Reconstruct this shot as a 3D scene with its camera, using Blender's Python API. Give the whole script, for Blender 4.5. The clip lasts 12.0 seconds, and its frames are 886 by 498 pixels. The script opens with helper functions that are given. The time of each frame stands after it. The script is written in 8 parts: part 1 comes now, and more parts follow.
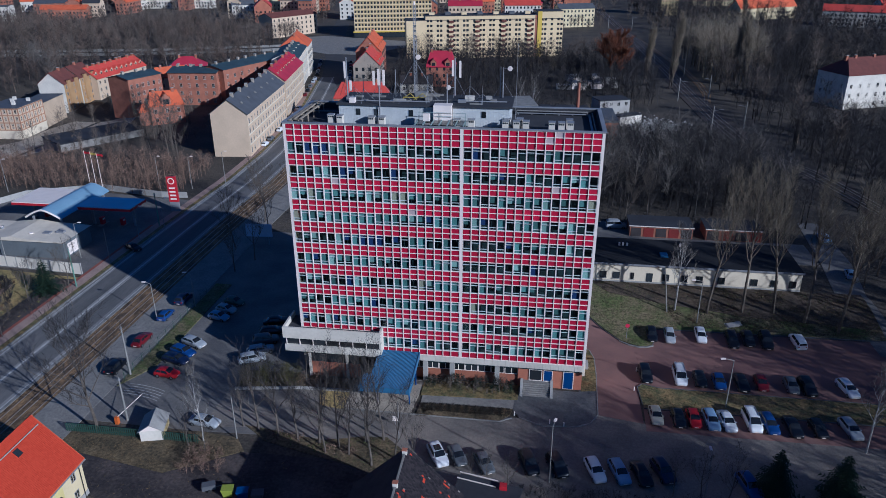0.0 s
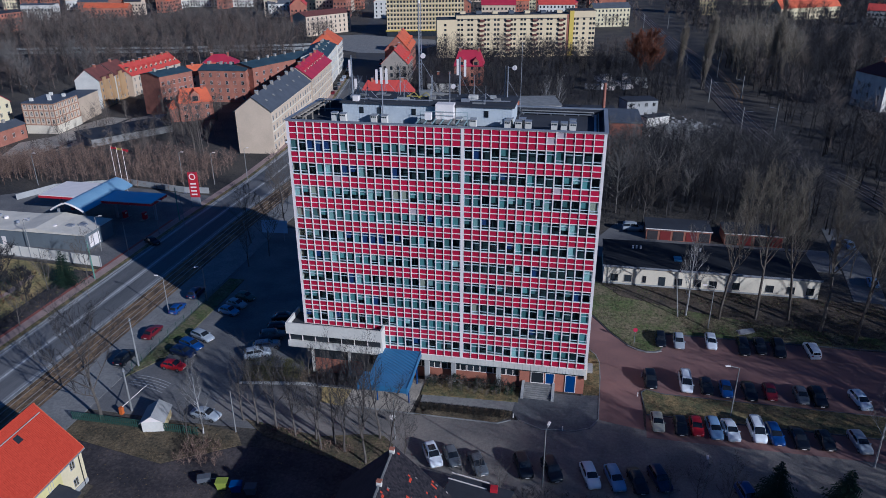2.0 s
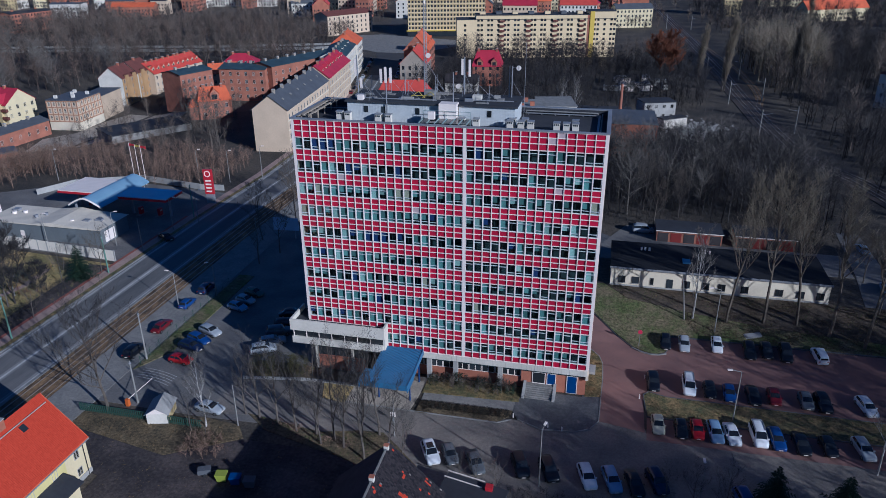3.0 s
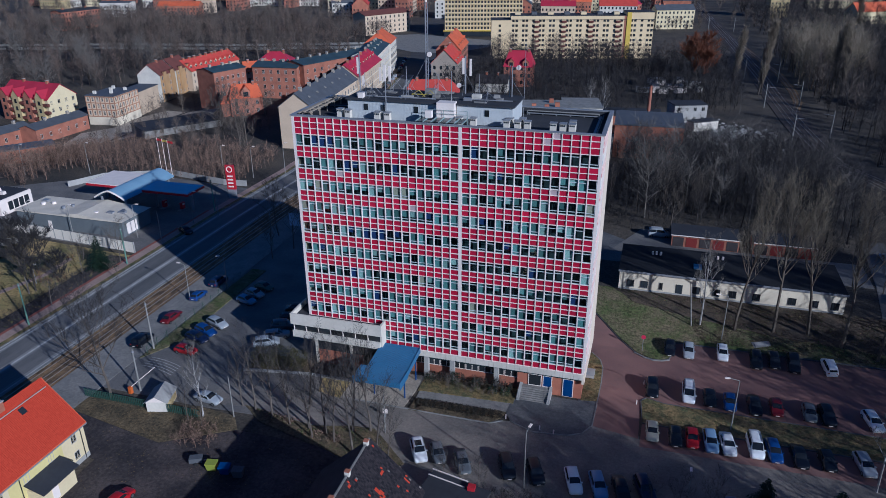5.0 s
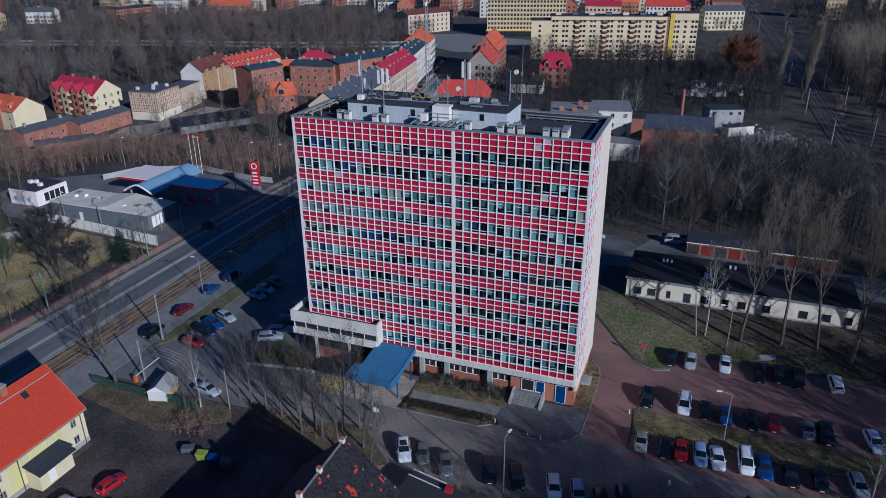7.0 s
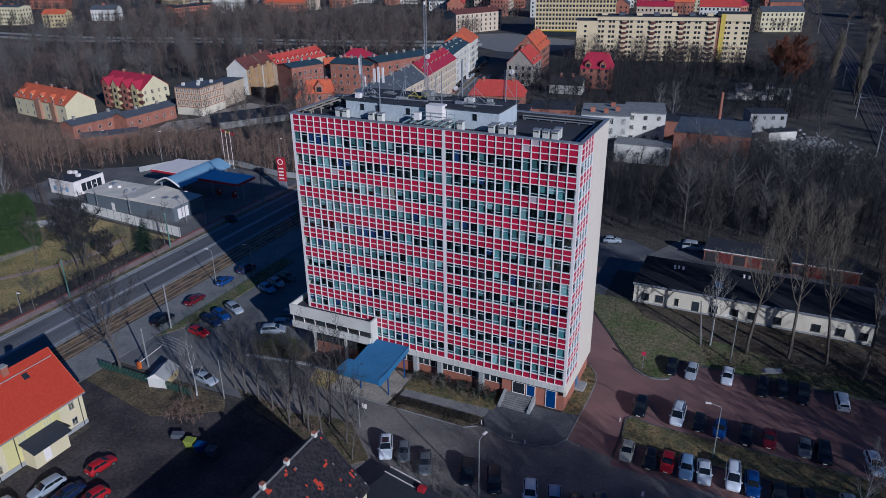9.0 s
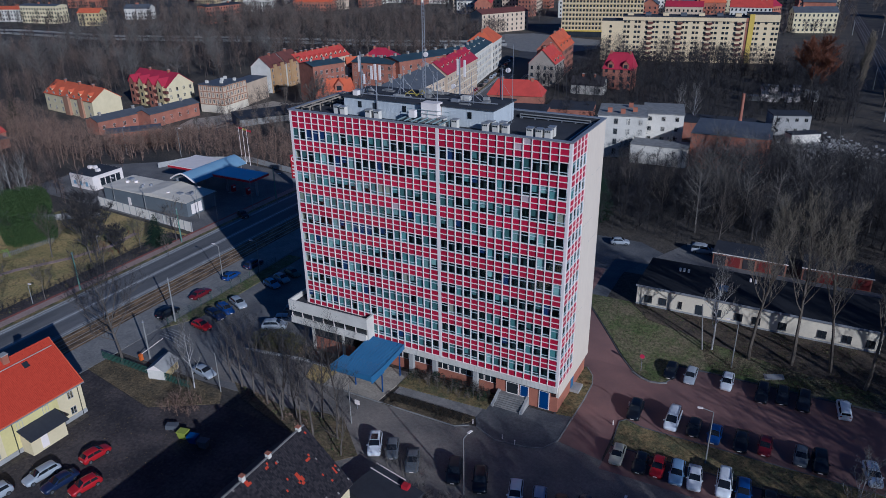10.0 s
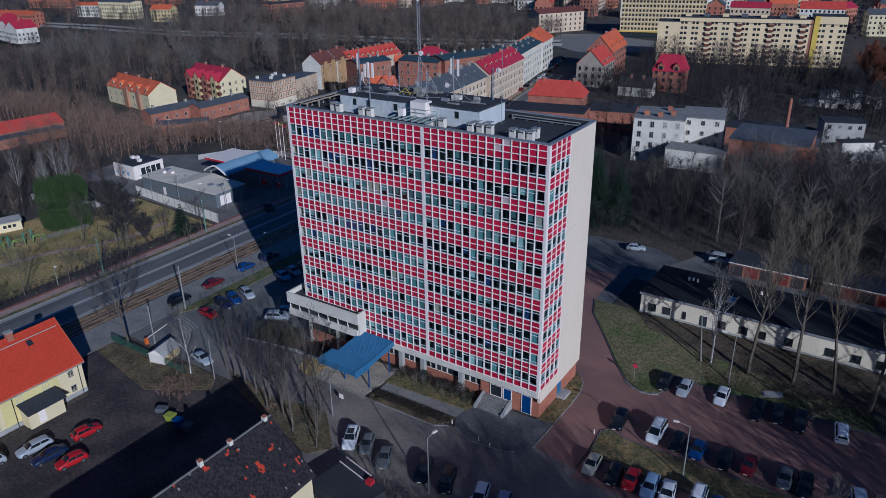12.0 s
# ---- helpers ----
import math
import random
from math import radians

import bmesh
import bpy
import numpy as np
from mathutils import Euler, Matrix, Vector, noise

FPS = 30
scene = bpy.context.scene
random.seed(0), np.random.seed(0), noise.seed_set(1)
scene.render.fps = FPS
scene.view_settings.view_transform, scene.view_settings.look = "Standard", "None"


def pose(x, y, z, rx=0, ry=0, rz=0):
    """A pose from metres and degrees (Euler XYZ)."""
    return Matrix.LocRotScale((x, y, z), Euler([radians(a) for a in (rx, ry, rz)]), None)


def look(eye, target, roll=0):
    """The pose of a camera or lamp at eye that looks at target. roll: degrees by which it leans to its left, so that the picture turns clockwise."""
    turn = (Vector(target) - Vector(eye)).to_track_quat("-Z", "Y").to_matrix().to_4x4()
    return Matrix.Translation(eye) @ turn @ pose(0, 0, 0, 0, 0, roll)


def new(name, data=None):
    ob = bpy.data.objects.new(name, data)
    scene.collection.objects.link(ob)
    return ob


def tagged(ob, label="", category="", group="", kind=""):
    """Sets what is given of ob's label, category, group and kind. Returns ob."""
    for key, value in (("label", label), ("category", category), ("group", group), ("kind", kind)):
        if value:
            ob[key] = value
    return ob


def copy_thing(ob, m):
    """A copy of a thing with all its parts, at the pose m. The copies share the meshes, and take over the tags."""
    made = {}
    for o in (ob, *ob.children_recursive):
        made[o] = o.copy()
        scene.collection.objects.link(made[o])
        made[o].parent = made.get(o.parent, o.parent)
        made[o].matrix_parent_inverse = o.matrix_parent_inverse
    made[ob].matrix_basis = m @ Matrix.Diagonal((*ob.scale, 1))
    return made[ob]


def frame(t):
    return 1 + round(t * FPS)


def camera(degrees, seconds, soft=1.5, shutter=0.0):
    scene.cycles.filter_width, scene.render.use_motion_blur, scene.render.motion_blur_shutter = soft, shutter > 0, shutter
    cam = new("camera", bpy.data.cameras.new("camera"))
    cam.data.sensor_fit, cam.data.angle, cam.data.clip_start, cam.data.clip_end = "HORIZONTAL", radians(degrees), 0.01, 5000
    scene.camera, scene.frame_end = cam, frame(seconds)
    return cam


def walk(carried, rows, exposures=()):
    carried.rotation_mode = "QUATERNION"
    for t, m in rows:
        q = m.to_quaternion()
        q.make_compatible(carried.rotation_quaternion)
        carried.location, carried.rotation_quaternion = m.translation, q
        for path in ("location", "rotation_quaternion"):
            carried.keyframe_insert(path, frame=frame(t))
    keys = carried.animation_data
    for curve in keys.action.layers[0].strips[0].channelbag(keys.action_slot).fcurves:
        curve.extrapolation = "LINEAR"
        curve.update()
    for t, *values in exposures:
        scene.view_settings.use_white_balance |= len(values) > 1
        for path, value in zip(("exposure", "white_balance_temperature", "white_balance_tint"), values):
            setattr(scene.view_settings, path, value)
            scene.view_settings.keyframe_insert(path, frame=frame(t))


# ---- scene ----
cam = camera(63.3, 12.0, soft=0.82)
METRES, EYE, TILT, LEAN, TURN = 47.5, 64.6, 0.0, 0.0, 8.0
ROWS = [
    (0.0, 0.0, 0.0, 0.0, 0.0, -23.76, 0.18),
    (0.5, 0.0241, 0.0018, -0.0002, 0.55, -23.8, 0.23),
    (1.0, 0.0496, 0.0048, -0.0006, 1.17, -23.8, 0.27),
    (1.5, 0.0762, 0.0088, -0.0019, 1.86, -23.82, 0.32),
    (2.0, 0.104, 0.0101, -0.0027, 3.02, -23.81, 0.34),
    (2.5, 0.1335, 0.0062, -0.0027, 4.05, -23.79, 0.36),
    (3.0, 0.1647, 0.0036, -0.0026, 4.94, -23.78, 0.34),
    (5.0, 0.2997, 0.0162, -0.0072, 8.48, -23.73, 0.4),
    (5.5, 0.3382, 0.0202, -0.0073, 9.49, -23.71, 0.4),
    (6.0, 0.3781, 0.0253, -0.0015, 10.52, -23.75, 0.42),
    (6.5, 0.4191, 0.0318, 0.0048, 11.55, -23.81, 0.45),
    (7.0, 0.4612, 0.0391, 0.0076, 12.59, -23.82, 0.48),
    (9.0, 0.6439, 0.0895, 0.0047, 17.22, -23.81, 0.65),
    (9.5, 0.6937, 0.1061, -0.0009, 18.47, -23.77, 0.69),
    (10.0, 0.7454, 0.1242, -0.004, 19.76, -23.76, 0.75),
    (10.5, 0.7987, 0.1445, -0.0054, 21.1, -23.76, 0.79),
    (11.0, 0.8529, 0.1665, -0.0058, 22.45, -23.76, 0.84),
    (11.5, 0.9077, 0.1905, -0.0069, 23.87, -23.75, 0.84),
    (12.0, 0.9637, 0.216, -0.0072, 25.34, -23.76, 0.84),
]
walk(cam, [(t, pose(0, 0, EYE, TILT, LEAN, TURN) @ pose(METRES * x, METRES * y, METRES * z, 90 + pitch, roll, yaw)) for t, x, y, z, yaw, pitch, roll in ROWS], exposures=[(0, -0.4, 4250, 14.2), (6, -0.5, 4250, 14.2), (12, -0.75, 4250, 14.2)])

# ---- world, sun ----
SUN_EL, SUN_AZ = radians(22.0), math.atan2(-0.53, 0.848)
SUN_DIR = Vector((math.cos(SUN_EL) * math.cos(SUN_AZ), math.cos(SUN_EL) * math.sin(SUN_AZ), math.sin(SUN_EL)))
world = bpy.data.worlds.new("sky")
scene.world = world
world.use_nodes = True
wn = world.node_tree
sky = wn.nodes.new("ShaderNodeTexSky")
sky.sky_type, sky.sun_disc = "NISHITA", False
sky.sun_elevation, sky.sun_rotation = SUN_EL, math.pi / 2 - SUN_AZ
sky.air_density, sky.dust_density, sky.ozone_density = 1.0, 0.1, 7.0
wn.nodes["Background"].inputs[1].default_value = 0.049
wn.links.new(sky.outputs[0], wn.nodes["Background"].inputs[0])
sun_data = bpy.data.lights.new("sun", "SUN")
sun_data.energy, sun_data.angle, sun_data.color = 5.95, radians(0.5), (1.0, 0.83, 0.6)
sun = new("sun", sun_data)
sun.matrix_world = look(SUN_DIR * 300, (0, 0, 0))


# ---- materials ----
def material(name, a, b=None, rough=0.85, big=0.25, fine=6.0, bump=0.15, metal=0.0, spread=0.0, spec=0.3, mid=0.5, width=0.25, stretch=(1, 1, 1), colour=False, speck=0.0):
    """Two colours mixed by noise at two scales, with fine relief. spread: variation from piece to piece."""
    m = bpy.data.materials.new(name)
    m.use_nodes = True
    n, l = m.node_tree.nodes, m.node_tree.links
    p = n["Principled BSDF"]
    p.inputs["Roughness"].default_value, p.inputs["Metallic"].default_value, p.inputs["Specular IOR Level"].default_value = rough, metal, spec
    b = b or tuple(c * 0.75 for c in a)
    geo = n.new("ShaderNodeNewGeometry")
    sc = n.new("ShaderNodeMapping")
    sc.inputs["Scale"].default_value = stretch
    l.new(geo.outputs["Position"], sc.inputs["Vector"])
    n1, n2 = n.new("ShaderNodeTexNoise"), n.new("ShaderNodeTexNoise")
    for node, scale, detail in ((n1, big, 5.0), (n2, fine, 3.0)):
        node.inputs["Scale"].default_value, node.inputs["Detail"].default_value = scale, detail
        l.new(sc.outputs[0], node.inputs["Vector"])
    add = n.new("ShaderNodeMath")
    add.operation = "MULTIPLY_ADD"
    add.inputs[1].default_value = 0.45
    l.new(n2.outputs[0], add.inputs[0])
    l.new(n1.outputs[0], add.inputs[2])
    ramp = n.new("ShaderNodeMapRange")
    ramp.inputs[1].default_value, ramp.inputs[2].default_value = mid + 0.22 - width, mid + 0.22 + width
    l.new(add.outputs[0], ramp.inputs[0])
    mix = n.new("ShaderNodeMix")
    mix.data_type = "RGBA"
    mix.inputs[6].default_value, mix.inputs[7].default_value = (*a, 1), (*b, 1)
    l.new(ramp.outputs[0], mix.inputs[0])
    out = mix.outputs[2]
    if speck:
        n3 = n.new("ShaderNodeTexNoise")
        n3.inputs["Scale"].default_value, n3.inputs["Detail"].default_value, n3.inputs["Roughness"].default_value = 2.2, 4.0, 0.75
        l.new(geo.outputs["Position"], n3.inputs["Vector"])
        r3 = n.new("ShaderNodeMapRange")
        r3.inputs[1].default_value, r3.inputs[2].default_value, r3.inputs[3].default_value, r3.inputs[4].default_value = 0.35, 0.65, 1 - speck, 1 + speck
        l.new(n3.outputs[0], r3.inputs[0])
        hv = n.new("ShaderNodeHueSaturation")
        l.new(r3.outputs[0], hv.inputs["Value"])
        l.new(out, hv.inputs["Color"])
        out = hv.outputs[0]
    if colour:
        info = n.new("ShaderNodeObjectInfo")
        tint = n.new("ShaderNodeMix")
        tint.data_type, tint.blend_type = "RGBA", "MULTIPLY"
        tint.inputs[0].default_value = 1.0
        l.new(out, tint.inputs[6])
        l.new(info.outputs["Color"], tint.inputs[7])
        out = tint.outputs[2]
    if spread:
        info = n.new("ShaderNodeObjectInfo")
        rng = n.new("ShaderNodeMapRange")
        rng.inputs[3].default_value, rng.inputs[4].default_value = 1 - spread, 1 + spread
        l.new(info.outputs["Random"], rng.inputs[0])
        hsv = n.new("ShaderNodeHueSaturation")
        l.new(rng.outputs[0], hsv.inputs["Value"])
        l.new(out, hsv.inputs["Color"])
        out = hsv.outputs[0]
    l.new(out, p.inputs["Base Color"])
    if bump:
        bm_ = n.new("ShaderNodeBump")
        bm_.inputs["Strength"].default_value, bm_.inputs["Distance"].default_value = bump, 0.05
        l.new(n2.outputs[0], bm_.inputs["Height"])
        l.new(bm_.outputs[0], p.inputs["Normal"])
    return m


def island_material(name, a, b, rough=0.8, spec=0.2):
    """Colour that varies from one joined piece to the next."""
    m = bpy.data.materials.new(name)
    m.use_nodes = True
    n, l = m.node_tree.nodes, m.node_tree.links
    p = n["Principled BSDF"]
    p.inputs["Roughness"].default_value, p.inputs["Specular IOR Level"].default_value = rough, spec
    geo = n.new("ShaderNodeNewGeometry")
    mix = n.new("ShaderNodeMix")
    mix.data_type = "RGBA"
    mix.inputs[6].default_value, mix.inputs[7].default_value = (*a, 1), (*b, 1)
    l.new(geo.outputs["Random Per Island"], mix.inputs[0])
    l.new(mix.outputs[2], p.inputs["Base Color"])
    return m


def glass_material(name, tint=(0.62, 0.72, 0.72), gloss=0.05):
    """A clear pane: tinted see-through with a mirror sheen that grows at grazing angles."""
    m = bpy.data.materials.new(name)
    m.use_nodes = True
    n, l = m.node_tree.nodes, m.node_tree.links
    n.remove(n["Principled BSDF"])
    tr, gl, mx, fr = n.new("ShaderNodeBsdfTransparent"), n.new("ShaderNodeBsdfGlossy"), n.new("ShaderNodeMixShader"), n.new("ShaderNodeFresnel")
    tr.inputs[0].default_value = (*tint, 1)
    gl.inputs["Roughness"].default_value = gloss
    fr.inputs[0].default_value = 1.6
    l.new(fr.outputs[0], mx.inputs[0])
    l.new(tr.outputs[0], mx.inputs[1])
    l.new(gl.outputs[0], mx.inputs[2])
    l.new(mx.outputs[0], n["Material Output"].inputs[0])
    return m


M = dict(
    lanedark=material("worn_lane_asphalt", (0.175, 0.165, 0.155), (0.095, 0.093, 0.09), rough=0.8, big=0.25, fine=5, bump=0.2, width=0.2, stretch=(1, 0.12, 1)),
    leafsoil=material("leaf_strewn_soil", (0.115, 0.085, 0.055), (0.05, 0.042, 0.033), big=0.4, fine=4, bump=0.5, speck=0.4),
    # far street: house shade put into the colour; far road: plain dark grey
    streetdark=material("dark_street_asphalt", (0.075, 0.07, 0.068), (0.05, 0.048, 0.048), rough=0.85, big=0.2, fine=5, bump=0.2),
    ground=material("dry_grass_and_soil", (0.1, 0.082, 0.06), (0.045, 0.04, 0.034), big=0.07, fine=1.0, bump=0.4, width=0.16, speck=0.45),
    lawn=material("winter_lawn", (0.085, 0.105, 0.03), (0.17, 0.135, 0.075), big=0.3, fine=2.5, bump=0.6, width=0.16, speck=0.5),
    drylawn=material("straw_lawn", (0.43, 0.305, 0.115), (0.2, 0.175, 0.065), big=0.15, fine=2.5, bump=0.5, width=0.16, speck=0.4),
    leaflawn=material("leaf_strewn_grass", (0.24, 0.17, 0.07), (0.09, 0.09, 0.04), big=0.5, fine=5.0, bump=0.5, width=0.15, speck=0.5),
    bank=material("brown_bank_grass", (0.16, 0.12, 0.065), (0.07, 0.058, 0.035), big=0.35, fine=2.5, bump=0.6, width=0.16, speck=0.5),
    soil=material("bare_soil", (0.092, 0.074, 0.066), (0.036, 0.031, 0.032), big=0.16, fine=2.0, bump=0.8, width=0.14, speck=0.3),
    asphalt=material("asphalt", (0.2, 0.185, 0.165), (0.12, 0.113, 0.108), rough=0.8, big=0.16, fine=6, bump=0.25, width=0.18, speck=0.16),
    lane=material("worn_brown_asphalt", (0.25, 0.215, 0.175), (0.14, 0.126, 0.112), rough=0.8, big=0.16, fine=6, bump=0.25, width=0.18, speck=0.18),
    road=material("road_asphalt", (0.32, 0.3, 0.275), (0.13, 0.128, 0.128), rough=0.7, big=0.45, fine=3, bump=0.15, stretch=(1, 0.03, 1), speck=0.12, width=0.17),
    patch=material("dark_asphalt", (0.09, 0.09, 0.094), (0.14, 0.135, 0.13), rough=0.75, big=0.3, fine=6, bump=0.2, width=0.15, speck=0.2),
    paving=material("grey_paving", (0.27, 0.25, 0.22), (0.18, 0.17, 0.155), big=0.4, fine=5, bump=0.2, speck=0.18),
    beige=material("beige_paving", (0.4, 0.28, 0.23), (0.29, 0.21, 0.17), big=0.4, fine=5, bump=0.15, speck=0.15),
    redpaving=material("red_paving", (0.28, 0.15, 0.12), (0.16, 0.095, 0.085), big=0.11, fine=2.2, bump=0.08, speck=0.1, width=0.2),
    bikepath=material("red_bike_path", (0.3, 0.095, 0.065), (0.22, 0.09, 0.065), big=0.4, fine=5, bump=0.1),
    ballast=material("rusty_ballast", (0.26, 0.165, 0.08), (0.085, 0.06, 0.037), big=0.8, fine=5, bump=0.8, stretch=(1, 0.4, 1), width=0.14, speck=0.5),
    linepaint=material("worn_white_paint", (0.62, 0.6, 0.55), (0.32, 0.31, 0.29), big=0.8, fine=4, bump=0.05),
    kerb=material("kerb_stone", (0.3, 0.285, 0.26), (0.17, 0.165, 0.15), big=0.8, fine=8),
    concrete=material("pale_concrete", (0.42, 0.4, 0.36), (0.3, 0.285, 0.26), big=0.4, fine=5, bump=0.2),
    rail=material("worn_rail", (0.36, 0.33, 0.29), (0.26, 0.23, 0.2), rough=0.5, bump=0),
    apron=material("worn_beige_slabs", (0.42, 0.36, 0.28), (0.27, 0.235, 0.19), big=0.5, fine=4, bump=0.2, speck=0.2),
    steel=material("rail_steel", (0.42, 0.36, 0.29), (0.3, 0.24, 0.18), rough=0.4, metal=0.5),
    red=material("red_glass_panel", (0.46, 0.01, 0.046), (0.36, 0.008, 0.037), rough=0.28, big=0.2, fine=2, bump=0.0, spread=0.14, spec=0.5),
    winframe=material("cream_window_frame", (0.5, 0.46, 0.4), (0.42, 0.39, 0.34), rough=0.5, bump=0),
    white=material("white_painted_metal", (0.9, 0.79, 0.69), (0.78, 0.68, 0.595), rough=0.5, big=0.5, fine=6, bump=0.05),
    greycap=material("grey_sheet_metal", (0.36, 0.36, 0.37), (0.26, 0.26, 0.27), rough=0.45, big=0.4, fine=5, bump=0.05, metal=0.3),
    render=material("cream_render", (0.75, 0.63, 0.48), (0.66, 0.55, 0.42), big=0.15, fine=2.5, bump=0.1, stretch=(1, 1, 0.3)),
    whiterender=material("white_render", (0.74, 0.68, 0.57), (0.57, 0.52, 0.43), big=0.25, fine=2.5, bump=0.15),
    brick=material("red_brick", (0.42, 0.165, 0.09), (0.28, 0.105, 0.065), big=0.4, fine=5, bump=0.3, spread=0.15),
    # indoor dimness given as a dark colour
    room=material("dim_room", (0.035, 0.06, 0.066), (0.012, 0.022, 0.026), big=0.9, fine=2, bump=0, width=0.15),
    bitumen=material("bitumen_roof", (0.055, 0.055, 0.06), (0.035, 0.035, 0.04), big=0.25, fine=3, bump=0.2),
    darkroof=material("dark_felt_roof", (0.045, 0.047, 0.055), (0.03, 0.03, 0.036), big=0.2, fine=2, bump=0.2),
    skyblue=material("light_blue_sheet", (0.36, 0.53, 0.66), (0.29, 0.45, 0.58), rough=0.4, big=0.2, fine=3, bump=0.02, metal=0.35),
    blue=material("blue_sheet_metal", (0.06, 0.165, 0.31), (0.045, 0.12, 0.235), rough=0.45, big=0.3, fine=4, bump=0.05),
    bluedoor=material("blue_door", (0.012, 0.055, 0.2), (0.01, 0.045, 0.16), rough=0.4),
    tile=material("red_clay_tile", (0.62, 0.14, 0.05), (0.47, 0.1, 0.04), big=0.35, fine=5, bump=0.4, rough=0.7),
    oldtile=material("dark_weathered_tile", (0.06, 0.05, 0.05), (0.035, 0.03, 0.032), big=0.8, fine=8, bump=0.6),
    yellowwall=material("pale_yellow_render", (0.72, 0.6, 0.35), (0.62, 0.52, 0.3), big=0.3, fine=3, bump=0.1),
    bark=material("grey_bark", (0.15, 0.125, 0.1), (0.08, 0.066, 0.054), big=1.5, fine=10, bump=0.5),
    darkbark=material("dark_ridged_bark", (0.085, 0.07, 0.056), (0.045, 0.038, 0.031), big=1.5, fine=10, bump=0.5),
    twig=island_material("bare_twigs", (0.07, 0.058, 0.046), (0.14, 0.115, 0.09)),
    darkglass=material("dark_window_glass", (0.02, 0.025, 0.03), (0.035, 0.04, 0.045), rough=0.12, bump=0, spread=0.5, spec=0.5),
)
M["glass"] = glass_material("window_glass")


# ---- lie of the land ----
def soft(u):
    u = np.clip(u, 0.0, 1.0)
    return u * u * (3 - 2 * u)


def gz(x, y):
    """Height of the ground: a low terrace behind the tower, lower ground in the west."""
    terrace = 2.7 * soft((y - 110) / 17) * soft((x + 28) / 20) * (1 - soft((y - 200) / 40)) * (1 - soft((x - 75) / 35))
    return terrace - 5.0 * soft((-x - 152) / 28) * soft((y - 150) / 40) * (1 - soft((y - 290) / 60))


def on_ground(x, y, turn=0.0, up=0.0):
    """Pose on the ground at x, y, leaning with its slope."""
    n = Vector((gz(x - 1, y) - gz(x + 1, y), gz(x, y - 1) - gz(x, y + 1), 2.0)).normalized()
    lean = Vector((0, 0, 1)).rotation_difference(n).to_matrix().to_4x4()
    return Matrix.Translation((x, y, float(gz(x, y)) + up)) @ lean @ pose(0, 0, 0, 0, 0, turn)


# ---- building helpers ----
class Geo:
    """Vertices and faces of one mesh; k is the material slot of the faces to come."""

    def __init__(self):
        self.v, self.f, self.m, self.k = [], [], [], 0

    def add(self, verts, faces):
        o = len(self.v)
        self.v.extend(tuple(p) for p in verts)
        for f in faces:
            self.f.append([i + o for i in f])
            self.m.append(self.k)
        return self

    def box(self, x0, y0, z0, x1, y1, z1, m=None):
        c = [(x, y, z) for z in (z0, z1) for x, y in ((x0, y0), (x1, y0), (x1, y1), (x0, y1))]
        if m is not None:
            c = [m @ Vector(p) for p in c]
        return self.add(c, [(3, 2, 1, 0), (4, 5, 6, 7), (0, 1, 5, 4), (1, 2, 6, 5), (2, 3, 7, 6), (3, 0, 4, 7)])

    def prism(self, poly, z0, z1):
        """A flat outline (anticlockwise) from z0 up to z1; a height may be a function of x, y."""
        lo, hi = (z if callable(z) else (lambda x, y, z=z: z) for z in (z0, z1))
        n = len(poly)
        c = [(x, y, lo(x, y)) for x, y in poly] + [(x, y, hi(x, y)) for x, y in poly]
        return self.add(c, [tuple(range(n))[::-1], tuple(range(n, 2 * n))] + [(i, (i + 1) % n, (i + 1) % n + n, i + n) for i in range(n)])

    def sheet(self, poly, z):
        return self.add([(x, y, z) for x, y in poly], [tuple(range(len(poly)))])

    def tube(self, a, b, r0, r1=None, n=6, cap=True):
        a, b = Vector(a), Vector(b)
        r1 = r0 if r1 is None else r1
        d = (b - a).normalized()
        u = d.orthogonal().normalized()
        w = d.cross(u)
        ring = [(math.cos(t) * u + math.sin(t) * w) for t in (2 * math.pi * i / n for i in range(n))]
        c = [a + r0 * q for q in ring] + [b + r1 * q for q in ring]
        f = [(i, (i + 1) % n, (i + 1) % n + n, i + n) for i in range(n)]
        if cap:
            f += [tuple(range(n))[::-1], tuple(range(n, 2 * n))]
        return self.add(c, f)

    def mesh(self, name, *mats, smooth=False):
        me = bpy.data.meshes.new(name)
        me.from_pydata(self.v, [], self.f)
        for m in mats:
            me.materials.append(m)
        if len(mats) > 1:
            me.polygons.foreach_set("material_index", self.m)
        if smooth:
            me.polygons.foreach_set("use_smooth", [True] * len(me.polygons))
        me.update()
        return me


def box(*a):
    return Geo().box(*a)


def part(name, geo, mats, parent, label="", smooth=False, loc=None):
    """ONE mesh object under a thing or a part. geo: a Geo or a ready mesh."""
    me = geo if isinstance(geo, bpy.types.Mesh) else geo.mesh(name, *(mats if isinstance(mats, (list, tuple)) else [mats]), smooth=smooth)
    ob = new(name, me)
    ob.parent = parent
    if loc is not None:
        ob.matrix_basis = loc if isinstance(loc, Matrix) else Matrix.Translation(loc)
    return tagged(ob, label)


def thing(name, label, category, geo=None, mats=None, group="", kind="", loc=None, smooth=False):
    """A top-level thing: a mesh, or an Empty that parents its parts."""
    me = None
    if geo is not None:
        me = geo if isinstance(geo, bpy.types.Mesh) else geo.mesh(name, *(mats if isinstance(mats, (list, tuple)) else [mats]), smooth=smooth)
    ob = new(name, me)
    if loc is not None:
        ob.matrix_basis = loc if isinstance(loc, Matrix) else Matrix.Translation(loc)
    return tagged(ob, label, category, group, kind)


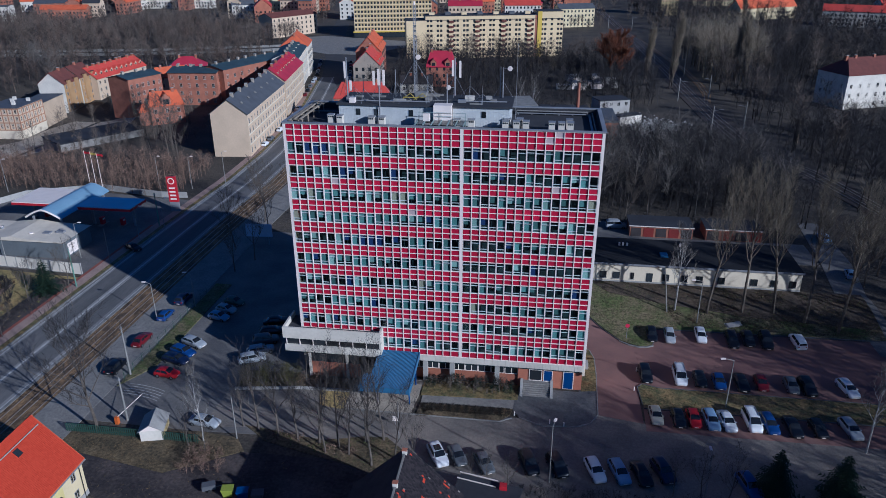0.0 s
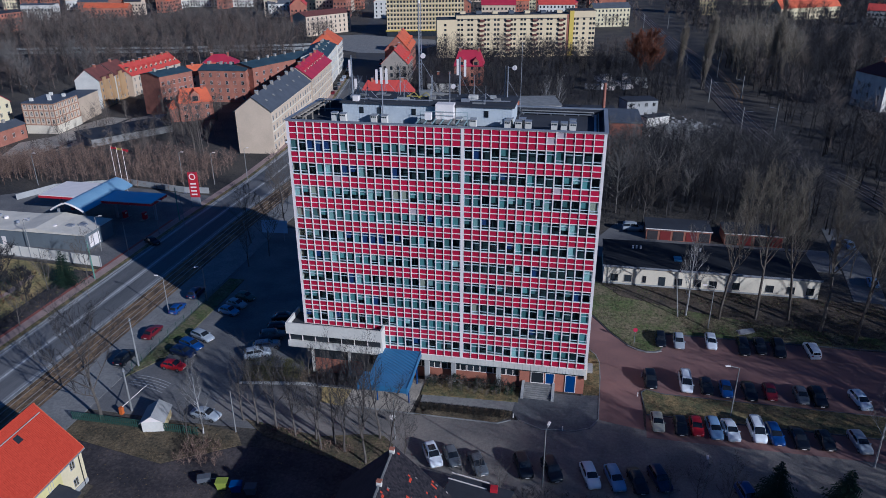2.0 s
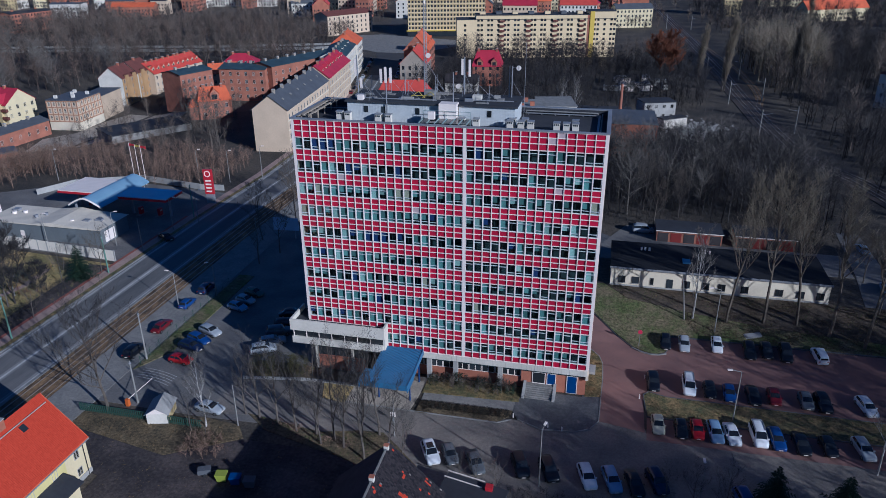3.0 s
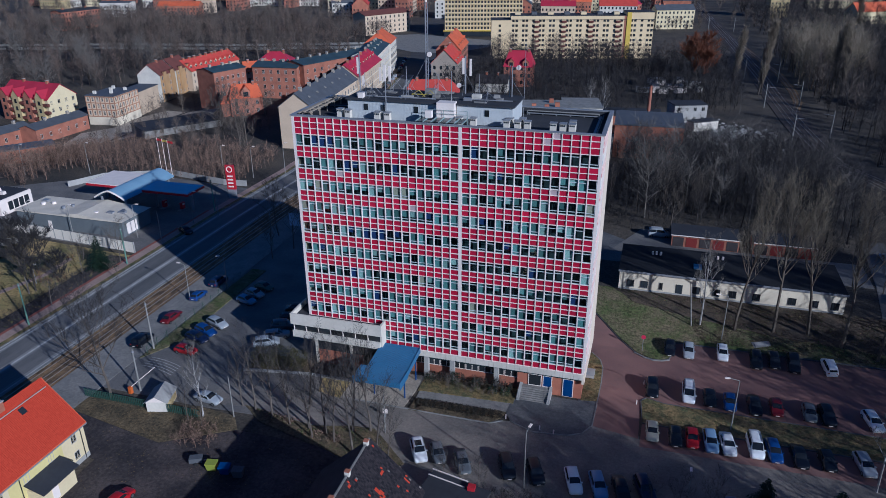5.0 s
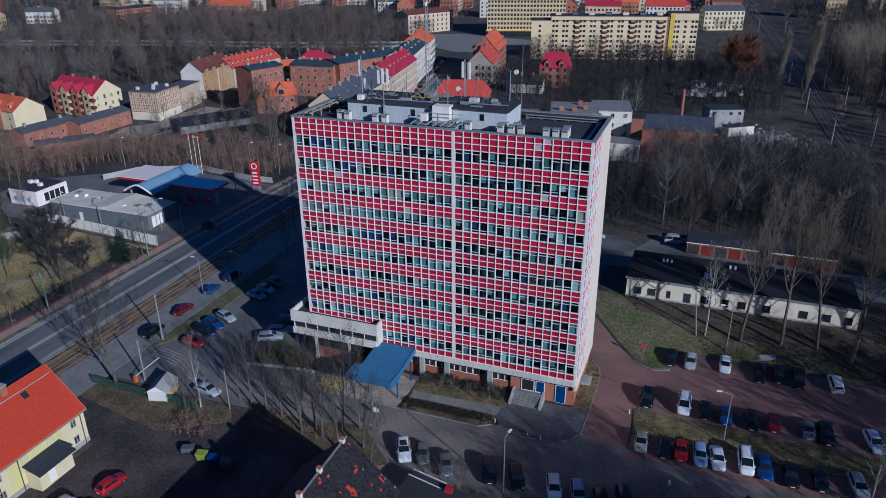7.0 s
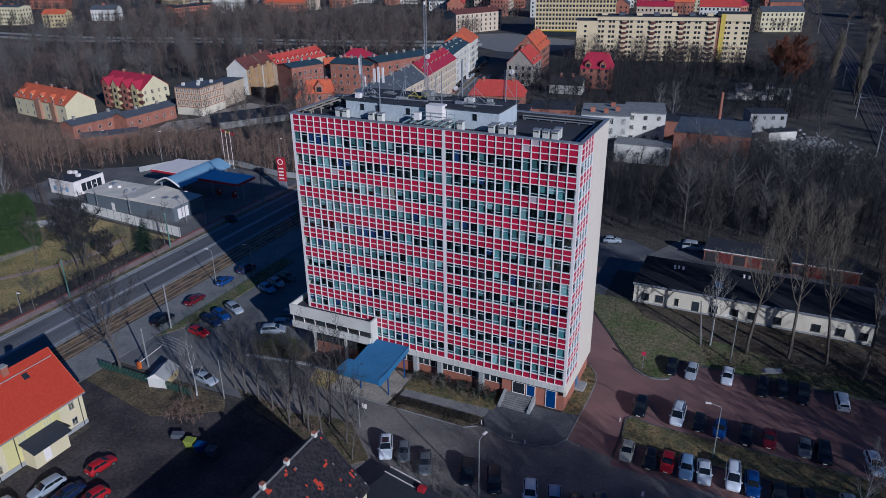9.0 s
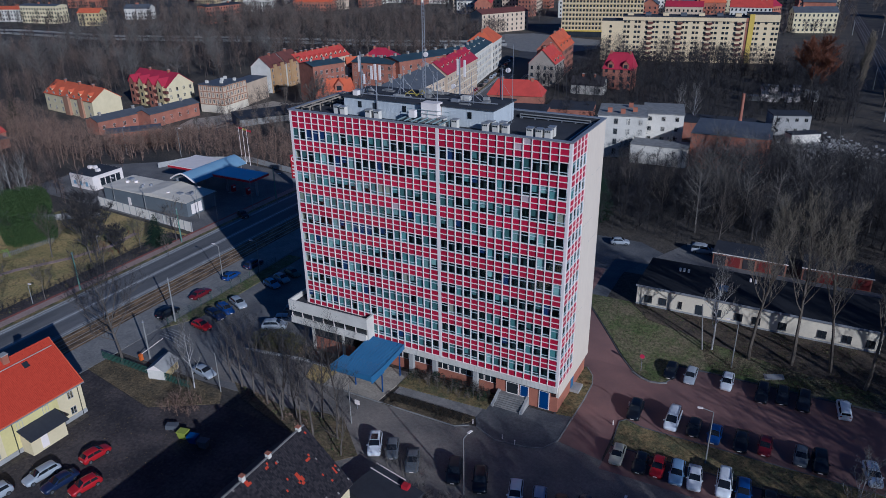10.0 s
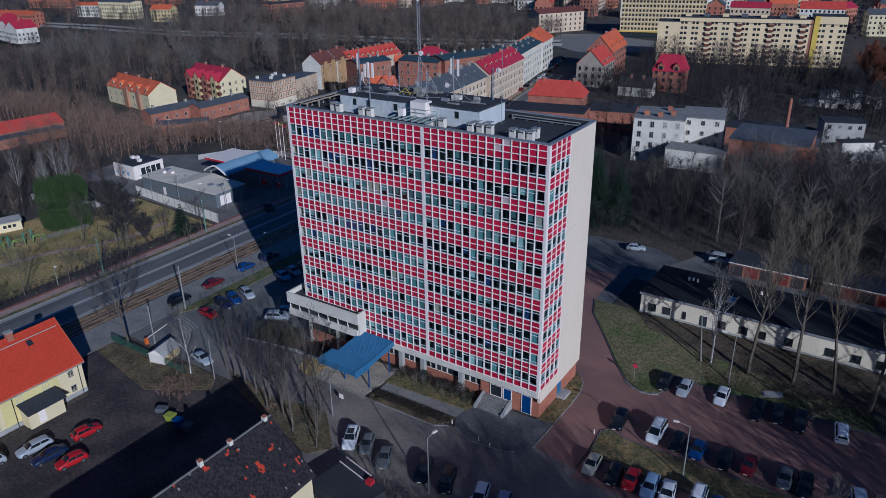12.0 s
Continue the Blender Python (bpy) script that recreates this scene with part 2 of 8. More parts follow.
def strip(line, a, b):
    """Outline of a band along a line of x, y points between the offsets a and b to its right."""
    left, right = [], []
    for i, p in enumerate(line):
        q0, q1 = Vector(line[max(i - 1, 0)]), Vector(line[min(i + 1, len(line) - 1)])
        d = (q1 - q0).normalized()
        n = Vector((d.y, -d.x))
        left.append(tuple(Vector(p) + n * a))
        right.append(tuple(Vector(p) + n * b))
    return left, right


def band(line, a, b, z0, z1):
    """A raised band along a line, as a Geo of quads with sides."""
    left, right = strip(line, a, b)
    g = Geo()
    for i in range(len(line) - 1):
        g.prism([left[i], right[i], right[i + 1], left[i + 1]], z0, z1)
    return g


def dense(line, step=3.0):
    """The same line with more points on it."""
    out = []
    for (xa, ya), (xb, yb) in zip(line, line[1:]):
        n = max(int(math.hypot(xb - xa, yb - ya) / step), 1)
        out += [(xa + (xb - xa) * i / n, ya + (yb - ya) * i / n) for i in range(n)]
    return out + [line[-1]]


def clip(poly, axis, value, keep_above):
    out = []
    for p, q in zip(poly, poly[1:] + poly[:1]):
        a, b = (p[axis] - value, q[axis] - value) if keep_above else (value - p[axis], value - q[axis])
        if a >= 0:
            out.append(p)
        if (a > 0 > b) or (a < 0 < b):
            t = a / (a - b)
            out.append((p[0] + (q[0] - p[0]) * t, p[1] + (q[1] - p[1]) * t))
    return out


def draped(poly, up, step=3.0):
    """A surface laid over the ground, cut into cells so that it follows the slope."""
    g = Geo()
    x0, x1, y0, y1 = min(p[0] for p in poly), max(p[0] for p in poly), min(p[1] for p in poly), max(p[1] for p in poly)
    x0, y0 = math.floor(x0 / step) * step, math.floor(y0 / step) * step
    for i in range(int((x1 - x0) / step) + 1):
        col = clip(clip(poly, 0, x0 + i * step, True), 0, x0 + (i + 1) * step, False)
        if len(col) < 3:
            continue
        for j in range(int((y1 - y0) / step) + 1):
            cell = clip(clip(col, 1, y0 + j * step, True), 1, y0 + (j + 1) * step, False)
            if len(cell) > 2:
                g.prism(cell, lambda x, y: float(gz(x, y)) - 0.4, lambda x, y: float(gz(x, y)) + up)
    return g


def lattice(xs, zs, holes, y0, y1):
    """A flat plate in x and z with rectangular holes, as one connected mesh."""
    g, nx, nz = Geo(), len(xs), len(zs)
    g.v = [(x, y, z) for y in (y0, y1) for z in zs for x in xs]

    def at(i, j, k):
        return k * nx * nz + j * nx + i

    def solid(i, j):
        return 0 <= i < nx - 1 and 0 <= j < nz - 1 and (i, j) not in holes

    for i in range(nx - 1):
        for j in range(nz - 1):
            if not solid(i, j):
                continue
            g.f.append([at(i, j, 0), at(i + 1, j, 0), at(i + 1, j + 1, 0), at(i, j + 1, 0)])
            g.f.append([at(i, j + 1, 1), at(i + 1, j + 1, 1), at(i + 1, j, 1), at(i, j, 1)])
            for di, dj, p, q in ((-1, 0, (0, 1), (0, 0)), (1, 0, (1, 0), (1, 1)), (0, -1, (0, 0), (1, 0)), (0, 1, (1, 1), (0, 1))):
                if not solid(i + di, j + dj):
                    a, b = (i + p[0], j + p[1]), (i + q[0], j + q[1])
                    g.f.append([at(*a, 0), at(*a, 1), at(*b, 1), at(*b, 0)])
    g.m = [0] * len(g.f)
    return g


# ---- ground, roads, paving ----
def setting(name, label, geo, mats):
    return thing(name, label, "ground" if name.startswith("ground") else name.split("_")[0], geo, mats, kind="structure")


gg = Geo()
GX = [-3000, -1200, -700, -450, -330] + list(range(-270, -139, 6)) + [-100, -70] + list(range(-50, 121, 4)) + [160, 240, 400, 700, 3000]
GY = [-3000, -600, -200, 0, 60, 100] + list(range(106, 251, 4)) + list(range(258, 363, 8)) + [420, 600, 1000, 3200]
gg.v = [(x, y, float(gz(x, y)) - 0.06) for y in GY for x in GX]
gg.f = [[b * len(GX) + a, b * len(GX) + a + 1, (b + 1) * len(GX) + a + 1, (b + 1) * len(GX) + a] for b in range(len(GY) - 1) for a in range(len(GX) - 1)]
setting("ground", "brown winter ground of dry grass and bare soil", gg, M["ground"])

ROAD = [(-83, -300), (-83, 0), (-83, 90), (-83, 150), (-82, 185), (-83, 215), (-87, 260), (-103, 345), (-122, 420), (-146, 507), (-191, 716), (-270, 1050), (-420, 1600)]
setting("road", "worn grey asphalt street with pale lane lines", band(ROAD[:8], -5.6, 5.6, -0.3, 0.0), M["road"])
# darker asphalt from here on paints in the shade between the houses
setting("road_far", "asphalt street between the far tenements, coloured dark for shade", band(ROAD[7:], -5.6, 5.6, -0.3, 0.0), M["streetdark"])
for a, b in ((-4.5, -0.5), (0.9, 4.6)):
    setting("road_lane", "darker worn asphalt of a driving lane", band(ROAD[:8], a, b, -0.1, 0.005), M["lanedark"])
for off, w in ((0.2, 0.2), (-5.0, 0.1), (5.3, 0.09)):
    g = Geo()
    left, right = strip(ROAD[:8], off - w, off + w)
    for i in range(len(left) - 1):
        g.add([(*left[i], 0.012), (*right[i], 0.012), (*right[i + 1], 0.012), (*left[i + 1], 0.012)], [(0, 1, 2, 3)])
    setting("lane_line", "worn white lane line on the street", g, M["linepaint"])
TRAM = ROAD[:8]
setting("tram_bed", "rust-brown ballast tram bed beside the street", band(TRAM, 6.1, 11.6, -0.3, 0.02), M["ballast"])
setting("kerb_tram", "pale kerb between street and tram bed", band(TRAM, 5.6, 6.1, -0.3, 0.1), M["kerb"])
for c in (7.0, 8.45, 9.5, 10.95):
    setting("tram_rail", "worn steel tram rail set in brown ballast", band(TRAM, c - 0.07, c + 0.07, -0.1, 0.09), M["steel"])
setting("pavement_east", "grey paved strip beside the tram line", band(TRAM[:5], 11.6, 19.0, -0.3, 0.06), M["paving"])
setting("kerb_west", "pale kerb stone along the street", band(ROAD[:8], -5.9, -5.6, -0.3, 0.13), M["kerb"])
setting("verge_west", "narrow worn grass verge along the kerb", band(ROAD[:8], -7.0, -5.9, -0.3, 0.1), M["leaflawn"])
setting("pavement_west", "beige paved footway beside the street", band(ROAD[:8], -9.0, -7.0, -0.3, 0.104), M["beige"])
setting("bike_path", "narrow red paved strip beside the footway", band(ROAD[:4], -9.7, -9.0, -0.3, 0.108), M["bikepath"])
setting("park_path", "curved beige gravel path in the park", band([(-116, 40), (-115.5, 60), (-114.5, 75), (-111, 90), (-106, 99), (-103.5, 108), (-104.5, 116)], -0.7, 0.7, -0.2, 0.07), M["beige"])

setting("east_lane", "grey asphalt lane climbing past the gardens", draped([(57.5, 111), (62.5, 111), (61, 128), (63.5, 142), (64, 165), (59.5, 165), (57.5, 142), (55.5, 128)], 0.02), M["asphalt"])
setting("yard_lane", "worn asphalt yard before the garages", draped([(5.6, 140.5), (57, 140.8), (57, 151.6), (25, 151.6), (22, 160), (14, 160)], 0.016), M["asphalt"])
# car parks and lanes round the tower
setting("asphalt_lot_west", "dark asphalt car park beside the tower", Geo().prism([(-64, 77.5), (-46, 77.3), (-20, 78.5), (-20, 85), (-36, 88), (-36, 150), (-64, 150)], -0.3, 0.0), M["asphalt"])
setting("asphalt_lane_front", "grey asphalt lane before the tower", Geo().prism([(-24, 74), (-18, 66), (75, 66), (75, 86.6), (17, 86.6), (15, 95), (9, 87), (-24.2, 85)], -0.3, 0.004), M["lane"])
setting("red_paving_lot", "red-brown paved car park and drive", draped([(10.3, 88.6), (16.6, 87.4), (16.6, 97), (80, 97), (80, 114.9), (21.2, 114.3), (20.9, 110.6), (20.3, 109.3), (18.1, 108.6), (15.2, 110.1), (12.4, 113.3), (9.5, 116.9), (4.0, 123.6), (2.5, 128), (2.0, 140), (-4, 140), (-4, 108.2), (8.4, 108), (10, 103)], 0.008), M["redpaving"])
# yard takes the darker asphalt in place of the trees' shade
setting("asphalt_yard_back", "asphalt yard behind the tower, coloured dark for tree shade", draped([(-36, 108), (5.5, 108), (5.5, 140), (14, 150), (5, 156.5), (-36, 156)], 0.0), M["patch"])
setting("red_paving_row", "red-brown paved parking row", Geo().prism([(16.8, 85.8), (60, 86.2), (60, 91.2), (17, 91.0)], -0.3, 0.012), M["redpaving"])
setting("grass_island", "leaf-strewn grass island with a kerb", Geo().prism([(17.1, 91.2), (60, 91.4), (60, 96.6), (20, 96.6), (17.4, 97.4), (16.7, 96.5)], -0.3, 0.1), M["leaflawn"])
setting("lawn_east", "patchy green winter lawn", draped([(21.0, 110.8), (21.3, 114.6), (60, 115.1), (60, 128.2), (2.6, 128.2), (4.1, 123.9), (9.7, 117.2), (12.6, 113.6), (15.4, 110.4), (18.2, 108.9), (20.3, 109.6)], 0.1), M["lawn"])
setting("bare_strip", "bare leaf-strewn soil under the tall trees", draped([(14, 123.6), (24, 121.2), (38, 119.0), (60, 117.6), (60, 128.1), (10, 128.1)], 0.15), M["leafsoil"])
setting("path_front", "grey paved path before the tower", Geo().prism([(-16, 88), (-2, 88.4), (-2, 90.6), (-16, 90)], -0.3, 0.05), M["paving"])
setting("hedge_strip", "strip of dry grass with a low hedge", Geo().prism([(-16.2, 85), (-4, 85.2), (-2.5, 87), (-2.2, 88.3), (-16, 88)], -0.3, 0.1), M["bank"])
setting("planting_bed", "planted bed of soil and low shrubs", Geo().prism([(-16.3, 90), (-1.6, 90.6), (-1.6, 94.4), (-16.3, 94.4)], -0.3, 0.16), M["leaflawn"])
setting("entrance_apron", "pale concrete slab apron under the canopy", Geo().prism([(-27, 85.3), (-17, 85.2), (-16.2, 94), (-27, 94)], -0.3, 0.05), M["apron"])
# tree shadow over the apron is painted in by the darker asphalt
setting("dark_apron", "asphalt apron with rounded kerb, coloured dark for tree shadow", Geo().prism([(-2.2, 88.3), (-1.2, 86.4), (2.3, 84.9), (7, 85.4), (9, 86.4), (10.1, 88.6), (10.5, 103), (7.6, 104), (7.6, 94), (-1.8, 94)], -0.3, 0.06), M["patch"])
KERBLINE = [(-1.2, 86.4), (2.3, 84.9), (7, 85.4), (9, 86.4), (10.2, 88.6), (10.5, 99.6), (10.4, 104), (9.8, 106.2), (8.3, 108.2)]
setting("kerb_apron", "rounded pale kerb of the apron", band(KERBLINE, -0.07, 0.08, -0.2, 0.13), M["kerb"])
setting("kerb_front", "pale kerb along the front lane", band([(-27, 85.2), (-17, 85.1), (-4, 85.1), (-2.2, 86.2)], -0.07, 0.07, -0.2, 0.14), M["kerb"])
setting("kerb_corner", "pale kerb round the lawn corner", band([(15.0, 110.1), (16.5, 109.0), (18.1, 108.5), (19.5, 108.7), (20.6, 109.3)], -0.09, 0.09, -0.2, 0.2), M["kerb"])
setting("kerb_lawn", "dark worn kerb round the lawn corner", band(dense([(2.5, 128), (4.0, 123.7), (9.6, 117), (12.4, 113.4), (15.2, 110.2), (16.6, 109.2), (18.1, 108.7), (19.4, 108.9), (20.4, 109.4), (20.95, 110.7), (21.2, 114.4), (60, 114.95)], 2), -0.06, 0.06, lambda x, y: float(gz(x, y)) - 0.3, lambda x, y: float(gz(x, y)) + 0.15), M["patch"])
setting("kerb_island", "dark worn kerb round the grass island", band([(60, 96.7), (20, 96.7), (17.4, 97.5), (16.6, 96.6), (17.0, 91.1), (60, 91.3)], -0.07, 0.07, -0.2, 0.15), M["patch"])
setting("verge_side", "dry grass verge beside the tower's brick base", Geo().prism([(7.9, 94.2), (10.3, 94.6), (10.4, 99.6), (10.3, 104), (9.7, 106.1), (8.3, 108), (7.9, 108)], -0.3, 0.12), M["leaflawn"])
setting("verge_lot", "green grass verge beside the car park", Geo().prism([(-63.6, 86), (-60.4, 92), (-60.2, 122), (-63.4, 122)], -0.3, 0.12), M["lawn"])
setting("shrub_bed_west", "mossy shrub bed under the annex", Geo().prism([(-45, 87.6), (-35, 89.2), (-27, 89.4), (-27, 93), (-45, 93)], -0.3, 0.1), M["bank"])
setting("lane_west", "worn grey-brown lane between lot and canopy", Geo().prism([(-46, 78.2), (-38, 79.4), (-28, 77.8), (-22.5, 79.4), (-19, 79.6), (-24.3, 84.9), (-27, 85.3), (-27, 89.4), (-35, 89.2), (-46, 87.4)], -0.3, 0.012), M["lane"])
setting("dry_corner", "triangle of yellowed grass beside the apron", Geo().prism([(-31.9, 89.1), (-30.8, 85.5), (-27.1, 84.9), (-27.05, 89.2)], -0.3, 0.09), M["drylawn"])
setting("kerb_bed", "pale low edging wall of the shrub bed", band([(-45, 87.6), (-35, 89.2), (-27, 89.4)], -0.12, 0.12, -0.2, 0.45), M["concrete"])
setting("tenement_yard", "worn pale paving between the tenements", draped([(-190, 206), (-166, 218), (-150, 238), (-158, 262), (-188, 264), (-190.4, 252), (-189.5, 233), (-196, 222)], 0.03), M["apron"])
setting("thicket_verge", "rough brown verge between yard and lane", Geo().prism([(-36, 76.5), (-25, 73.6), (-15.2, 70.8), (-12.8, 73.6), (-16.5, 77), (-19.2, 79.4), (-22.5, 79.2), (-28, 77.6), (-38, 79.2), (-40, 79.4)], -0.3, 0.074), M["bank"])
setting("bank", "straw-coloured grassy bank below the green fence", Geo().prism([(-64.5, 71.5), (-47, 68.5), (-38, 74), (-40, 76.6), (-46, 77.2), (-64.5, 74.6)], -0.3, 0.03), M["bank"])
setting("yard_soil", "dark trodden soil yard", Geo().prism([(-53, 20), (-7, 20), (-7, 64), (-20, 74), (-38, 73.8), (-47, 68.3), (-64, 71.3), (-64, 66), (-53, 63)], -0.3, 0.02), M["soil"])
setting("park_lawn", "straw-coloured park lawn across the street", Geo().prism([(-135, 40), (-92.8, 40), (-92.8, 121), (-127, 123.5), (-135, 120)], -0.3, 0.03), M["drylawn"])
setting("park_soil", "dark soil under park shrubs", Geo().prism([(-96, 60), (-92.7, 60), (-92.7, 120), (-97.5, 120)], -0.3, 0.06), M["soil"])
setting("forecourt", "dark asphalt forecourt of the filling station", Geo().prism([(-91.5, 122.5), (-91.5, 168), (-130, 172), (-160, 150), (-160, 126), (-128, 124.5)], -0.3, 0.04), M["asphalt"])

# ---- the tower ----
FX0, FX1, FY, BY, TOP = -35.68, 8.17, 93.7, 107.7, 40.65
COL, PIER, MIDP, FLOOR, WTOP = 1.2186, 0.38, 0.44, 3.38, 38.05
LEFT_X = [FX0 + PIER + COL * i for i in range(21)]
RIGHT_X = [LEFT_X[20] + MIDP + COL * i for i in range(16)]
tower = thing("office_tower", "ten-storey office tower with red panels and white grid", "office building")
# solid box behind the panes; its dark colour stands in for unlit rooms
part("core", box(FX0 + 0.75, FY + 0.75, 3.2, FX1 - 0.3, BY - 0.3, 39.7), M["room"], tower, "solid core coloured dark in place of dim offices")
for k in range(11):
    z = WTOP - 1.9 - FLOOR * k if k < 10 else 4.4
    part("floor_slab", box(FX0 + 0.3, FY + 0.16, z - 0.25, FX1 - 0.16, BY - 0.3, z), M["concrete"], tower)
part("floor_slab", box(FX0 + 0.3, FY + 0.16, 39.55, FX1 - 0.16, BY - 0.3, 39.75), M["bitumen"], tower, "dark bitumen roof deck")
sw = part("side_wall", box(FX1 - 0.3, 99.9, 3.0, FX1 + 0.12, BY, TOP), M["render"], tower, "cream rendered blank side wall")
for k, ya, yb in ((1, 102.5, 106.4), (3, 100.2, 104.2), (4, 103.0, 107.8), (7, 100.4, 103.1)):
    part("crack", box(FX1 + 0.12, ya, WTOP - 0.6 - FLOOR * k, FX1 + 0.124, yb, WTOP - 0.575 - FLOOR * k), M["concrete"], sw)
part("side_wall", box(FX0 - 0.12, FY + 0.4, 3.0, FX0 + 0.3, BY, TOP), M["render"], tower, "cream rendered blank side wall")
part("back_wall", box(FX0 + 0.3, BY - 0.3, 3.0, FX1 - 0.3, BY, TOP), M["render"], tower)
part("corner_pier", box(FX0, FY, 4.9, FX0 + PIER, FY + 0.4, TOP), M["white"], tower)
part("corner_pier", box(FX1 - PIER, FY, 4.9, FX1, FY + 0.55, TOP), M["white"], tower)
part("middle_pier", box(LEFT_X[20], FY - 0.03, 4.9, RIGHT_X[0], FY + 0.3, TOP - 0.05), M["white"], tower)
# roof edge: cap round all four sides, with an upstand behind it
for a in ((FX0 - 0.15, FY - 0.12, FX1 + 0.18, FY + 0.42), (FX0 - 0.15, BY - 0.45, FX1 + 0.18, BY + 0.1)):
    part("roof_cap", box(a[0], a[1], TOP, a[2], a[3], TOP + 0.14), M["greycap"], tower)
for a in ((FX0 - 0.15, FY + 0.42, FX0 + 0.4, BY - 0.45), (FX1 - 0.37, FY + 0.42, FX1 + 0.18, BY - 0.45)):
    part("roof_cap", box(a[0], a[1], TOP, a[2], a[3], TOP + 0.14), M["greycap"], tower)
part("parapet", box(FX0 + 0.3, FY + 0.12, 39.75, FX1 - 0.3, FY + 0.36, TOP), M["bitumen"], tower)
part("parapet", box(FX0 + 0.5, BY - 0.56, 39.75, FX1 - 0.5, BY - 0.46, TOP), M["bitumen"], tower)
part("parapet", box(FX0 + 0.3, FY + 0.4, 39.75, FX0 + 0.4, BY - 0.56, TOP), M["bitumen"], tower)
part("parapet", box(FX1 - 0.5, FY + 0.36, 39.75, FX1 - 0.3, BY - 0.3, TOP), M["bitumen"], tower)

ROWS_Z = [TOP - 0.05, 39.82, 38.95, WTOP]
for k in range(10):
    wt = WTOP - FLOOR * k
    ROWS_Z += [wt - 1.72, wt - 2.55] if k < 9 else [wt - 1.72]
    ROWS_Z += [wt - FLOOR] if k < 9 else [4.92]
PANEL_ROWS = [(ROWS_Z[0], ROWS_Z[1]), (ROWS_Z[1], ROWS_Z[2]), (ROWS_Z[2], ROWS_Z[3])]
WINDOW_ROWS = []
for k in range(10):
    wt = WTOP - FLOOR * k
    WINDOW_ROWS.append((wt - 1.72, wt))
    PANEL_ROWS.append((wt - 2.55, wt - 1.72) if k < 9 else (4.92, wt - 1.72))
    if k < 9:
        PANEL_ROWS.append((wt - FLOOR, wt - 2.55))
PANEL_ROWS = [(min(a), max(a)) for a in PANEL_ROWS]
SIDE_Y = [FY + 0.55 + 1.41 * i for i in range(5)]
# white grid: upright mullions, then level transoms between them
for x in LEFT_X[1:20] + RIGHT_X[1:15]:
    part("mullion", box(x - 0.055, FY - 0.08, 4.9, x + 0.055, FY + 0.14, TOP - 0.03), M["white"], tower)
for y in SIDE_Y[1:] :
    part("mullion", box(FX1 - 0.12, y - 0.07, 4.9, FX1 + 0.07, y + 0.07, TOP - 0.03), M["white"], tower)
for z in ROWS_Z:
    for xa, xb in ((LEFT_X[0], LEFT_X[20]), (RIGHT_X[0], RIGHT_X[15])):
        part("transom", box(xa, FY - 0.03, z - 0.055, xb, FY + 0.12, z + 0.055), M["white"], tower)
    part("transom", box(FX1 - 0.1, SIDE_Y[0], z - 0.05, FX1 + 0.03, SIDE_Y[4], z + 0.05), M["white"], tower)

# cells: red panels and windows
rng = random.Random(4)
blind_mats = [material("pale_blind", (0.42, 0.55, 0.52), (0.3, 0.42, 0.4), bump=0, spread=0.25), material("grey_green_curtain", (0.19, 0.33, 0.325), (0.1, 0.2, 0.2), bump=0, spread=0.4),
              material("blue_blind", (0.03, 0.06, 0.2), (0.025, 0.05, 0.16), bump=0), material("cream_curtain", (0.45, 0.42, 0.33), (0.38, 0.35, 0.27), bump=0, spread=0.2)]
panel_meshes = {}


def panel_mesh(w, h):
    key = (round(w, 2), round(h, 2))
    if key not in panel_meshes:
        panel_meshes[key] = box(-w / 2, 0, 0, w / 2, 0.05, h).mesh("panel", M["red"])
    return panel_meshes[key]


FRAME = material("pale_aluminium", (0.62, 0.66, 0.66), (0.52, 0.57, 0.58), rough=0.4, bump=0)
CW, CH = COL - 0.12, 1.72 - 0.09
frame_meshes = []
for zs in (1.24, 1.16, 0.36, 0.42):
    g = lattice([-CW / 2, -CW / 2 + 0.045, CW / 2 - 0.045, CW / 2], [0, 0.045, zs - 0.045, zs + 0.045, CH - 0.045, CH], {(1, 1), (1, 3)}, 0, 0.08)
    frame_meshes.append(g.mesh("window", FRAME))
pane_mesh = Geo().add([(-CW / 2, 0, 0), (CW / 2, 0, 0), (CW / 2, 0, CH), (-CW / 2, 0, CH)], [(0, 1, 2, 3)]).mesh("pane", M["glass"])
blind_meshes = []
for bmat in blind_mats:
    for drop in (1.0, 0.62):
        blind_meshes.append(box(-CW / 2 + 0.03, 0, CH * (1 - drop), CW / 2 - 0.03, 0.015, CH - 0.02).mesh("blind", bmat))


def window(m, style, blind):
    w = part("window", frame_meshes[style], None, tower, loc=m)
    p = part("pane", pane_mesh, None, w, loc=(0, 0.045, 0))
    p.visible_shadow = False
    if blind is not None:
        part("blind", blind_meshes[blind], None, w, loc=(0, 0.17, 0))


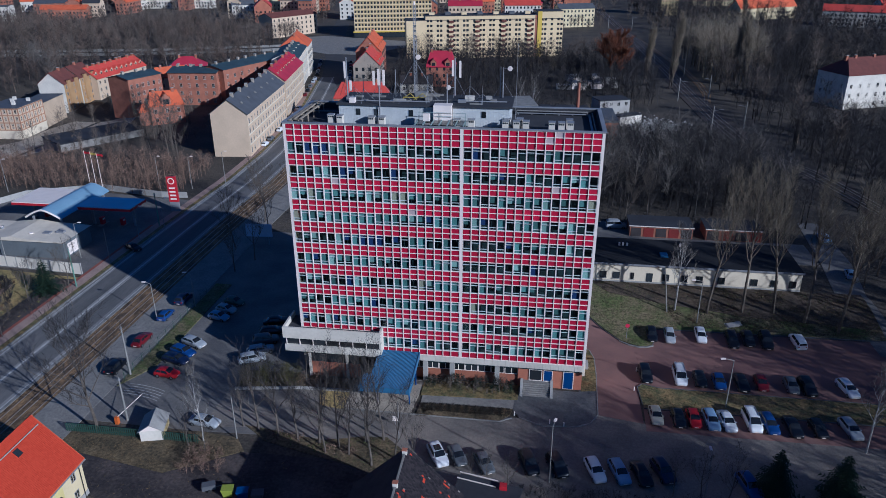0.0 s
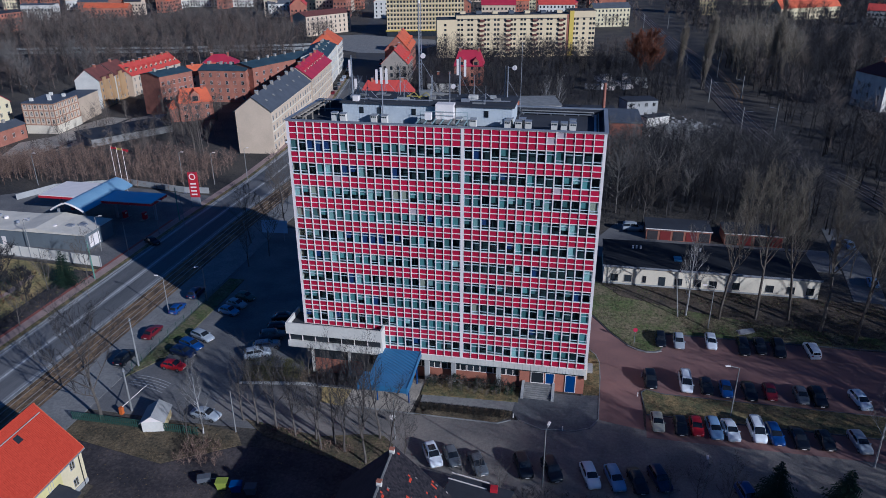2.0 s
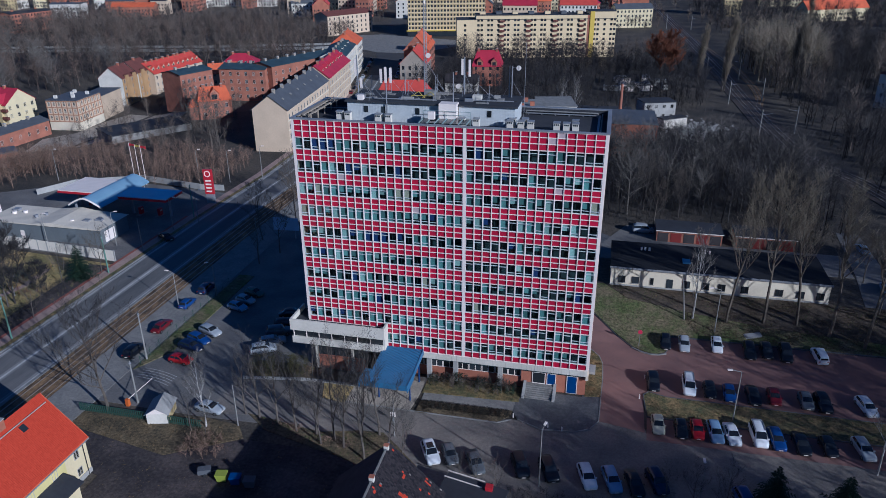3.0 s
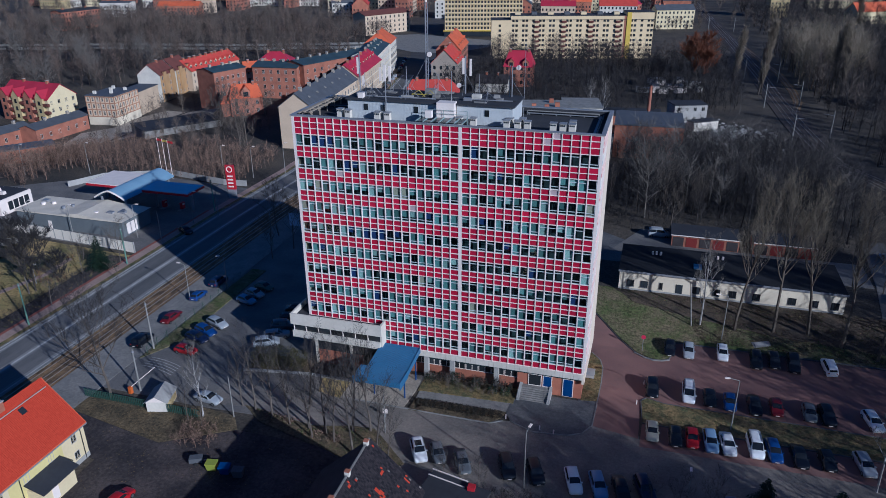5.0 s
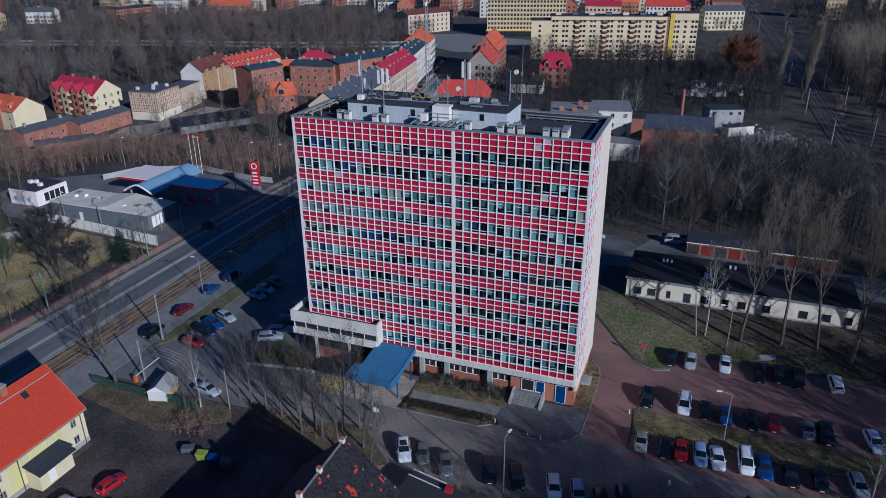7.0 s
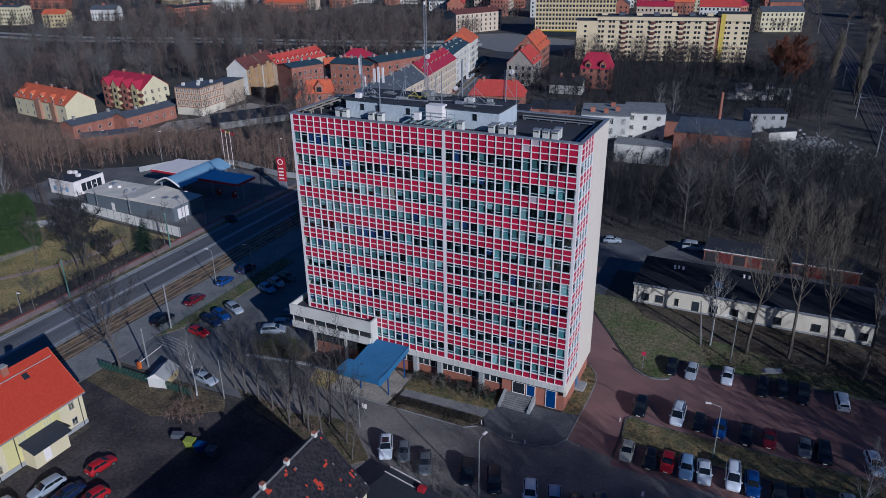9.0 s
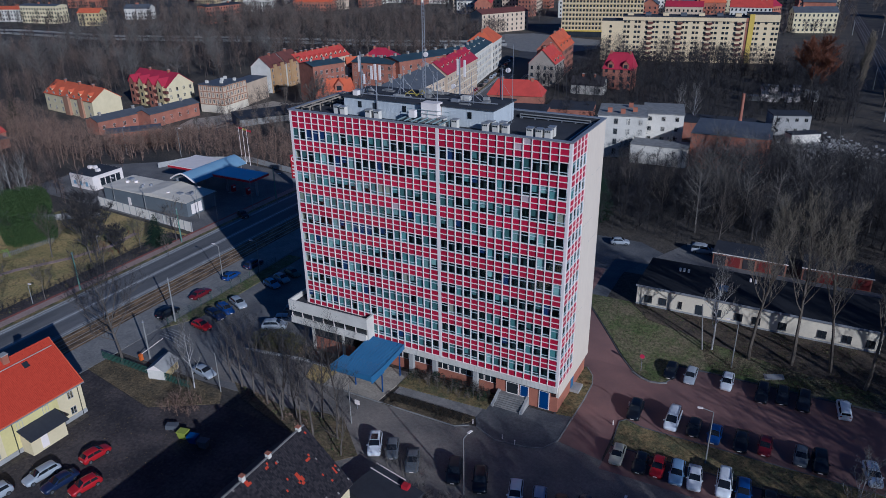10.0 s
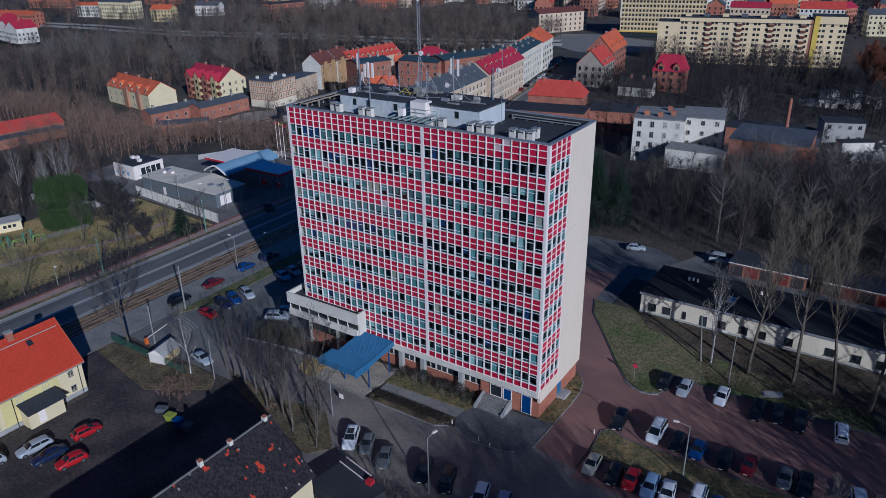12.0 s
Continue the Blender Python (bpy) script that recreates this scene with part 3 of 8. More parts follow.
odd = {(0, 30): 1, (1, 29): 1, (5, 30): 1, (5, 5): 1, (8, 14): 1, (3, 32): 0}
rest = Geo()
odd_mat = material("faded_pink_panel", (0.5, 0.38, 0.38), (0.42, 0.34, 0.33), bump=0)
cells = [(LEFT_X[i] + COL / 2, i) for i in range(20)] + [(RIGHT_X[i] + COL / 2, 20 + i) for i in range(15)]
for r, (z0, z1) in enumerate(PANEL_ROWS):
    for x, c in cells:
        if z1 < 9.2 and x < -22.6:
            continue
        if odd.get((r, c)):
            part("panel", box(-CW / 2, 0, 0, CW / 2, 0.05, z1 - z0 - 0.11), odd_mat, tower, "faded pale replacement panel", loc=(x, FY + 0.06, z0 + 0.055))
        elif r < 9:
            part("panel", panel_mesh(CW, z1 - z0 - 0.11), None, tower, loc=(x, FY + 0.06, z0 + 0.055))
        else:
            rest.box(x - CW / 2, FY + 0.06, z0 + 0.055, x + CW / 2, FY + 0.11, z1 - 0.055)
    for j in range(4):
        ym = (SIDE_Y[j] + SIDE_Y[j + 1]) / 2
        part("panel", panel_mesh(1.27, z1 - z0 - 0.11), None, tower, loc=pose(FX1 - 0.03, ym, z0 + 0.055, 0, 0, 90))
tagged(part("red_panel", rest, M["red"], tower), kind="stuff")
PALE = [0.16, 0.3, 0.7, 0.62, 0.28, 0.52, 0.36, 0.54, 0.42, 0.38]
for k, (z0, z1) in enumerate(WINDOW_ROWS):
    for x, c in cells:
        if z1 < 9.2 and x < -22.6:
            continue
        like = PALE[k] * (1.15 if c < 20 else 0.6) * (0.5 if 11 <= c < 19 and k < 2 else 1)
        u = rng.random()
        blind = None
        if u < like * 0.55:
            blind = rng.choice((0, 0, 1, 2, 2, 3, 6))
        elif u < like + 0.2:
            blind = rng.choice((2, 3, 2))
        elif u > 0.965:
            blind = rng.choice((4, 5))
        if k == 0 and c in (2, 3, 4) or k == 4 and c in (8, 9, 10):
            blind = 4
        window(Matrix.Translation((x, FY + 0.015, z0 + 0.055)), rng.choice((0, 1, 2, 3)), blind)
    for j in range(4):
        ym = (SIDE_Y[j] + SIDE_Y[j + 1]) / 2
        window(pose(FX1 - 0.03, ym, z0 + 0.055, 0, 0, 90) @ Matrix.Diagonal((1.15, 1, 1, 1)), rng.choice((0, 1, 2, 3)), rng.choice((None, 2, 3, None)))

# skirt band and ground floor
part("skirt", box(-22.5, FY - 0.06, 3.95, FX1 - 0.1, FY + 0.3, 4.88), M["whiterender"], tower, "pale concrete skirt band")
ribs = Geo()
for i in range(76):
    ribs.box(-22.5 + i * 0.4, FY - 0.12, 3.95, -22.16 + i * 0.4, FY - 0.06, 4.88)
part("skirt_ribs", ribs, M["whiterender"], tower, "weathered ribbed concrete facing")
part("skirt_side", box(FX1 - 0.3, FY + 0.3, 3.0, FX1 + 0.1, 99.9, 4.88), M["render"], tower)
part("base_wall", box(-23, FY + 1.2, 0, -1.8, FY + 1.5, 1.75), M["brick"], tower, "red brick ground floor")
part("base_wall", box(-1.8, FY + 0.9, 0, FX1 - 0.25, FY + 1.2, 3.95), M["brick"], tower, "red brick ground floor")
part("base_wall", box(FX1 - 0.55, FY + 1.2, 0, FX1 - 0.25, BY - 0.2, 3.2), M["brick"], tower, "red brick base")
part("base_wall", box(FX0, FY + 2.5, 0, FX0 + 0.3, BY, 3.2), M["brick"], tower, "red brick base")
part("base_wall", box(FX0, BY - 0.4, 0, FX1 - 0.55, BY - 0.2, 3.2), M["brick"], tower)
part("soffit", box(FX0, FY + 0.2, 3.7, FX1 - 0.3, BY - 0.4, 3.9), M["concrete"], tower)

# annex: white box on stilts with a slanted ribbon window
annex = thing("annex", "white concrete annex box with slanted ribbon windows", "building annex")
AX0, AX1, AY0, AY1 = -38.0, -22.6, 91.6, 97.0
part("parapet", Geo().prism([(AX0, AY0), (AX1, AY0), (AX1, AY0 + 0.3), (AX0, AY0 + 0.3)], 7.5, 9.35), M["whiterender"], annex)
part("parapet", box(AX0, AY0 + 0.3, 7.5, AX0 + 0.3, AY1, 9.35), M["whiterender"], annex)
part("parapet", box(AX1 - 0.3, AY0 + 0.3, 5.2, AX1, FY - 0.08, 9.35), M["whiterender"], annex)
part("roof", box(AX0 + 0.3, AY0 + 0.3, 8.3, AX1 - 0.3, FY - 0.1, 8.5), M["bitumen"], annex)
part("roof", box(AX0 + 0.3, FY - 0.1, 8.3, FX0 - 0.15, AY1, 8.5), M["bitumen"], annex)
part("sill_wall", box(AX0 + 0.2, AY0 + 0.05, 5.2, AX1 - 0.3, AY0 + 0.8, 6.35), M["whiterender"], annex)
part("sill_wall", box(AX0 + 0.5, AY0 + 0.8, 5.2, AX0 + 0.8, AY1, 6.35), M["whiterender"], annex)
part("underside", box(AX0 + 0.8, AY0 + 0.8, 5.2, AX1 - 0.3, FY + 2.2, 5.4), M["concrete"], annex)
# filled box, coloured dark as the annex's shaded interior
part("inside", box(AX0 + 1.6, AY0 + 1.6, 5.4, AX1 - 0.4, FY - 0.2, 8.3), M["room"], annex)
step = (AX1 - 0.3 - AX0 - 0.4) / 7
for i in range(7):
    x = AX0 + 0.4 + i * step
    w = part("window", Geo().prism([(x + 0.06, AY0 + 0.1), (x + 0.16, AY0 + 0.1), (x + 0.16, AY0 + 0.25), (x + 0.06, AY0 + 0.25)], 6.35, 7.5), M["white"], annex)
    part("pane", Geo().add([(x + 0.16, AY0 + 0.35, 6.36), (x + step, AY0 + 0.35, 6.36), (x + step, AY0 + 0.1, 7.5), (x + 0.16, AY0 + 0.1, 7.5)], [(0, 1, 2, 3)]), M["darkglass"], w)
part("end_wall", Geo().prism([(AX0 + 0.35, AY0 + 0.3), (AX0 + 0.5, AY0 + 0.3), (AX0 + 0.5, AY1), (AX0 + 0.35, AY1)], 6.35, 7.5), M["darkglass"], annex)
for x in (-34.6, -28.6):
    part("column", box(x, AY0 + 1.2, 0, x + 0.35, AY0 + 1.6, 5.2), M["whiterender"], annex)
part("brick_wall", box(-34.2, AY0 + 1.6, 0, -26.5, AY0 + 1.9, 2.6), M["brick"], annex, "orange-red brick infill")
part("glazing", box(-34.2, AY0 + 1.65, 2.6, -26.5, AY0 + 1.8, 5.2), M["darkglass"], annex)

# blue entrance canopy, folded across the middle
canopy = thing("entrance_canopy", "blue corrugated metal canopy over the entrance", "canopy")


def canopy_z(y):
    return 5.6 - (93.2 - y) * 0.09 if y > 87.2 else 5.06 + (87.2 - y) * 0.03


CAN = [(-24.0, 83.8, 87.2), (-23.2, 87.2, 93.2)]
for x0, y0, y1 in CAN:
    g = Geo()
    n = 34
    for i in range(n):
        xa = x0 + (-16.95 - x0) * i / n
        xb = x0 + (-16.95 - x0) * (i + 1) / n
        xm = (xa + xb) / 2
        for p, q, dz in ((xa, xm, 0.0), (xm, xb, 0.05)):
            g.add([(p, y0, canopy_z(y0 + 1e-4) + dz), (q, y0, canopy_z(y0 + 1e-4) + 0.05 - dz), (q, y1, canopy_z(y1) + 0.05 - dz), (p, y1, canopy_z(y1) + dz)], [(0, 1, 2, 3)])
    part("roof_sheet", g, M["blue"], canopy)
for g in (Geo().prism([(-24.2, 83.7), (-16.85, 83.7), (-16.85, 83.8), (-24.2, 83.8)], 4.4, 5.25),
          Geo().prism([(-16.95, 83.8), (-16.83, 83.8), (-16.83, 87.2), (-16.95, 87.2)], 4.0, lambda x, y: canopy_z(y - 1e-3) + 0.1),
          Geo().prism([(-16.95, 87.2), (-16.83, 87.2), (-16.83, 93.2), (-16.95, 93.2)], lambda x, y: canopy_z(y) - 0.8, lambda x, y: canopy_z(y) + 0.1),
          Geo().prism([(-24.2, 83.8), (-24.1, 83.8), (-24.1, 87.2), (-24.2, 87.2)], 4.0, lambda x, y: canopy_z(y - 1e-3) + 0.1)):
    part("fascia", g, M["blue"], canopy)
for x, y in ((-22.4, 87.4), (-17.6, 87.6), (-17.5, 92.6), (-22.6, 92.6)):
    part("post", Geo().tube((x, y, 0.03), (x, y, 4.7), 0.11, n=10), M["bluedoor"], canopy)


# ---- roof of the tower ----
PALEBLUE = material("pale_blue_cladding", (0.58, 0.59, 0.57), (0.47, 0.48, 0.47), rough=0.5, big=0.4, fine=4, bump=0.05)
pent = thing("rooftop_plant_room", "pale corrugated rooftop plant room with dark flat roof", "plant room")
for x0, x1, y0, y1 in ((-28.8, -15.2, 98.3, 105.6), (-12.5, -4.6, 98.6, 105.6)):
    g = Geo()
    n = int((x1 - x0) / 0.22)
    for i in range(n):
        w = (x1 - x0) / n
        g.box(x0 + i * w, y0 - 0.012, 39.75, x0 + (i + 0.6) * w, y0 + 0.1, 42.4)
    g.box(x0, y0, 39.75, x1, y1, 42.4)
    part("wall", g, PALEBLUE, pent)
    part("roof", box(x0 - 0.3, y0 - 0.3, 42.4, x1 + 0.3, y1 + 0.3, 42.62), M["bitumen"], pent)
part("wall", box(-15.2, 99.4, 39.75, -12.5, 105.6, 42.4), PALEBLUE, pent)
part("roof", box(-15, 99.2, 42.4, -12.6, 105.8, 42.6), M["bitumen"], pent)
for x in (-26.0, -23.4, -18.4, -8.2):
    part("window", box(x - 0.3, 98.22 if x < -15 else 98.52, 41.0, x + 0.3, 98.4 if x < -15 else 98.7, 41.9), M["darkglass"], pent)
part("tank_box", box(-15.1, 97.3, 40.3, -12.6, 99.0, 42.85), M["white"], pent, "white metal cabinet")
VENT = thing("roof_vent", "pale upright roof vent box with louvred top", "vent", group="roof vents", loc=(-29.9, 98.0, 39.75))
part("body", box(-0.42, -0.4, 0, 0.42, 0.4, 1.25), M["whiterender"], VENT)
part("cap", box(-0.48, -0.46, 1.25, 0.48, 0.46, 1.36), M["greycap"], VENT)
for i in (-0.25, 0, 0.25):
    part("louvre", box(i - 0.09, -0.43, 0.95, i + 0.09, -0.4, 1.15), M["darkglass"], VENT)
for x, y in ((-28.5, 97.6), (-23.9, 97.4), (-22.4, 97.4), (-11.8, 97.4), (-9.8, 97.4), (-5.1, 97.2), (-3.6, 97.2), (-2.3, 97.4), (-4.9, 98.6), (-3.2, 98.7), (1.2, 97.3), (2.5, 97.3), (3.7, 97.4), (3.6, 99.0)):
    copy_thing(VENT, Matrix.Translation((x, y, 39.75)))


# ---- neighbouring buildings ----
def window_mesh(w, h, f=0.07):
    xs, zs = [-w / 2, -w / 2 + f, -0.03, 0.03, w / 2 - f, w / 2], [0, f, h - f, h]
    return lattice(xs, zs, {(1, 1), (3, 1)}, -0.05, 0.08).mesh("window", M["winframe"]), box(-w / 2 + f * 0.6, 0.0, f * 0.6, w / 2 - f * 0.6, 0.04, h - f * 0.6).mesh("pane", M["darkglass"])


WINDOWS, FAR_PANES = {}, {}


def far_pane(w, h):
    if (w, h) not in FAR_PANES:
        FAR_PANES[(w, h)] = box(-w / 2, -0.06, 0, w / 2, 0.04, h).mesh("window", M["darkglass"])
    return FAR_PANES[(w, h)]


def put_windows(parent, x0, y0, x1, y1, z0, floors, step, cols, w=1.1, h=1.6, skip=None):
    """Rows of windows on a wall from x0, y0 to x1, y1 (outside to the right of that way)."""
    me = WINDOWS.setdefault((w, h), None) or window_mesh(w, h)
    WINDOWS[(w, h)] = me
    d = Vector((x1 - x0, y1 - y0, 0))
    ang = math.degrees(math.atan2(d.y, d.x))
    far, joined = parent.matrix_basis.translation.y > 450, Geo()
    for f in range(floors):
        for c in range(cols):
            if skip and skip(f, c):
                continue
            p = Vector((x0, y0, z0 + f * step)) + d * ((c + 0.5) / cols)
            if far:
                joined.box(-w / 2, -0.06, 0, w / 2, 0.04, h, pose(p.x, p.y, p.z, 0, 0, ang))
                continue
            w_ = part("window", me[0] if parent.matrix_basis.translation.y < 330 else far_pane(w, h), None, parent, loc=pose(p.x, p.y, p.z, 0, 0, ang))
            if parent.matrix_basis.translation.y < 330:
                part("pane", me[1], None, w_)
    if joined.v:
        tagged(part("far_glazing", joined, M["darkglass"], parent), kind="stuff")


def house(name, label, category, cx, cy, L, W, eave, ridge, rz, wall, roof, floors=3, cols=6, gcols=2, over=0.35, chimneys=2, win=(1.1, 1.6), z0=1.0, step=3.1, sides="fbl r", group="", hip=0.0, zb=0.0):
    """A gabled (or, with hip, hipped) house: ridge along its own x, length L, depth W."""
    h = thing(name, label, category, group=group, loc=pose(cx, cy, zb, 0, 0, rz))
    a, b = L / 2, W / 2
    g = Geo().box(-a, -b, -1.5, a, b, eave)
    if not hip:
        for s in (-a, a - 0.3):
            g.add([(s, -b, eave), (s + 0.3, -b, eave), (s + 0.3, b, eave), (s, b, eave), (s, 0, ridge - 0.1), (s + 0.3, 0, ridge - 0.1)], [(0, 1, 5, 4), (2, 3, 4, 5), (0, 4, 3), (1, 2, 5)])
    part("wall", g, wall, h)
    e, o = eave - over * (ridge - eave) / b, over
    for s in (-1, 1):
        y = s * (b + o)
        v = [(-a - o, y, e), (a + o, y, e), (a + o - hip, 0, ridge), (-a - o + hip, 0, ridge)]
        v += [(p[0], p[1], p[2] + 0.16) for p in v]
        f = [(0, 1, 2, 3), (7, 6, 5, 4), (0, 4, 5, 1), (1, 5, 6, 2), (2, 6, 7, 3), (3, 7, 4, 0)]
        part("roof_slope", Geo().add(v, f if s > 0 else [q[::-1] for q in f]), roof, h)
        if hip:
            v = [(s * (a + o), -b - o, e), (s * (a + o), b + o, e), (s * (a + o - hip), 0, ridge)]
            v += [(p[0], p[1], p[2] + 0.16) for p in v]
            part("roof_hip", Geo().add(v, [(0, 1, 2), (5, 4, 3), (0, 3, 4, 1), (1, 4, 5, 2), (2, 5, 3, 0)]), roof, h)
    part("ridge_tiles", Geo().tube((-a - o + hip, 0, ridge + 0.1), (a + o - hip, 0, ridge + 0.1), 0.14, n=6), roof, h)
    if "f" in sides:
        put_windows(h, -a, -b, a, -b, z0, floors, step, cols, *win)
    if "b" in sides:
        put_windows(h, a, b, -a, b, z0, floors, step, cols, *win)
    if "r" in sides:
        put_windows(h, a, -b, a, b, z0, floors, step, gcols, *win)
    if "l" in sides:
        put_windows(h, -a, b, -a, -b, z0, floors, step, gcols, *win)
    r = random.Random(int(cx * 7 + cy))
    for i in range(chimneys):
        x = -a + L * (i + 0.5 + r.uniform(-0.2, 0.2)) / chimneys
        c = part("chimney", Geo().box(x - 0.45, -0.6, ridge - 1.0, x + 0.45, 0.3, ridge + 1.0), M["apron"] if roof in (M["tealroof"], M["slate"]) else M["brick"], h)
        part("chimney_cap", Geo().box(x - 0.52, -0.67, ridge + 1.0, x + 0.52, 0.37, ridge + 1.12), M["concrete"], c)
    return h


def block(name, label, category, poly_or_box, h, wall, roof, rz=0, floors=5, cols=10, gcols=3, win=(1.2, 1.4), z0=1.2, step=2.8, sides="fblr", parapet=0.5, zb=0.0):
    """A flat-roofed block: centre, length, depth, height."""
    cx, cy, L, W = poly_or_box
    b_ = thing(name, label, category, loc=pose(cx, cy, zb, 0, 0, rz))
    a, b = L / 2, W / 2
    part("wall", Geo().box(-a, -b, -1.5, a, b, h), wall, b_)
    part("roof", Geo().box(-a - 0.2, -b - 0.2, h, a + 0.2, b + 0.2, h + 0.25), roof, b_)
    if "f" in sides:
        put_windows(b_, -a, -b, a, -b, z0, floors, step, cols, *win)
    if "b" in sides:
        put_windows(b_, a, b, -a, b, z0, floors, step, cols, *win)
    if "r" in sides:
        put_windows(b_, a, -b, a, b, z0, floors, step, gcols, *win)
    if "l" in sides:
        put_windows(b_, -a, b, -a, -b, z0, floors, step, gcols, *win)
    return b_


def dormers(h, L, W, eave, ridge, n, wall, roof, size=1.3, side=-1, u=0.45, face=None):
    """A row of small gabled dormers on one slope of a house."""
    slope = (ridge - eave) / (W / 2)
    y = side * W / 2 * (1 - u)
    z = eave + (ridge - eave) * u - 0.2
    for i in range(n):
        x = -L / 2 + L * (i + 0.5) / n
        back = size * 1.3 / slope
        y1 = y - side * back
        ya, yb = min(y, y1), max(y, y1)
        g = Geo().box(x - size / 2, ya, z, x + size / 2, yb, z + size * 0.8)
        fy = y if side < 0 else y
        g.add([(x - size / 2, fy, z + size * 0.8), (x + size / 2, fy, z + size * 0.8), (x, fy, z + size * 1.35)], [(0, 1, 2)])
        d = part("dormer", g, wall, h)
        r = Geo()
        for s in (-1, 1):
            v = [(x + s * size * 0.62, fy + side * 0.12, z + size * 0.7), (x + s * size * 0.62, y1, z + size * 0.7), (x, y1, z + size * 1.4), (x, fy + side * 0.12, z + size * 1.4)]
            v += [(p[0], p[1], p[2] + 0.1) for p in v]
            r.add(v, [(0, 1, 2, 3), (7, 6, 5, 4), (0, 4, 5, 1), (1, 5, 6, 2), (2, 6, 7, 3), (3, 7, 4, 0)])
        part("dormer_roof", r, roof, d)
        part("pane", box(x - size * 0.3, fy - 0.04, z + size * 0.15, x + size * 0.3, fy + 0.04, z + size * 0.72), M["darkglass"], d)


def trim(h, x0, y0, x1, y1, zs, mat, posts=0, z_top=0.0, w=0.28, out=0.12):
    """String courses at the heights zs along a wall, and upright pilasters."""
    d = Vector((x1 - x0, y1 - y0, 0))
    ln, ang = d.length, math.degrees(math.atan2(d.y, d.x))
    for z in zs:
        part("string_course", box(0, -out, -w / 2, ln, 0.02, w / 2), mat, h, loc=pose(x0, y0, z, 0, 0, ang))
    for i in range(posts):
        p = Vector((x0, y0, 0)) + d * (i / (posts - 1))
        part("pilaster", box(-w / 2, -out * 0.8, zs[0], w / 2, 0.02, z_top), mat, h, loc=pose(p.x, p.y, 0, 0, 0, ang))


M.update(
    tenement=material("beige_tenement_render", (0.64, 0.49, 0.33), (0.52, 0.4, 0.27), big=0.2, fine=2.5, bump=0.1, spread=0.08),
    creamten=material("cream_tenement_render", (0.78, 0.68, 0.5), (0.64, 0.55, 0.4), big=0.2, fine=2.5, bump=0.1),
    oldbrick=material("brown_brick", (0.4, 0.165, 0.1), (0.25, 0.105, 0.068), big=0.4, fine=4, bump=0.3, spread=0.1),
    slate=material("grey_slate_roof", (0.11, 0.115, 0.125), (0.08, 0.082, 0.09), big=0.4, fine=4, bump=0.3, rough=0.6),
    purple=material("crimson_sheet_roof", (0.44, 0.032, 0.06), (0.34, 0.028, 0.05), big=0.3, fine=4, bump=0.1, rough=0.5),
    redroof=material("bright_red_roof", (0.56, 0.075, 0.05), (0.42, 0.06, 0.042), big=0.4, fine=4, bump=0.3, rough=0.65),
    tealroof=material("dark_teal_felt_roof", (0.055, 0.085, 0.1), (0.035, 0.055, 0.068), big=0.3, fine=3, bump=0.2, rough=0.6),
    slab=material("pale_yellow_slab_wall", (0.76, 0.595, 0.335), (0.65, 0.505, 0.29), big=0.15, fine=2, bump=0.05),
    browntile=material("red_brown_tile", (0.17, 0.06, 0.045), (0.12, 0.045, 0.036), big=0.4, fine=4, bump=0.3),
    ochrebright=material("bright_yellow_render", (0.65, 0.46, 0.07), (0.55, 0.4, 0.06), big=0.2, fine=2, bump=0.05),
    ochre=material("ochre_wall", (0.56, 0.44, 0.21), (0.48, 0.37, 0.18), big=0.15, fine=2, bump=0.05),
)
# near houses
house("red_roofed_house", "pale yellow two-storey house with bright red tile roof", "house", -59.6, 50.2, 27, 10.6, 5.5, 11.0, 90, M["yellowwall"], M["tile"], floors=2, cols=7, win=(0.9, 1.2), z0=0.9, step=2.6, chimneys=2, sides="fr")
house("dark_roofed_house", "old house with dark tiled roof and brick chimneys", "house", -13.4, 48.5, 31, 12.4, 5.2, 11.0, 90, M["yellowwall"], M["oldtile"], floors=1, cols=6, win=(0.9, 1.3), chimneys=0, sides="r")
# low white building and garages
# roof felt is coloured near black to include the shade of the trees
low = block("low_white_building", "long low cream-white building with dark felt roof deepened for tree shade", "office building", (30.05, 134.25, 38.3, 12.5), 3.75, M["creamten"], material("black_roof_felt", (0.028, 0.028, 0.031), (0.019, 0.019, 0.021), rough=0.9, big=0.3, fine=3, bump=0.2, spec=0.15), zb=2.7, floors=1, cols=12, gcols=3, win=(1.35, 1.2), z0=1.3, sides="")
# street of tenements
t1 = house("tenement", "long beige tenement with grey slate roof", "tenement house", -99.2, 233.2, 50, 11.5, 13.6, 18, 96.5, M["tenement"], M["slate"], floors=4, cols=15, win=(1.1, 1.7), sides="f", chimneys=6)
t2 = house("tenement", "beige tenement with crimson sheet roof", "tenement house", -106.5, 283, 42, 11.5, 13.6, 18, 99, M["tenement"], M["purple"], floors=4, cols=12, win=(1.1, 1.7), sides="f", chimneys=4)
t3 = house("tenement", "white street tenement with dark teal roof", "tenement house", -117.1, 325.3, 40, 11.5, 14.5, 16.8, 102.5, M["whiterender"], M["tealroof"], floors=4, cols=12, win=(1.1, 1.7), sides="f", chimneys=5)
house("brick_tenement", "brown brick tenement with flat dark roof", "tenement house", -128.3, 302, 42, 13, 14, 15.4, 70, M["oldbrick"], M["tealroof"], floors=4, cols=10, sides="fbr l", chimneys=7)
house("brick_tenement", "brown brick tenement block with dark roof", "tenement house", -142.4, 284, 20, 13, 13, 14.4, 5, M["oldbrick"], M["tealroof"], floors=4, cols=6, sides="frl", chimneys=4)
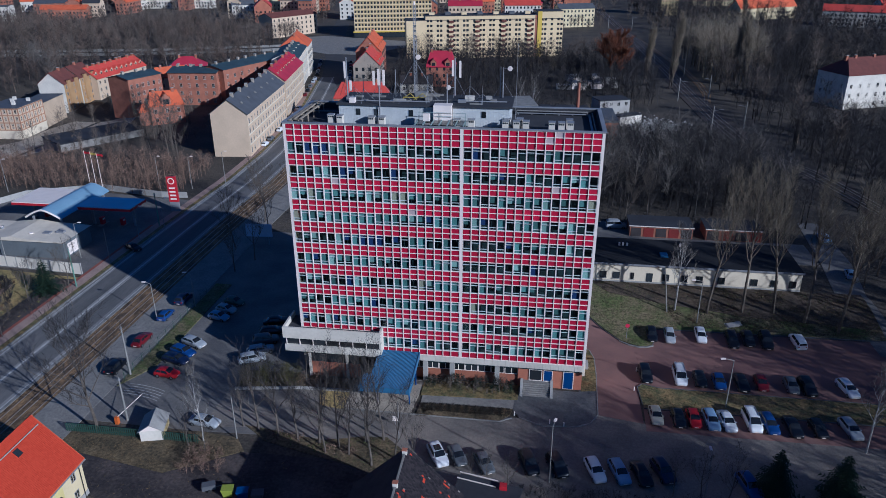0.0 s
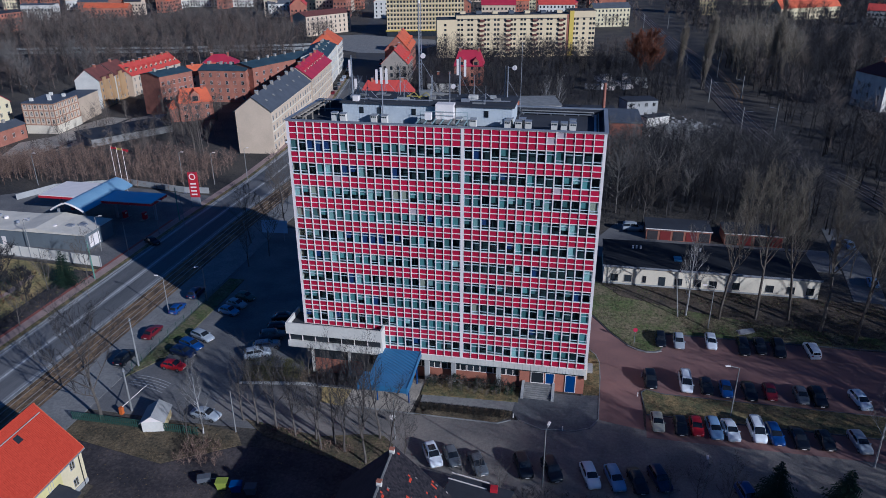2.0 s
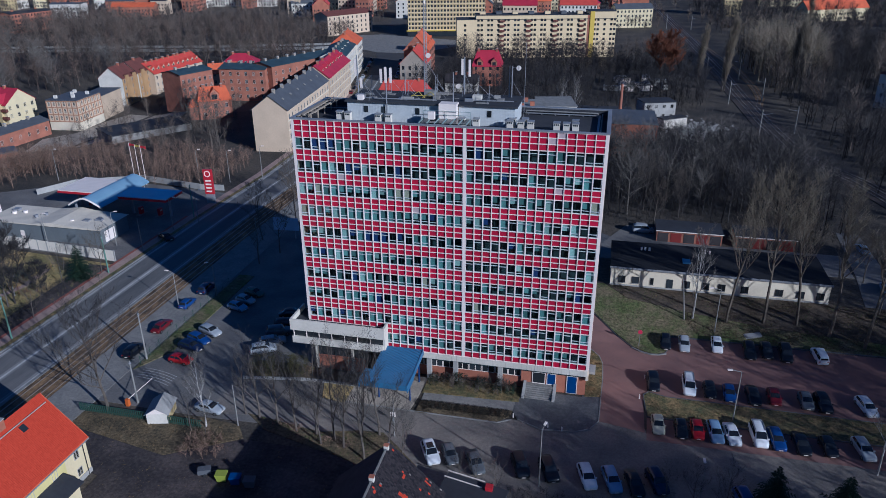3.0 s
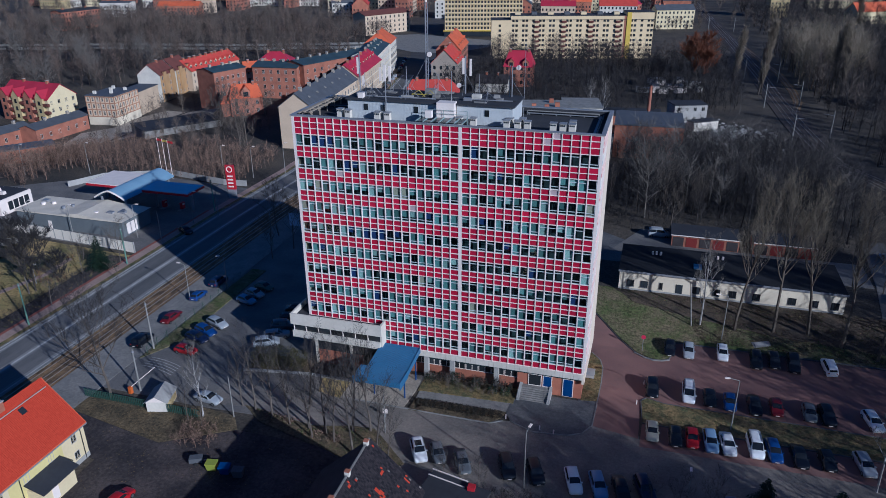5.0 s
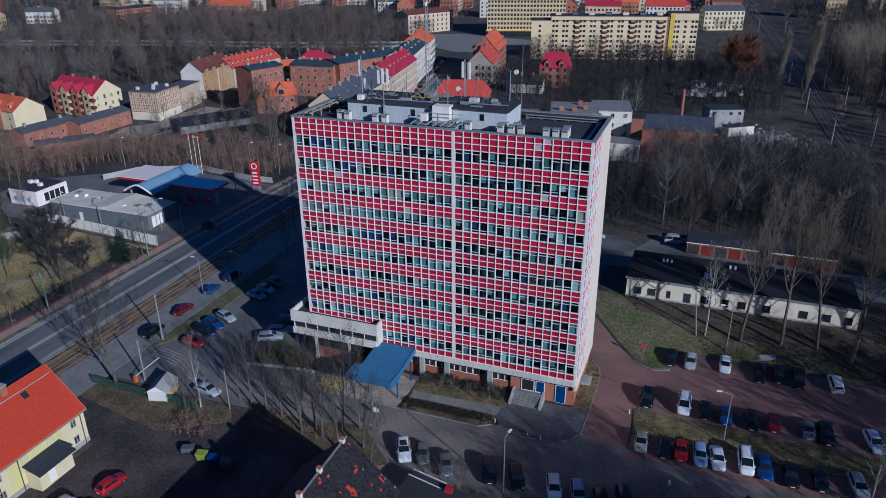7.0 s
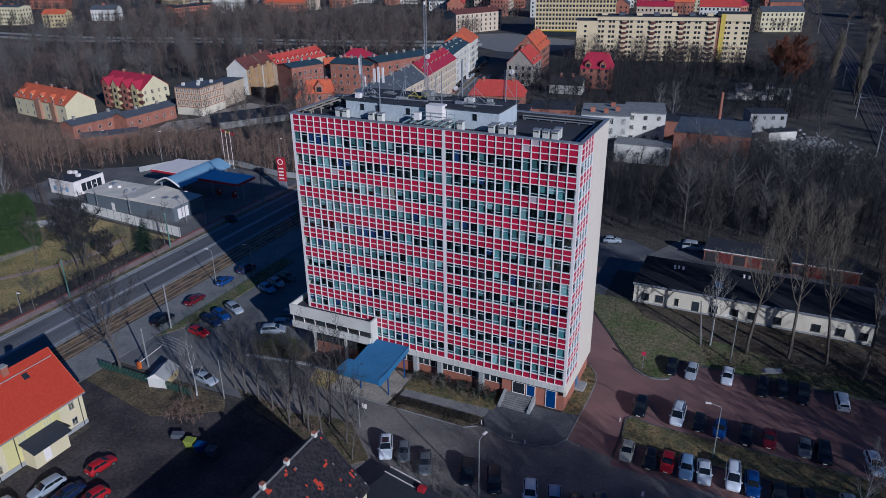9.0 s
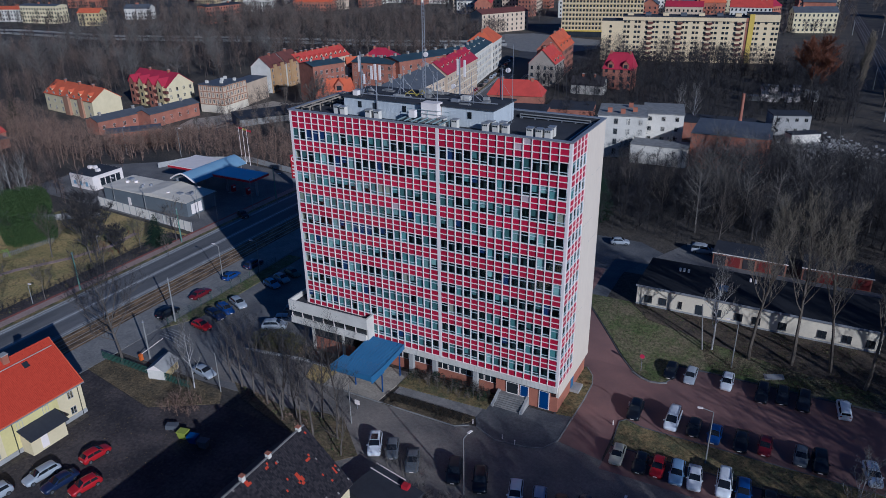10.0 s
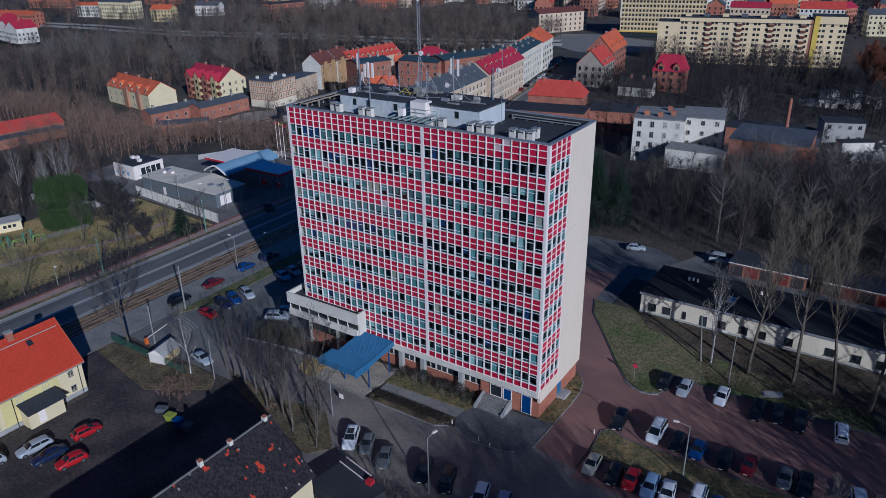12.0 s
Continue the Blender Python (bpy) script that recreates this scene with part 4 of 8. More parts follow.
house("brick_tenement", "tall brown brick house with windowless gable", "tenement house", -158.9, 264.5, 16, 11, 14, 15.2, 70, M["oldbrick"], M["tealroof"], floors=4, cols=6, sides="f", chimneys=3)
sb = house("small_brick_house", "brick house with bright orange cross-gabled tile roof", "house", -140, 250, 12, 9.5, 7, 11.2, 35, M["oldbrick"], M["tile"], floors=2, cols=3, sides="frl", hip=1.5)
dormers(sb, 12, 9.5, 7, 11.2, 1, M["oldbrick"], M["tile"], 3.2, u=0.0)
part("low_wing", box(-9.5, -3.6, -1.5, -6, 3.6, 5.0), M["oldbrick"], sb)
part("wing_roof", Geo().add([(-9.9, -4.0, 4.8), (-5.9, -4.0, 4.8), (-5.9, 4.0, 4.8), (-9.9, 4.0, 4.8), (-5.9, 0, 7.6), (-8.0, 0, 7.2)], [(0, 1, 4, 5), (2, 3, 5, 4), (3, 0, 5), (1, 2, 4), (3, 2, 1, 0)]), M["tile"], sb)
for t_, L_, W_, n_ in ((t1, 50, 11.5, 15), (t2, 42, 11.5, 12), (t3, 40, 11.5, 12)):
    trim(t_, -L_ / 2, -W_ / 2, L_ / 2, -W_ / 2, (3.9, 7.0, 10.1, 13.3), M["creamten"], w=0.35, out=0.18)
dormers(t2, 42, 11.5, 13.6, 18, 7, M["tenement"], M["purple"], 1.4)
dormers(t3, 40, 11.5, 14.5, 16.8, 4, M["whiterender"], M["tealroof"], 1.3)
t4 = house("corner_tenement", "white corner tenement with steep orange hipped roof", "tenement house", -124, 356, 22, 13, 14.5, 19.5, 102.5, M["whiterender"], M["tile"], floors=4, cols=6, win=(1.1, 1.7), sides="fr", chimneys=2, hip=4.5)
trim(t4, -11, -6.5, 11, -6.5, (3.9, 7.0, 10.1, 14.2), M["creamten"], w=0.35, out=0.18)
for i in range(6):
    part("skylight", box(-0.5, -0.4, 0, 0.5, 0.4, 0.16), M["kerb"], t1, loc=pose(-20 + i * 8, -3.0, 16.0, math.degrees(math.atan2(4.4, 5.75)), 0, 0))
BAY = material("brown_ochre_render", (0.46, 0.29, 0.13), (0.36, 0.22, 0.1), big=0.3, fine=3, bump=0.1)
for x_, y_, rz_, lab_ in ((-206, 284, 97, "tall house with white gable and ochre front"), (-208, 299, 95, "second white gable house with brown roof")):
    gh = house("white_gable_house", lab_, "tenement house", x_, y_, 13, 11, 12, 16.5, rz_, M["whiterender"], M["browntile"], floors=0, sides="", zb=-5, chimneys=1)
    part("front", box(-6.5, -5.62, 0, 6.5, -5.5, 12), BAY, gh, "ochre rendered front")
    put_windows(gh, -6.5, -5.62, 6.5, -5.62, 1.0, 4, 2.9, 4)
    for bx in (-3.2, 3.2):
        part("bay", box(bx - 1.0, -6.4, 2.6, bx + 1.0, -5.62, 13.2), BAY, gh, "ochre projecting bay")
        part("bay_roof", box(bx - 1.15, -6.55, 13.2, bx + 1.15, -5.3, 13.4), M["browntile"], gh)
block("tenement_wing", "plain beige rear wing with flat slate roof", "tenement wing", (-198.5, 260.8, 9, 18), 9.6, M["tenement"], M["slate"], rz=10, floors=0, sides="", zb=-5)
ct = block("corner_tenement", "ornate beige and red corner tenement with flat roof", "tenement house", (-197, 243.4, 12.5, 16), 11.5, M["tenement"], M["slate"], rz=5.5, floors=0, sides="", zb=-5)
ORN = material("salmon_ornament", (0.4, 0.22, 0.13), (0.32, 0.17, 0.1), bump=0.1)
part("ground_floor", box(-6.32, -8.07, 0, 6.32, 8.07, 3.2), M["creamten"], ct, "cream ground floor")
for q in ((-6.25, -8.0, 6.25, -8.0, 6), (6.25, -8.0, 6.25, 8.0, 7)):
    trim(ct, *q[:4], (3.4, 6.1, 8.8, 11.2), ORN, q[4] + 1, 11.3, w=0.3, out=0.14)
    put_windows(ct, *q[:4], 4.0, 3, 2.7, q[4], 0.8, 1.6)
    put_windows(ct, *q[:4], 1.0, 1, 2.7, q[4] - 2, 1.2, 1.6)
for x_, y_ in ((-4, -5), (-1.5, 2), (2, -3), (3.5, 4), (-3, 6)):
    part("chimney", box(x_ - 0.6, y_ - 0.4, 11.7, x_ + 0.6, y_ + 0.4, 12.9), M["whiterender"], ct)
rb = house("red_roofed_block", "yellow and white house with crimson gabled roofs", "apartment house", -231.5, 240.5, 27, 14, 9.5, 14.5, -6, M["yellowwall"], M["purple"], floors=3, cols=9, sides="r", zb=-5, gcols=4)
for i in range(4):
    x_ = -10 + i * 6.6
    gb = part("gable_front", Geo().prism([(x_ - 1.9, -8.0), (x_ + 1.9, -8.0), (x_ + 1.9, -6.9), (x_ - 1.9, -6.9)], 0, 10.2).add([(x_ - 1.9, -8.0, 10.2), (x_ + 1.9, -8.0, 10.2), (x_, -8.0, 12.6), (x_ - 1.9, -6.9, 10.2), (x_ + 1.9, -6.9, 10.2), (x_, -6.9, 12.6)], [(0, 1, 2), (5, 4, 3)]), M["ochre"] if i % 2 else M["oldbrick"], rb)
    r_ = Geo()
    for s in (-1, 1):
        v = [(x_ + s * 2.3, -8.3, 9.9), (x_ + s * 2.3, -3.2, 9.9), (x_, -1.5, 12.9), (x_, -8.3, 12.9)]
        v += [(p[0], p[1], p[2] + 0.14) for p in v]
        r_.add(v, [(0, 1, 2, 3), (7, 6, 5, 4), (0, 4, 5, 1), (1, 5, 6, 2), (2, 6, 7, 3), (3, 7, 4, 0)])
    part("gable_roof", r_, M["purple"], gb)
    for f in range(3):
        part("pane", box(x_ - 0.6, -8.06, 1.2 + 3 * f, x_ + 0.6, -7.99, 2.8 + 3 * f), M["darkglass"], gb)
        part("balcony", box(x_ + 2.0, -8.1, 0.9 + 3 * f, x_ + 4.6, -6.98, 1.9 + 3 * f), M["browntile"], rb)
ob_ = house("orange_roofed_block", "cream apartment house with orange tile roof", "apartment house", -249.5, 213, 38, 13, 7.6, 12.0, -8, M["yellowwall"], M["tile"], floors=3, cols=7, sides="f", zb=-5, chimneys=3)
dormers(ob_, 38, 13, 7.6, 12.0, 5, M["yellowwall"], M["tile"], 1.5, u=0.2)
part("stair_bay", box(-1.8, -7.6, 0, 1.8, -6.5, 8.0), ORN, ob_, "salmon rendered stair bay")
part("stair_bay", box(9.0, -7.3, 0, 12.0, -6.5, 7.9), ORN, ob_, "salmon rendered stair bay")
tr_ = house("terrace_row", "curving terrace with bright red dormered roofs", "terrace", -204, 320.5, 38, 12, 10, 14.5, 86, M["tenement"], M["redroof"], floors=3, cols=11, sides="f", chimneys=9, zb=-5)
dormers(tr_, 38, 12, 10, 14.5, 10, M["tenement"], M["redroof"], 1.5, u=0.25)
# beyond
slab = block("slab_block", "long pale yellow slab block of flats", "apartment block", (-36, 420.3, 88, 12), 20.4, M["slab"], M["bitumen"], rz=14, floors=8, cols=34, gcols=3, step=2.8, sides="")
part("upper_wall", box(-33.4, -6, 20.4, 29.3, 6, 22.6), M["slab"], slab)
part("upper_wall", box(29.3, -6, 20.4, 44, 6, 24.3), M["slab"], slab)
part("roof", box(-33.5, -6.15, 22.6, 29.4, 6.15, 22.85), M["bitumen"], slab)
part("roof", box(29.2, -6.15, 24.3, 44.15, 6.15, 24.55), M["bitumen"], slab)
put_windows(slab, -44, -6, 44, -6, 1.3, 8, 2.6, 48, 1.3, 1.25, skip=lambda f, c: c < 6 and (c != 2 or f > 6) or c % 8 in (0, 3, 5) or c == 39)
for c_ in range(13, 38, 8):
    for f_ in range(8):
        part("balcony", box(-44 + 88 / 48 * c_ - 0.2, -7.0, 1.0 + 2.6 * f_, -44 + 88 / 48 * (c_ + 1) + 0.6, -6, 1.9 + 2.6 * f_), M["browntile"], slab)
part("stripe", box(29.4, -6.5, 0, 31.8, -6, 24.4), M["ochrebright"], slab, "bright yellow stair tower stripe")
# no recess is cut: a proud brown strip paints the joint's shade
part("stair_gap", box(28.0, -6.05, 0, 29.3, -6, 22.5), M["oldbrick"], slab, "brown strip standing for the shade of a recessed joint")
for x_ in range(-31, 28, 9):
    part("roof_house", box(x_, -2, 22.85, x_ + 3, 2, 24.2), M["slab"] if x_ % 2 else M["slate"], slab)
tall_ = block("slab_block", "tall ochre slab block of flats with loggias", "apartment block", (-105.4, 501.7, 52, 14), 30, M["ochre"], M["bitumen"], rz=15, floors=10, cols=24, gcols=3, step=2.8, z0=4.6, sides="f")
part("shop_front", box(-26.4, -9.0, 0, 26.4, -7.0, 3.4), M["darkglass"], tall_, "dark glazed shop fronts")
part("shop_roof", box(-27, -9.6, 3.4, 27, -7.0, 4.0), M["ochrebright"], tall_, "yellow shop canopy")
for f_ in range(9):
    part("balcony_band", box(-26, -7.5, 3.7 + 2.8 * f_, 26, -7.0, 4.5 + 2.8 * f_), M["slab"], tall_)
for k_ in range(13):
    part("loggia_wall", box(-26 + 4.3 * k_, -7.55, 4.0, -25.7 + 4.3 * k_, -7.0, 30), M["slab"], tall_)
# wall colour lowered because the street front stands in shade
GREYR = material("drab_grey_render", (0.38, 0.32, 0.25), (0.28, 0.235, 0.185), big=0.3, fine=3, bump=0.1)
rg = house("red_gabled_house", "gabled street house with dull red roof, render darkened for shade", "house", -81.7, 332.5, 20, 12, 10, 16, 97, GREYR, M["redroof"], floors=3, cols=6, sides="fl", gcols=4)
dormers(rg, 20, 12, 10, 16, 3, GREYR, M["redroof"], 1.8, side=-1, u=0.1)
rg2 = house("red_gabled_house", "tall brick street house with long orange tile roof", "house", -86.2, 357, 30, 12, 13, 19.5, 98, M["oldbrick"], M["tile"], floors=4, cols=9, sides="fl")
dormers(rg2, 30, 12, 13, 19.5, 4, M["oldbrick"], M["tile"], 1.7, side=-1, u=0.2)
villa = house("red_villa", "red brick villa with steep crimson roofs", "house", -47.9, 334, 13, 11, 9, 15, 5, M["oldbrick"], M["purple"], floors=3, cols=4, sides="f", hip=2)
dormers(villa, 13, 11, 9, 15, 2, M["oldbrick"], M["purple"], 2.6, u=0.0)
house("white_corner_house", "cream corner tenement with red-brown roof", "tenement house", -178, 498, 40, 14, 13, 15.5, 60, M["tenement"], M["browntile"], floors=4, cols=10, sides="fr")
block("white_flat_house", "white three-storey house with pale flat roof", "house", (-20.0, 233.3, 14.5, 16), 13, M["whiterender"], M["kerb"], rz=12, floors=4, cols=4, gcols=4, step=3.1, sides="fr", win=(1.2, 1.8))
block("white_rear_house", "white rear wing with pale flat roof", "house", (-9.5, 242, 12, 15), 12.6, M["whiterender"], M["kerb"], rz=12, floors=4, cols=3, gcols=3, step=3.1, sides="fr")
block("white_low_shed", "low white rendered shed", "shed", (-5.5, 221.5, 16, 7), 7.0, M["whiterender"], M["kerb"], rz=2, floors=0, sides="")
block("brick_shed", "brick workshop with dark felt roof", "workshop", (12.5, 231, 20, 19), 11.2, M["brick"], M["slate"], rz=2, floors=0, sides="")
house("white_villa", "large white house with dark hipped roof", "house", 128.8, 315.4, 34, 16, 13.4, 18.6, 24, M["whiterender"], M["browntile"], floors=3, cols=8, gcols=3, step=3.6, sides="fl", hip=6, chimneys=5)


# ---- trees ----
M.update(
    birchbark=material("white_birch_bark", (0.5, 0.48, 0.44), (0.22, 0.2, 0.18), big=1.2, fine=5, bump=0.3),
    limebark=material("pale_lime_bark", (0.15, 0.122, 0.09), (0.08, 0.066, 0.05), big=1.5, fine=10, bump=0.5),
    limetwig=island_material("olive_twigs", (0.105, 0.087, 0.06), (0.25, 0.21, 0.145)),
    greytwig=island_material("grey_twigs", (0.1, 0.088, 0.075), (0.19, 0.17, 0.145)),
    rusttwig=island_material("rust_leaf_twigs", (0.2, 0.075, 0.035), (0.13, 0.055, 0.03)),
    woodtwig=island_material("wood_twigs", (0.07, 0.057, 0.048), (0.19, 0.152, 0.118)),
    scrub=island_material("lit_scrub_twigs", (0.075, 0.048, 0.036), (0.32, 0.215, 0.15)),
    # twigs darker than bark: the shade inside dense woods is put into the colour
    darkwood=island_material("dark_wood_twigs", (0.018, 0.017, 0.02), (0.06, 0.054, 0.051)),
    # shaded and lit copies of the western wood's twig colour
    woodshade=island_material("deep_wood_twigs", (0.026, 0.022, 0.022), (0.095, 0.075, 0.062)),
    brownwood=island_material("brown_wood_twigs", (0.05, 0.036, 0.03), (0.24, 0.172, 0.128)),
    darkleaf=island_material("dark_brown_leaves", (0.02, 0.018, 0.014), (0.05, 0.043, 0.032)),
    poptwig=island_material("grey_brown_poplar_twigs", (0.16, 0.13, 0.09), (0.34, 0.28, 0.195)),
    needle=island_material("dark_needles", (0.012, 0.026, 0.017), (0.026, 0.046, 0.024)),
    thuja=island_material("green_hedge_leaves", (0.03, 0.055, 0.016), (0.075, 0.105, 0.032)),
)


def bare_tree(seed, height, spread, clear=0.25, limbs=9, upright=0.6, twigs=7, width=0.035, radius=None, fork=0.0):
    """Trunk and limbs, and the twigs of a leafless crown, as two Geos."""
    r = random.Random(seed)
    wood, fine = Geo(), Geo()
    radius = radius or height * 0.013

    def blade(a, b, w):
        s = (b - a).cross(Vector((r.uniform(-1, 1), r.uniform(-1, 1), r.uniform(-0.3, 0.3))))
        if s.length < 1e-6:
            return
        s = s.normalized() * w
        fine.add([a - s, a + s, b], [(0, 1, 2)])

    def bend(d, amount):
        return (d + Vector((r.gauss(0, amount), r.gauss(0, amount), r.gauss(0, amount * 0.6)))).normalized()

    def branch(p, d, length, rad, level):
        steps = 4 if level == 1 else 3
        pts = [p]
        for i in range(steps):
            d = bend(d + Vector((0, 0, 0.12 * upright)), 0.13)
            q = pts[-1] + d * (length / steps)
            r0, r1 = rad * (1 - i / steps * 0.8), rad * (1 - (i + 1) / steps * 0.8)
            wood.tube(pts[-1], q, r0, r1, n=4 if level == 1 else 3, cap=False)
            pts.append(q)
        kids = 6 if level == 1 else twigs
        for k in range(kids):
            f = 0.25 + 0.75 * (k + r.random()) / kids
            i = min(int(f * steps), steps - 1)
            at = pts[i].lerp(pts[i + 1], f * steps - i)
            side = Vector((r.uniform(-1, 1), r.uniform(-1, 1), r.uniform(-0.2, 0.8)))
            nd = (d * 0.9 + side.normalized() * 0.8 + Vector((0, 0, 0.3 * upright))).normalized()
            if level == 1:
                branch(at, nd, length * r.uniform(0.3, 0.55) * (1.2 - 0.5 * f), rad * 0.42, 2)
            else:
                tl = length * r.uniform(0.35, 0.7)
                tip = at + bend(nd, 0.2) * tl
                blade(at, tip, width)
                for _ in range(3):
                    m = at.lerp(tip, r.uniform(0.2, 0.8))
                    blade(m, m + bend(nd + side * 0.6, 0.35) * tl * r.uniform(0.35, 0.7), width * 0.75)

    p, d = Vector((0, 0, -0.1)), Vector((r.gauss(0, 0.04), r.gauss(0, 0.04), 1)).normalized()
    n = 9
    pts = [p]
    for i in range(n):
        d = bend(d, 0.05)
        d = (d + Vector((0, 0, 0.15))).normalized()
        q = pts[-1] + d * (height * 0.85 / n)
        wood.tube(pts[-1], q, radius * (1 - i / n * 0.85), radius * (1 - (i + 1) / n * 0.85), n=6, cap=False)
        pts.append(q)
    for k in range(limbs):
        f = clear + (1 - clear) * (k + r.random() * 0.8) / limbs
        i = min(int(f * n), n - 1)
        at = pts[i].lerp(pts[i + 1], f * n - i)
        a = k * 2.4 + r.uniform(-0.5, 0.5)
        out = Vector((math.cos(a), math.sin(a), upright + 0.5 * f))
        reach = spread * (1.15 - 0.75 * abs(f - 0.35)) if f > 0.3 else spread * 0.9
        branch(at, out.normalized(), reach * r.uniform(0.85, 1.15), radius * 0.5 * (1.15 - f), 1)
    return wood, fine


def tree_thing(name, label, seed, bark, twig, group, **kw):
    wood, fine = bare_tree(seed, **kw)
    t = thing(name, label, "tree", group=group, loc=(0, 0, 0))
    part("trunk", wood, bark, t)
    part("crown", fine, twig, t)
    return t


def plant(kinds, places, r):
    """Puts the first tree of each kind at its first place and copies it to the rest."""
    used = set()
    for i, (x, y, s) in enumerate(places):
        k = kinds[i % len(kinds)]
        m = pose(x, y, 0.05 + float(gz(x, y)), r.uniform(-1, 1), r.uniform(-1, 1), r.uniform(0, 360)) @ Matrix.Scale(s, 4)
        if k.name in used:
            c = copy_thing(k, m)
            c.matrix_basis = m
        else:
            used.add(k.name)
            k.matrix_basis = m


tr = random.Random(11)
tall = [tree_thing("tall_tree", "tall leafless lime tree with upright branches", 20 + i, M["limebark"], M["limetwig"], "row of tall trees", height=29, spread=7.0, clear=0.4, limbs=26, upright=1.45, twigs=7, width=0.02, radius=0.31) for i in range(3)]
plant(tall, [(31, 119.5, 0.95), (37.2, 120.3, 0.98), (42.6, 120.6, 0.96), (47.4, 118.5, 0.94), (52.5, 116.5, 0.96), (64, 117, 0.94), (69, 116, 1.0), (76, 115, 1.0), (45.5, 62, 0.72), (49, 58, 0.8), (53, 61, 0.78), (56, 55, 0.85), (51, 52, 0.8), (60, 60, 0.85), (62, 51, 0.9), (57, 65, 0.8), (47, 55, 0.75)], tr)
birch = [tree_thing("birch_tree", "slender leafless birch with white trunk", 40 + i, M["birchbark"], M["greytwig"], "birch trees", height=13, spread=3.0, clear=0.25, limbs=14, upright=1.2, twigs=9, width=0.014, radius=0.13) for i in range(2)]
plant(birch, [(25.4, 119.7, 1.4), (-44.4, 75.3, 0.95), (45.6, 85.0, 1.1), (51, 82, 1.15), (49.5, 87.5, 0.9), (-9, 263, 1.3), (-4, 266, 1.4), (-141, 108, 1.1), (-139, 112, 1.0), (-144, 116, 1.15), (-147, 111, 1.05), (-150, 105, 1.1), (-154, 118, 1.0)], tr)
mid = [tree_thing("bare_tree", "leafless street tree with spreading twigs", 60 + i, M["bark"], M["twig"], "bare trees", height=13, spread=5.5, clear=0.3, limbs=11, upright=0.8, twigs=8, width=0.018) for i in range(4)]
street_tree = tree_thing("street_tree", "broad dark leafless tree beside the tram line", 66, M["bark"], M["darkwood"], "bare trees", height=19, spread=8.0, clear=0.28, limbs=16, upright=0.9, twigs=11, width=0.02)
plant([street_tree], [(-60.1, 75.0, 1.0)], tr)
plant(mid, [(-91.6, 97, 0.55), (-92.2, 117, 0.7), (-99.9, 100, 1.05), (-86.6, 109.5, 0.4), (-92.5, 84, 0.6), (-95, 76, 0.8), (-91.5, 69, 0.5), (-105, 106, 0.7), (-110, 98, 0.8), (-96, 110, 0.6),
            (-62, 128, 0.8), (-60, 134, 0.9), (-67, 140, 1.0), (-62, 148, 1.0), (-66, 156, 1.0), (-58, 160, 1.0), (-70, 166, 1.0), (-64, 172, 0.9),
            (6, 172, 1.0), (12, 176, 1.1), (18, 171, 1.0), (-4, 178, 1.0), (26, 168, 0.9), (20, 160, 0.8), (57, 126, 0.9), (62, 132, 1.0), (58, 139, 0.8), (67, 127, 1.0), (-118, 208, 1.35), (-120.5, 216, 1.2), (-127, 213, 1.25), (-112, 203, 1.1), (-134, 232, 1.0), (-152, 252, 0.9)], tr)
slim = [tree_thing("young_tree", "young leafless tree with thin ascending twigs", 80 + i, M["bark"], M["darkwood"], "thicket trees", height=12.5, spread=4.8, clear=0.24, limbs=11, upright=1.0, twigs=6, width=0.013) for i in range(3)]
plant(slim, [(-37.7, 78.6, 1.0), (-34.5, 77.7, 1.05), (-31.4, 77.2, 0.95), (-28.3, 77.0, 1.15), (-25.4, 76.6, 1.1), (-22, 78.1, 1.2), (-19.6, 78.8, 1.1), (-20.1, 73.5, 1.15), (-23.6, 75.2, 1.0), (-17.2, 75.2, 0.95), (-26.9, 75.2, 0.9), (-40.2, 79.2, 0.8), (-14.8, 72.6, 0.7),
             (-28.6, 91, 0.6), (-31.6, 91.2, 0.55), (-34.6, 91, 0.5), (-25.5, 91.5, 0.5), (-46, 74.0, 0.5), (-43.2, 73.2, 0.45), (-4.5, 71.8, 0.4), (-1.8, 71.2, 0.45), (-6.5, 71.5, 0.4), (22, 73.5, 0.55), (25, 72.8, 0.6), (18.5, 73, 0.45), (-8, 92, 0.25), (-12, 92.2, 0.22), (-4.5, 92.2, 0.24)], tr)


def stuff_mesh(name, verts, faces_n, mat):
    """A mesh of loose triangles from an array of n x 3 corners."""
    v = np.asarray(verts, dtype=np.float32).reshape(-1, 3)
    n = len(v) // 3
    me = bpy.data.meshes.new(name)
    me.vertices.add(len(v))
    me.vertices.foreach_set("co", v.ravel())
    me.loops.add(len(v))
    me.loops.foreach_set("vertex_index", np.arange(len(v), dtype=np.int32))
    me.polygons.add(n)
    me.polygons.foreach_set("loop_start", np.arange(0, len(v), 3, dtype=np.int32))
    me.materials.append(mat)
    me.update(calc_edges=True)
    return me


NR = np.random.default_rng(7)


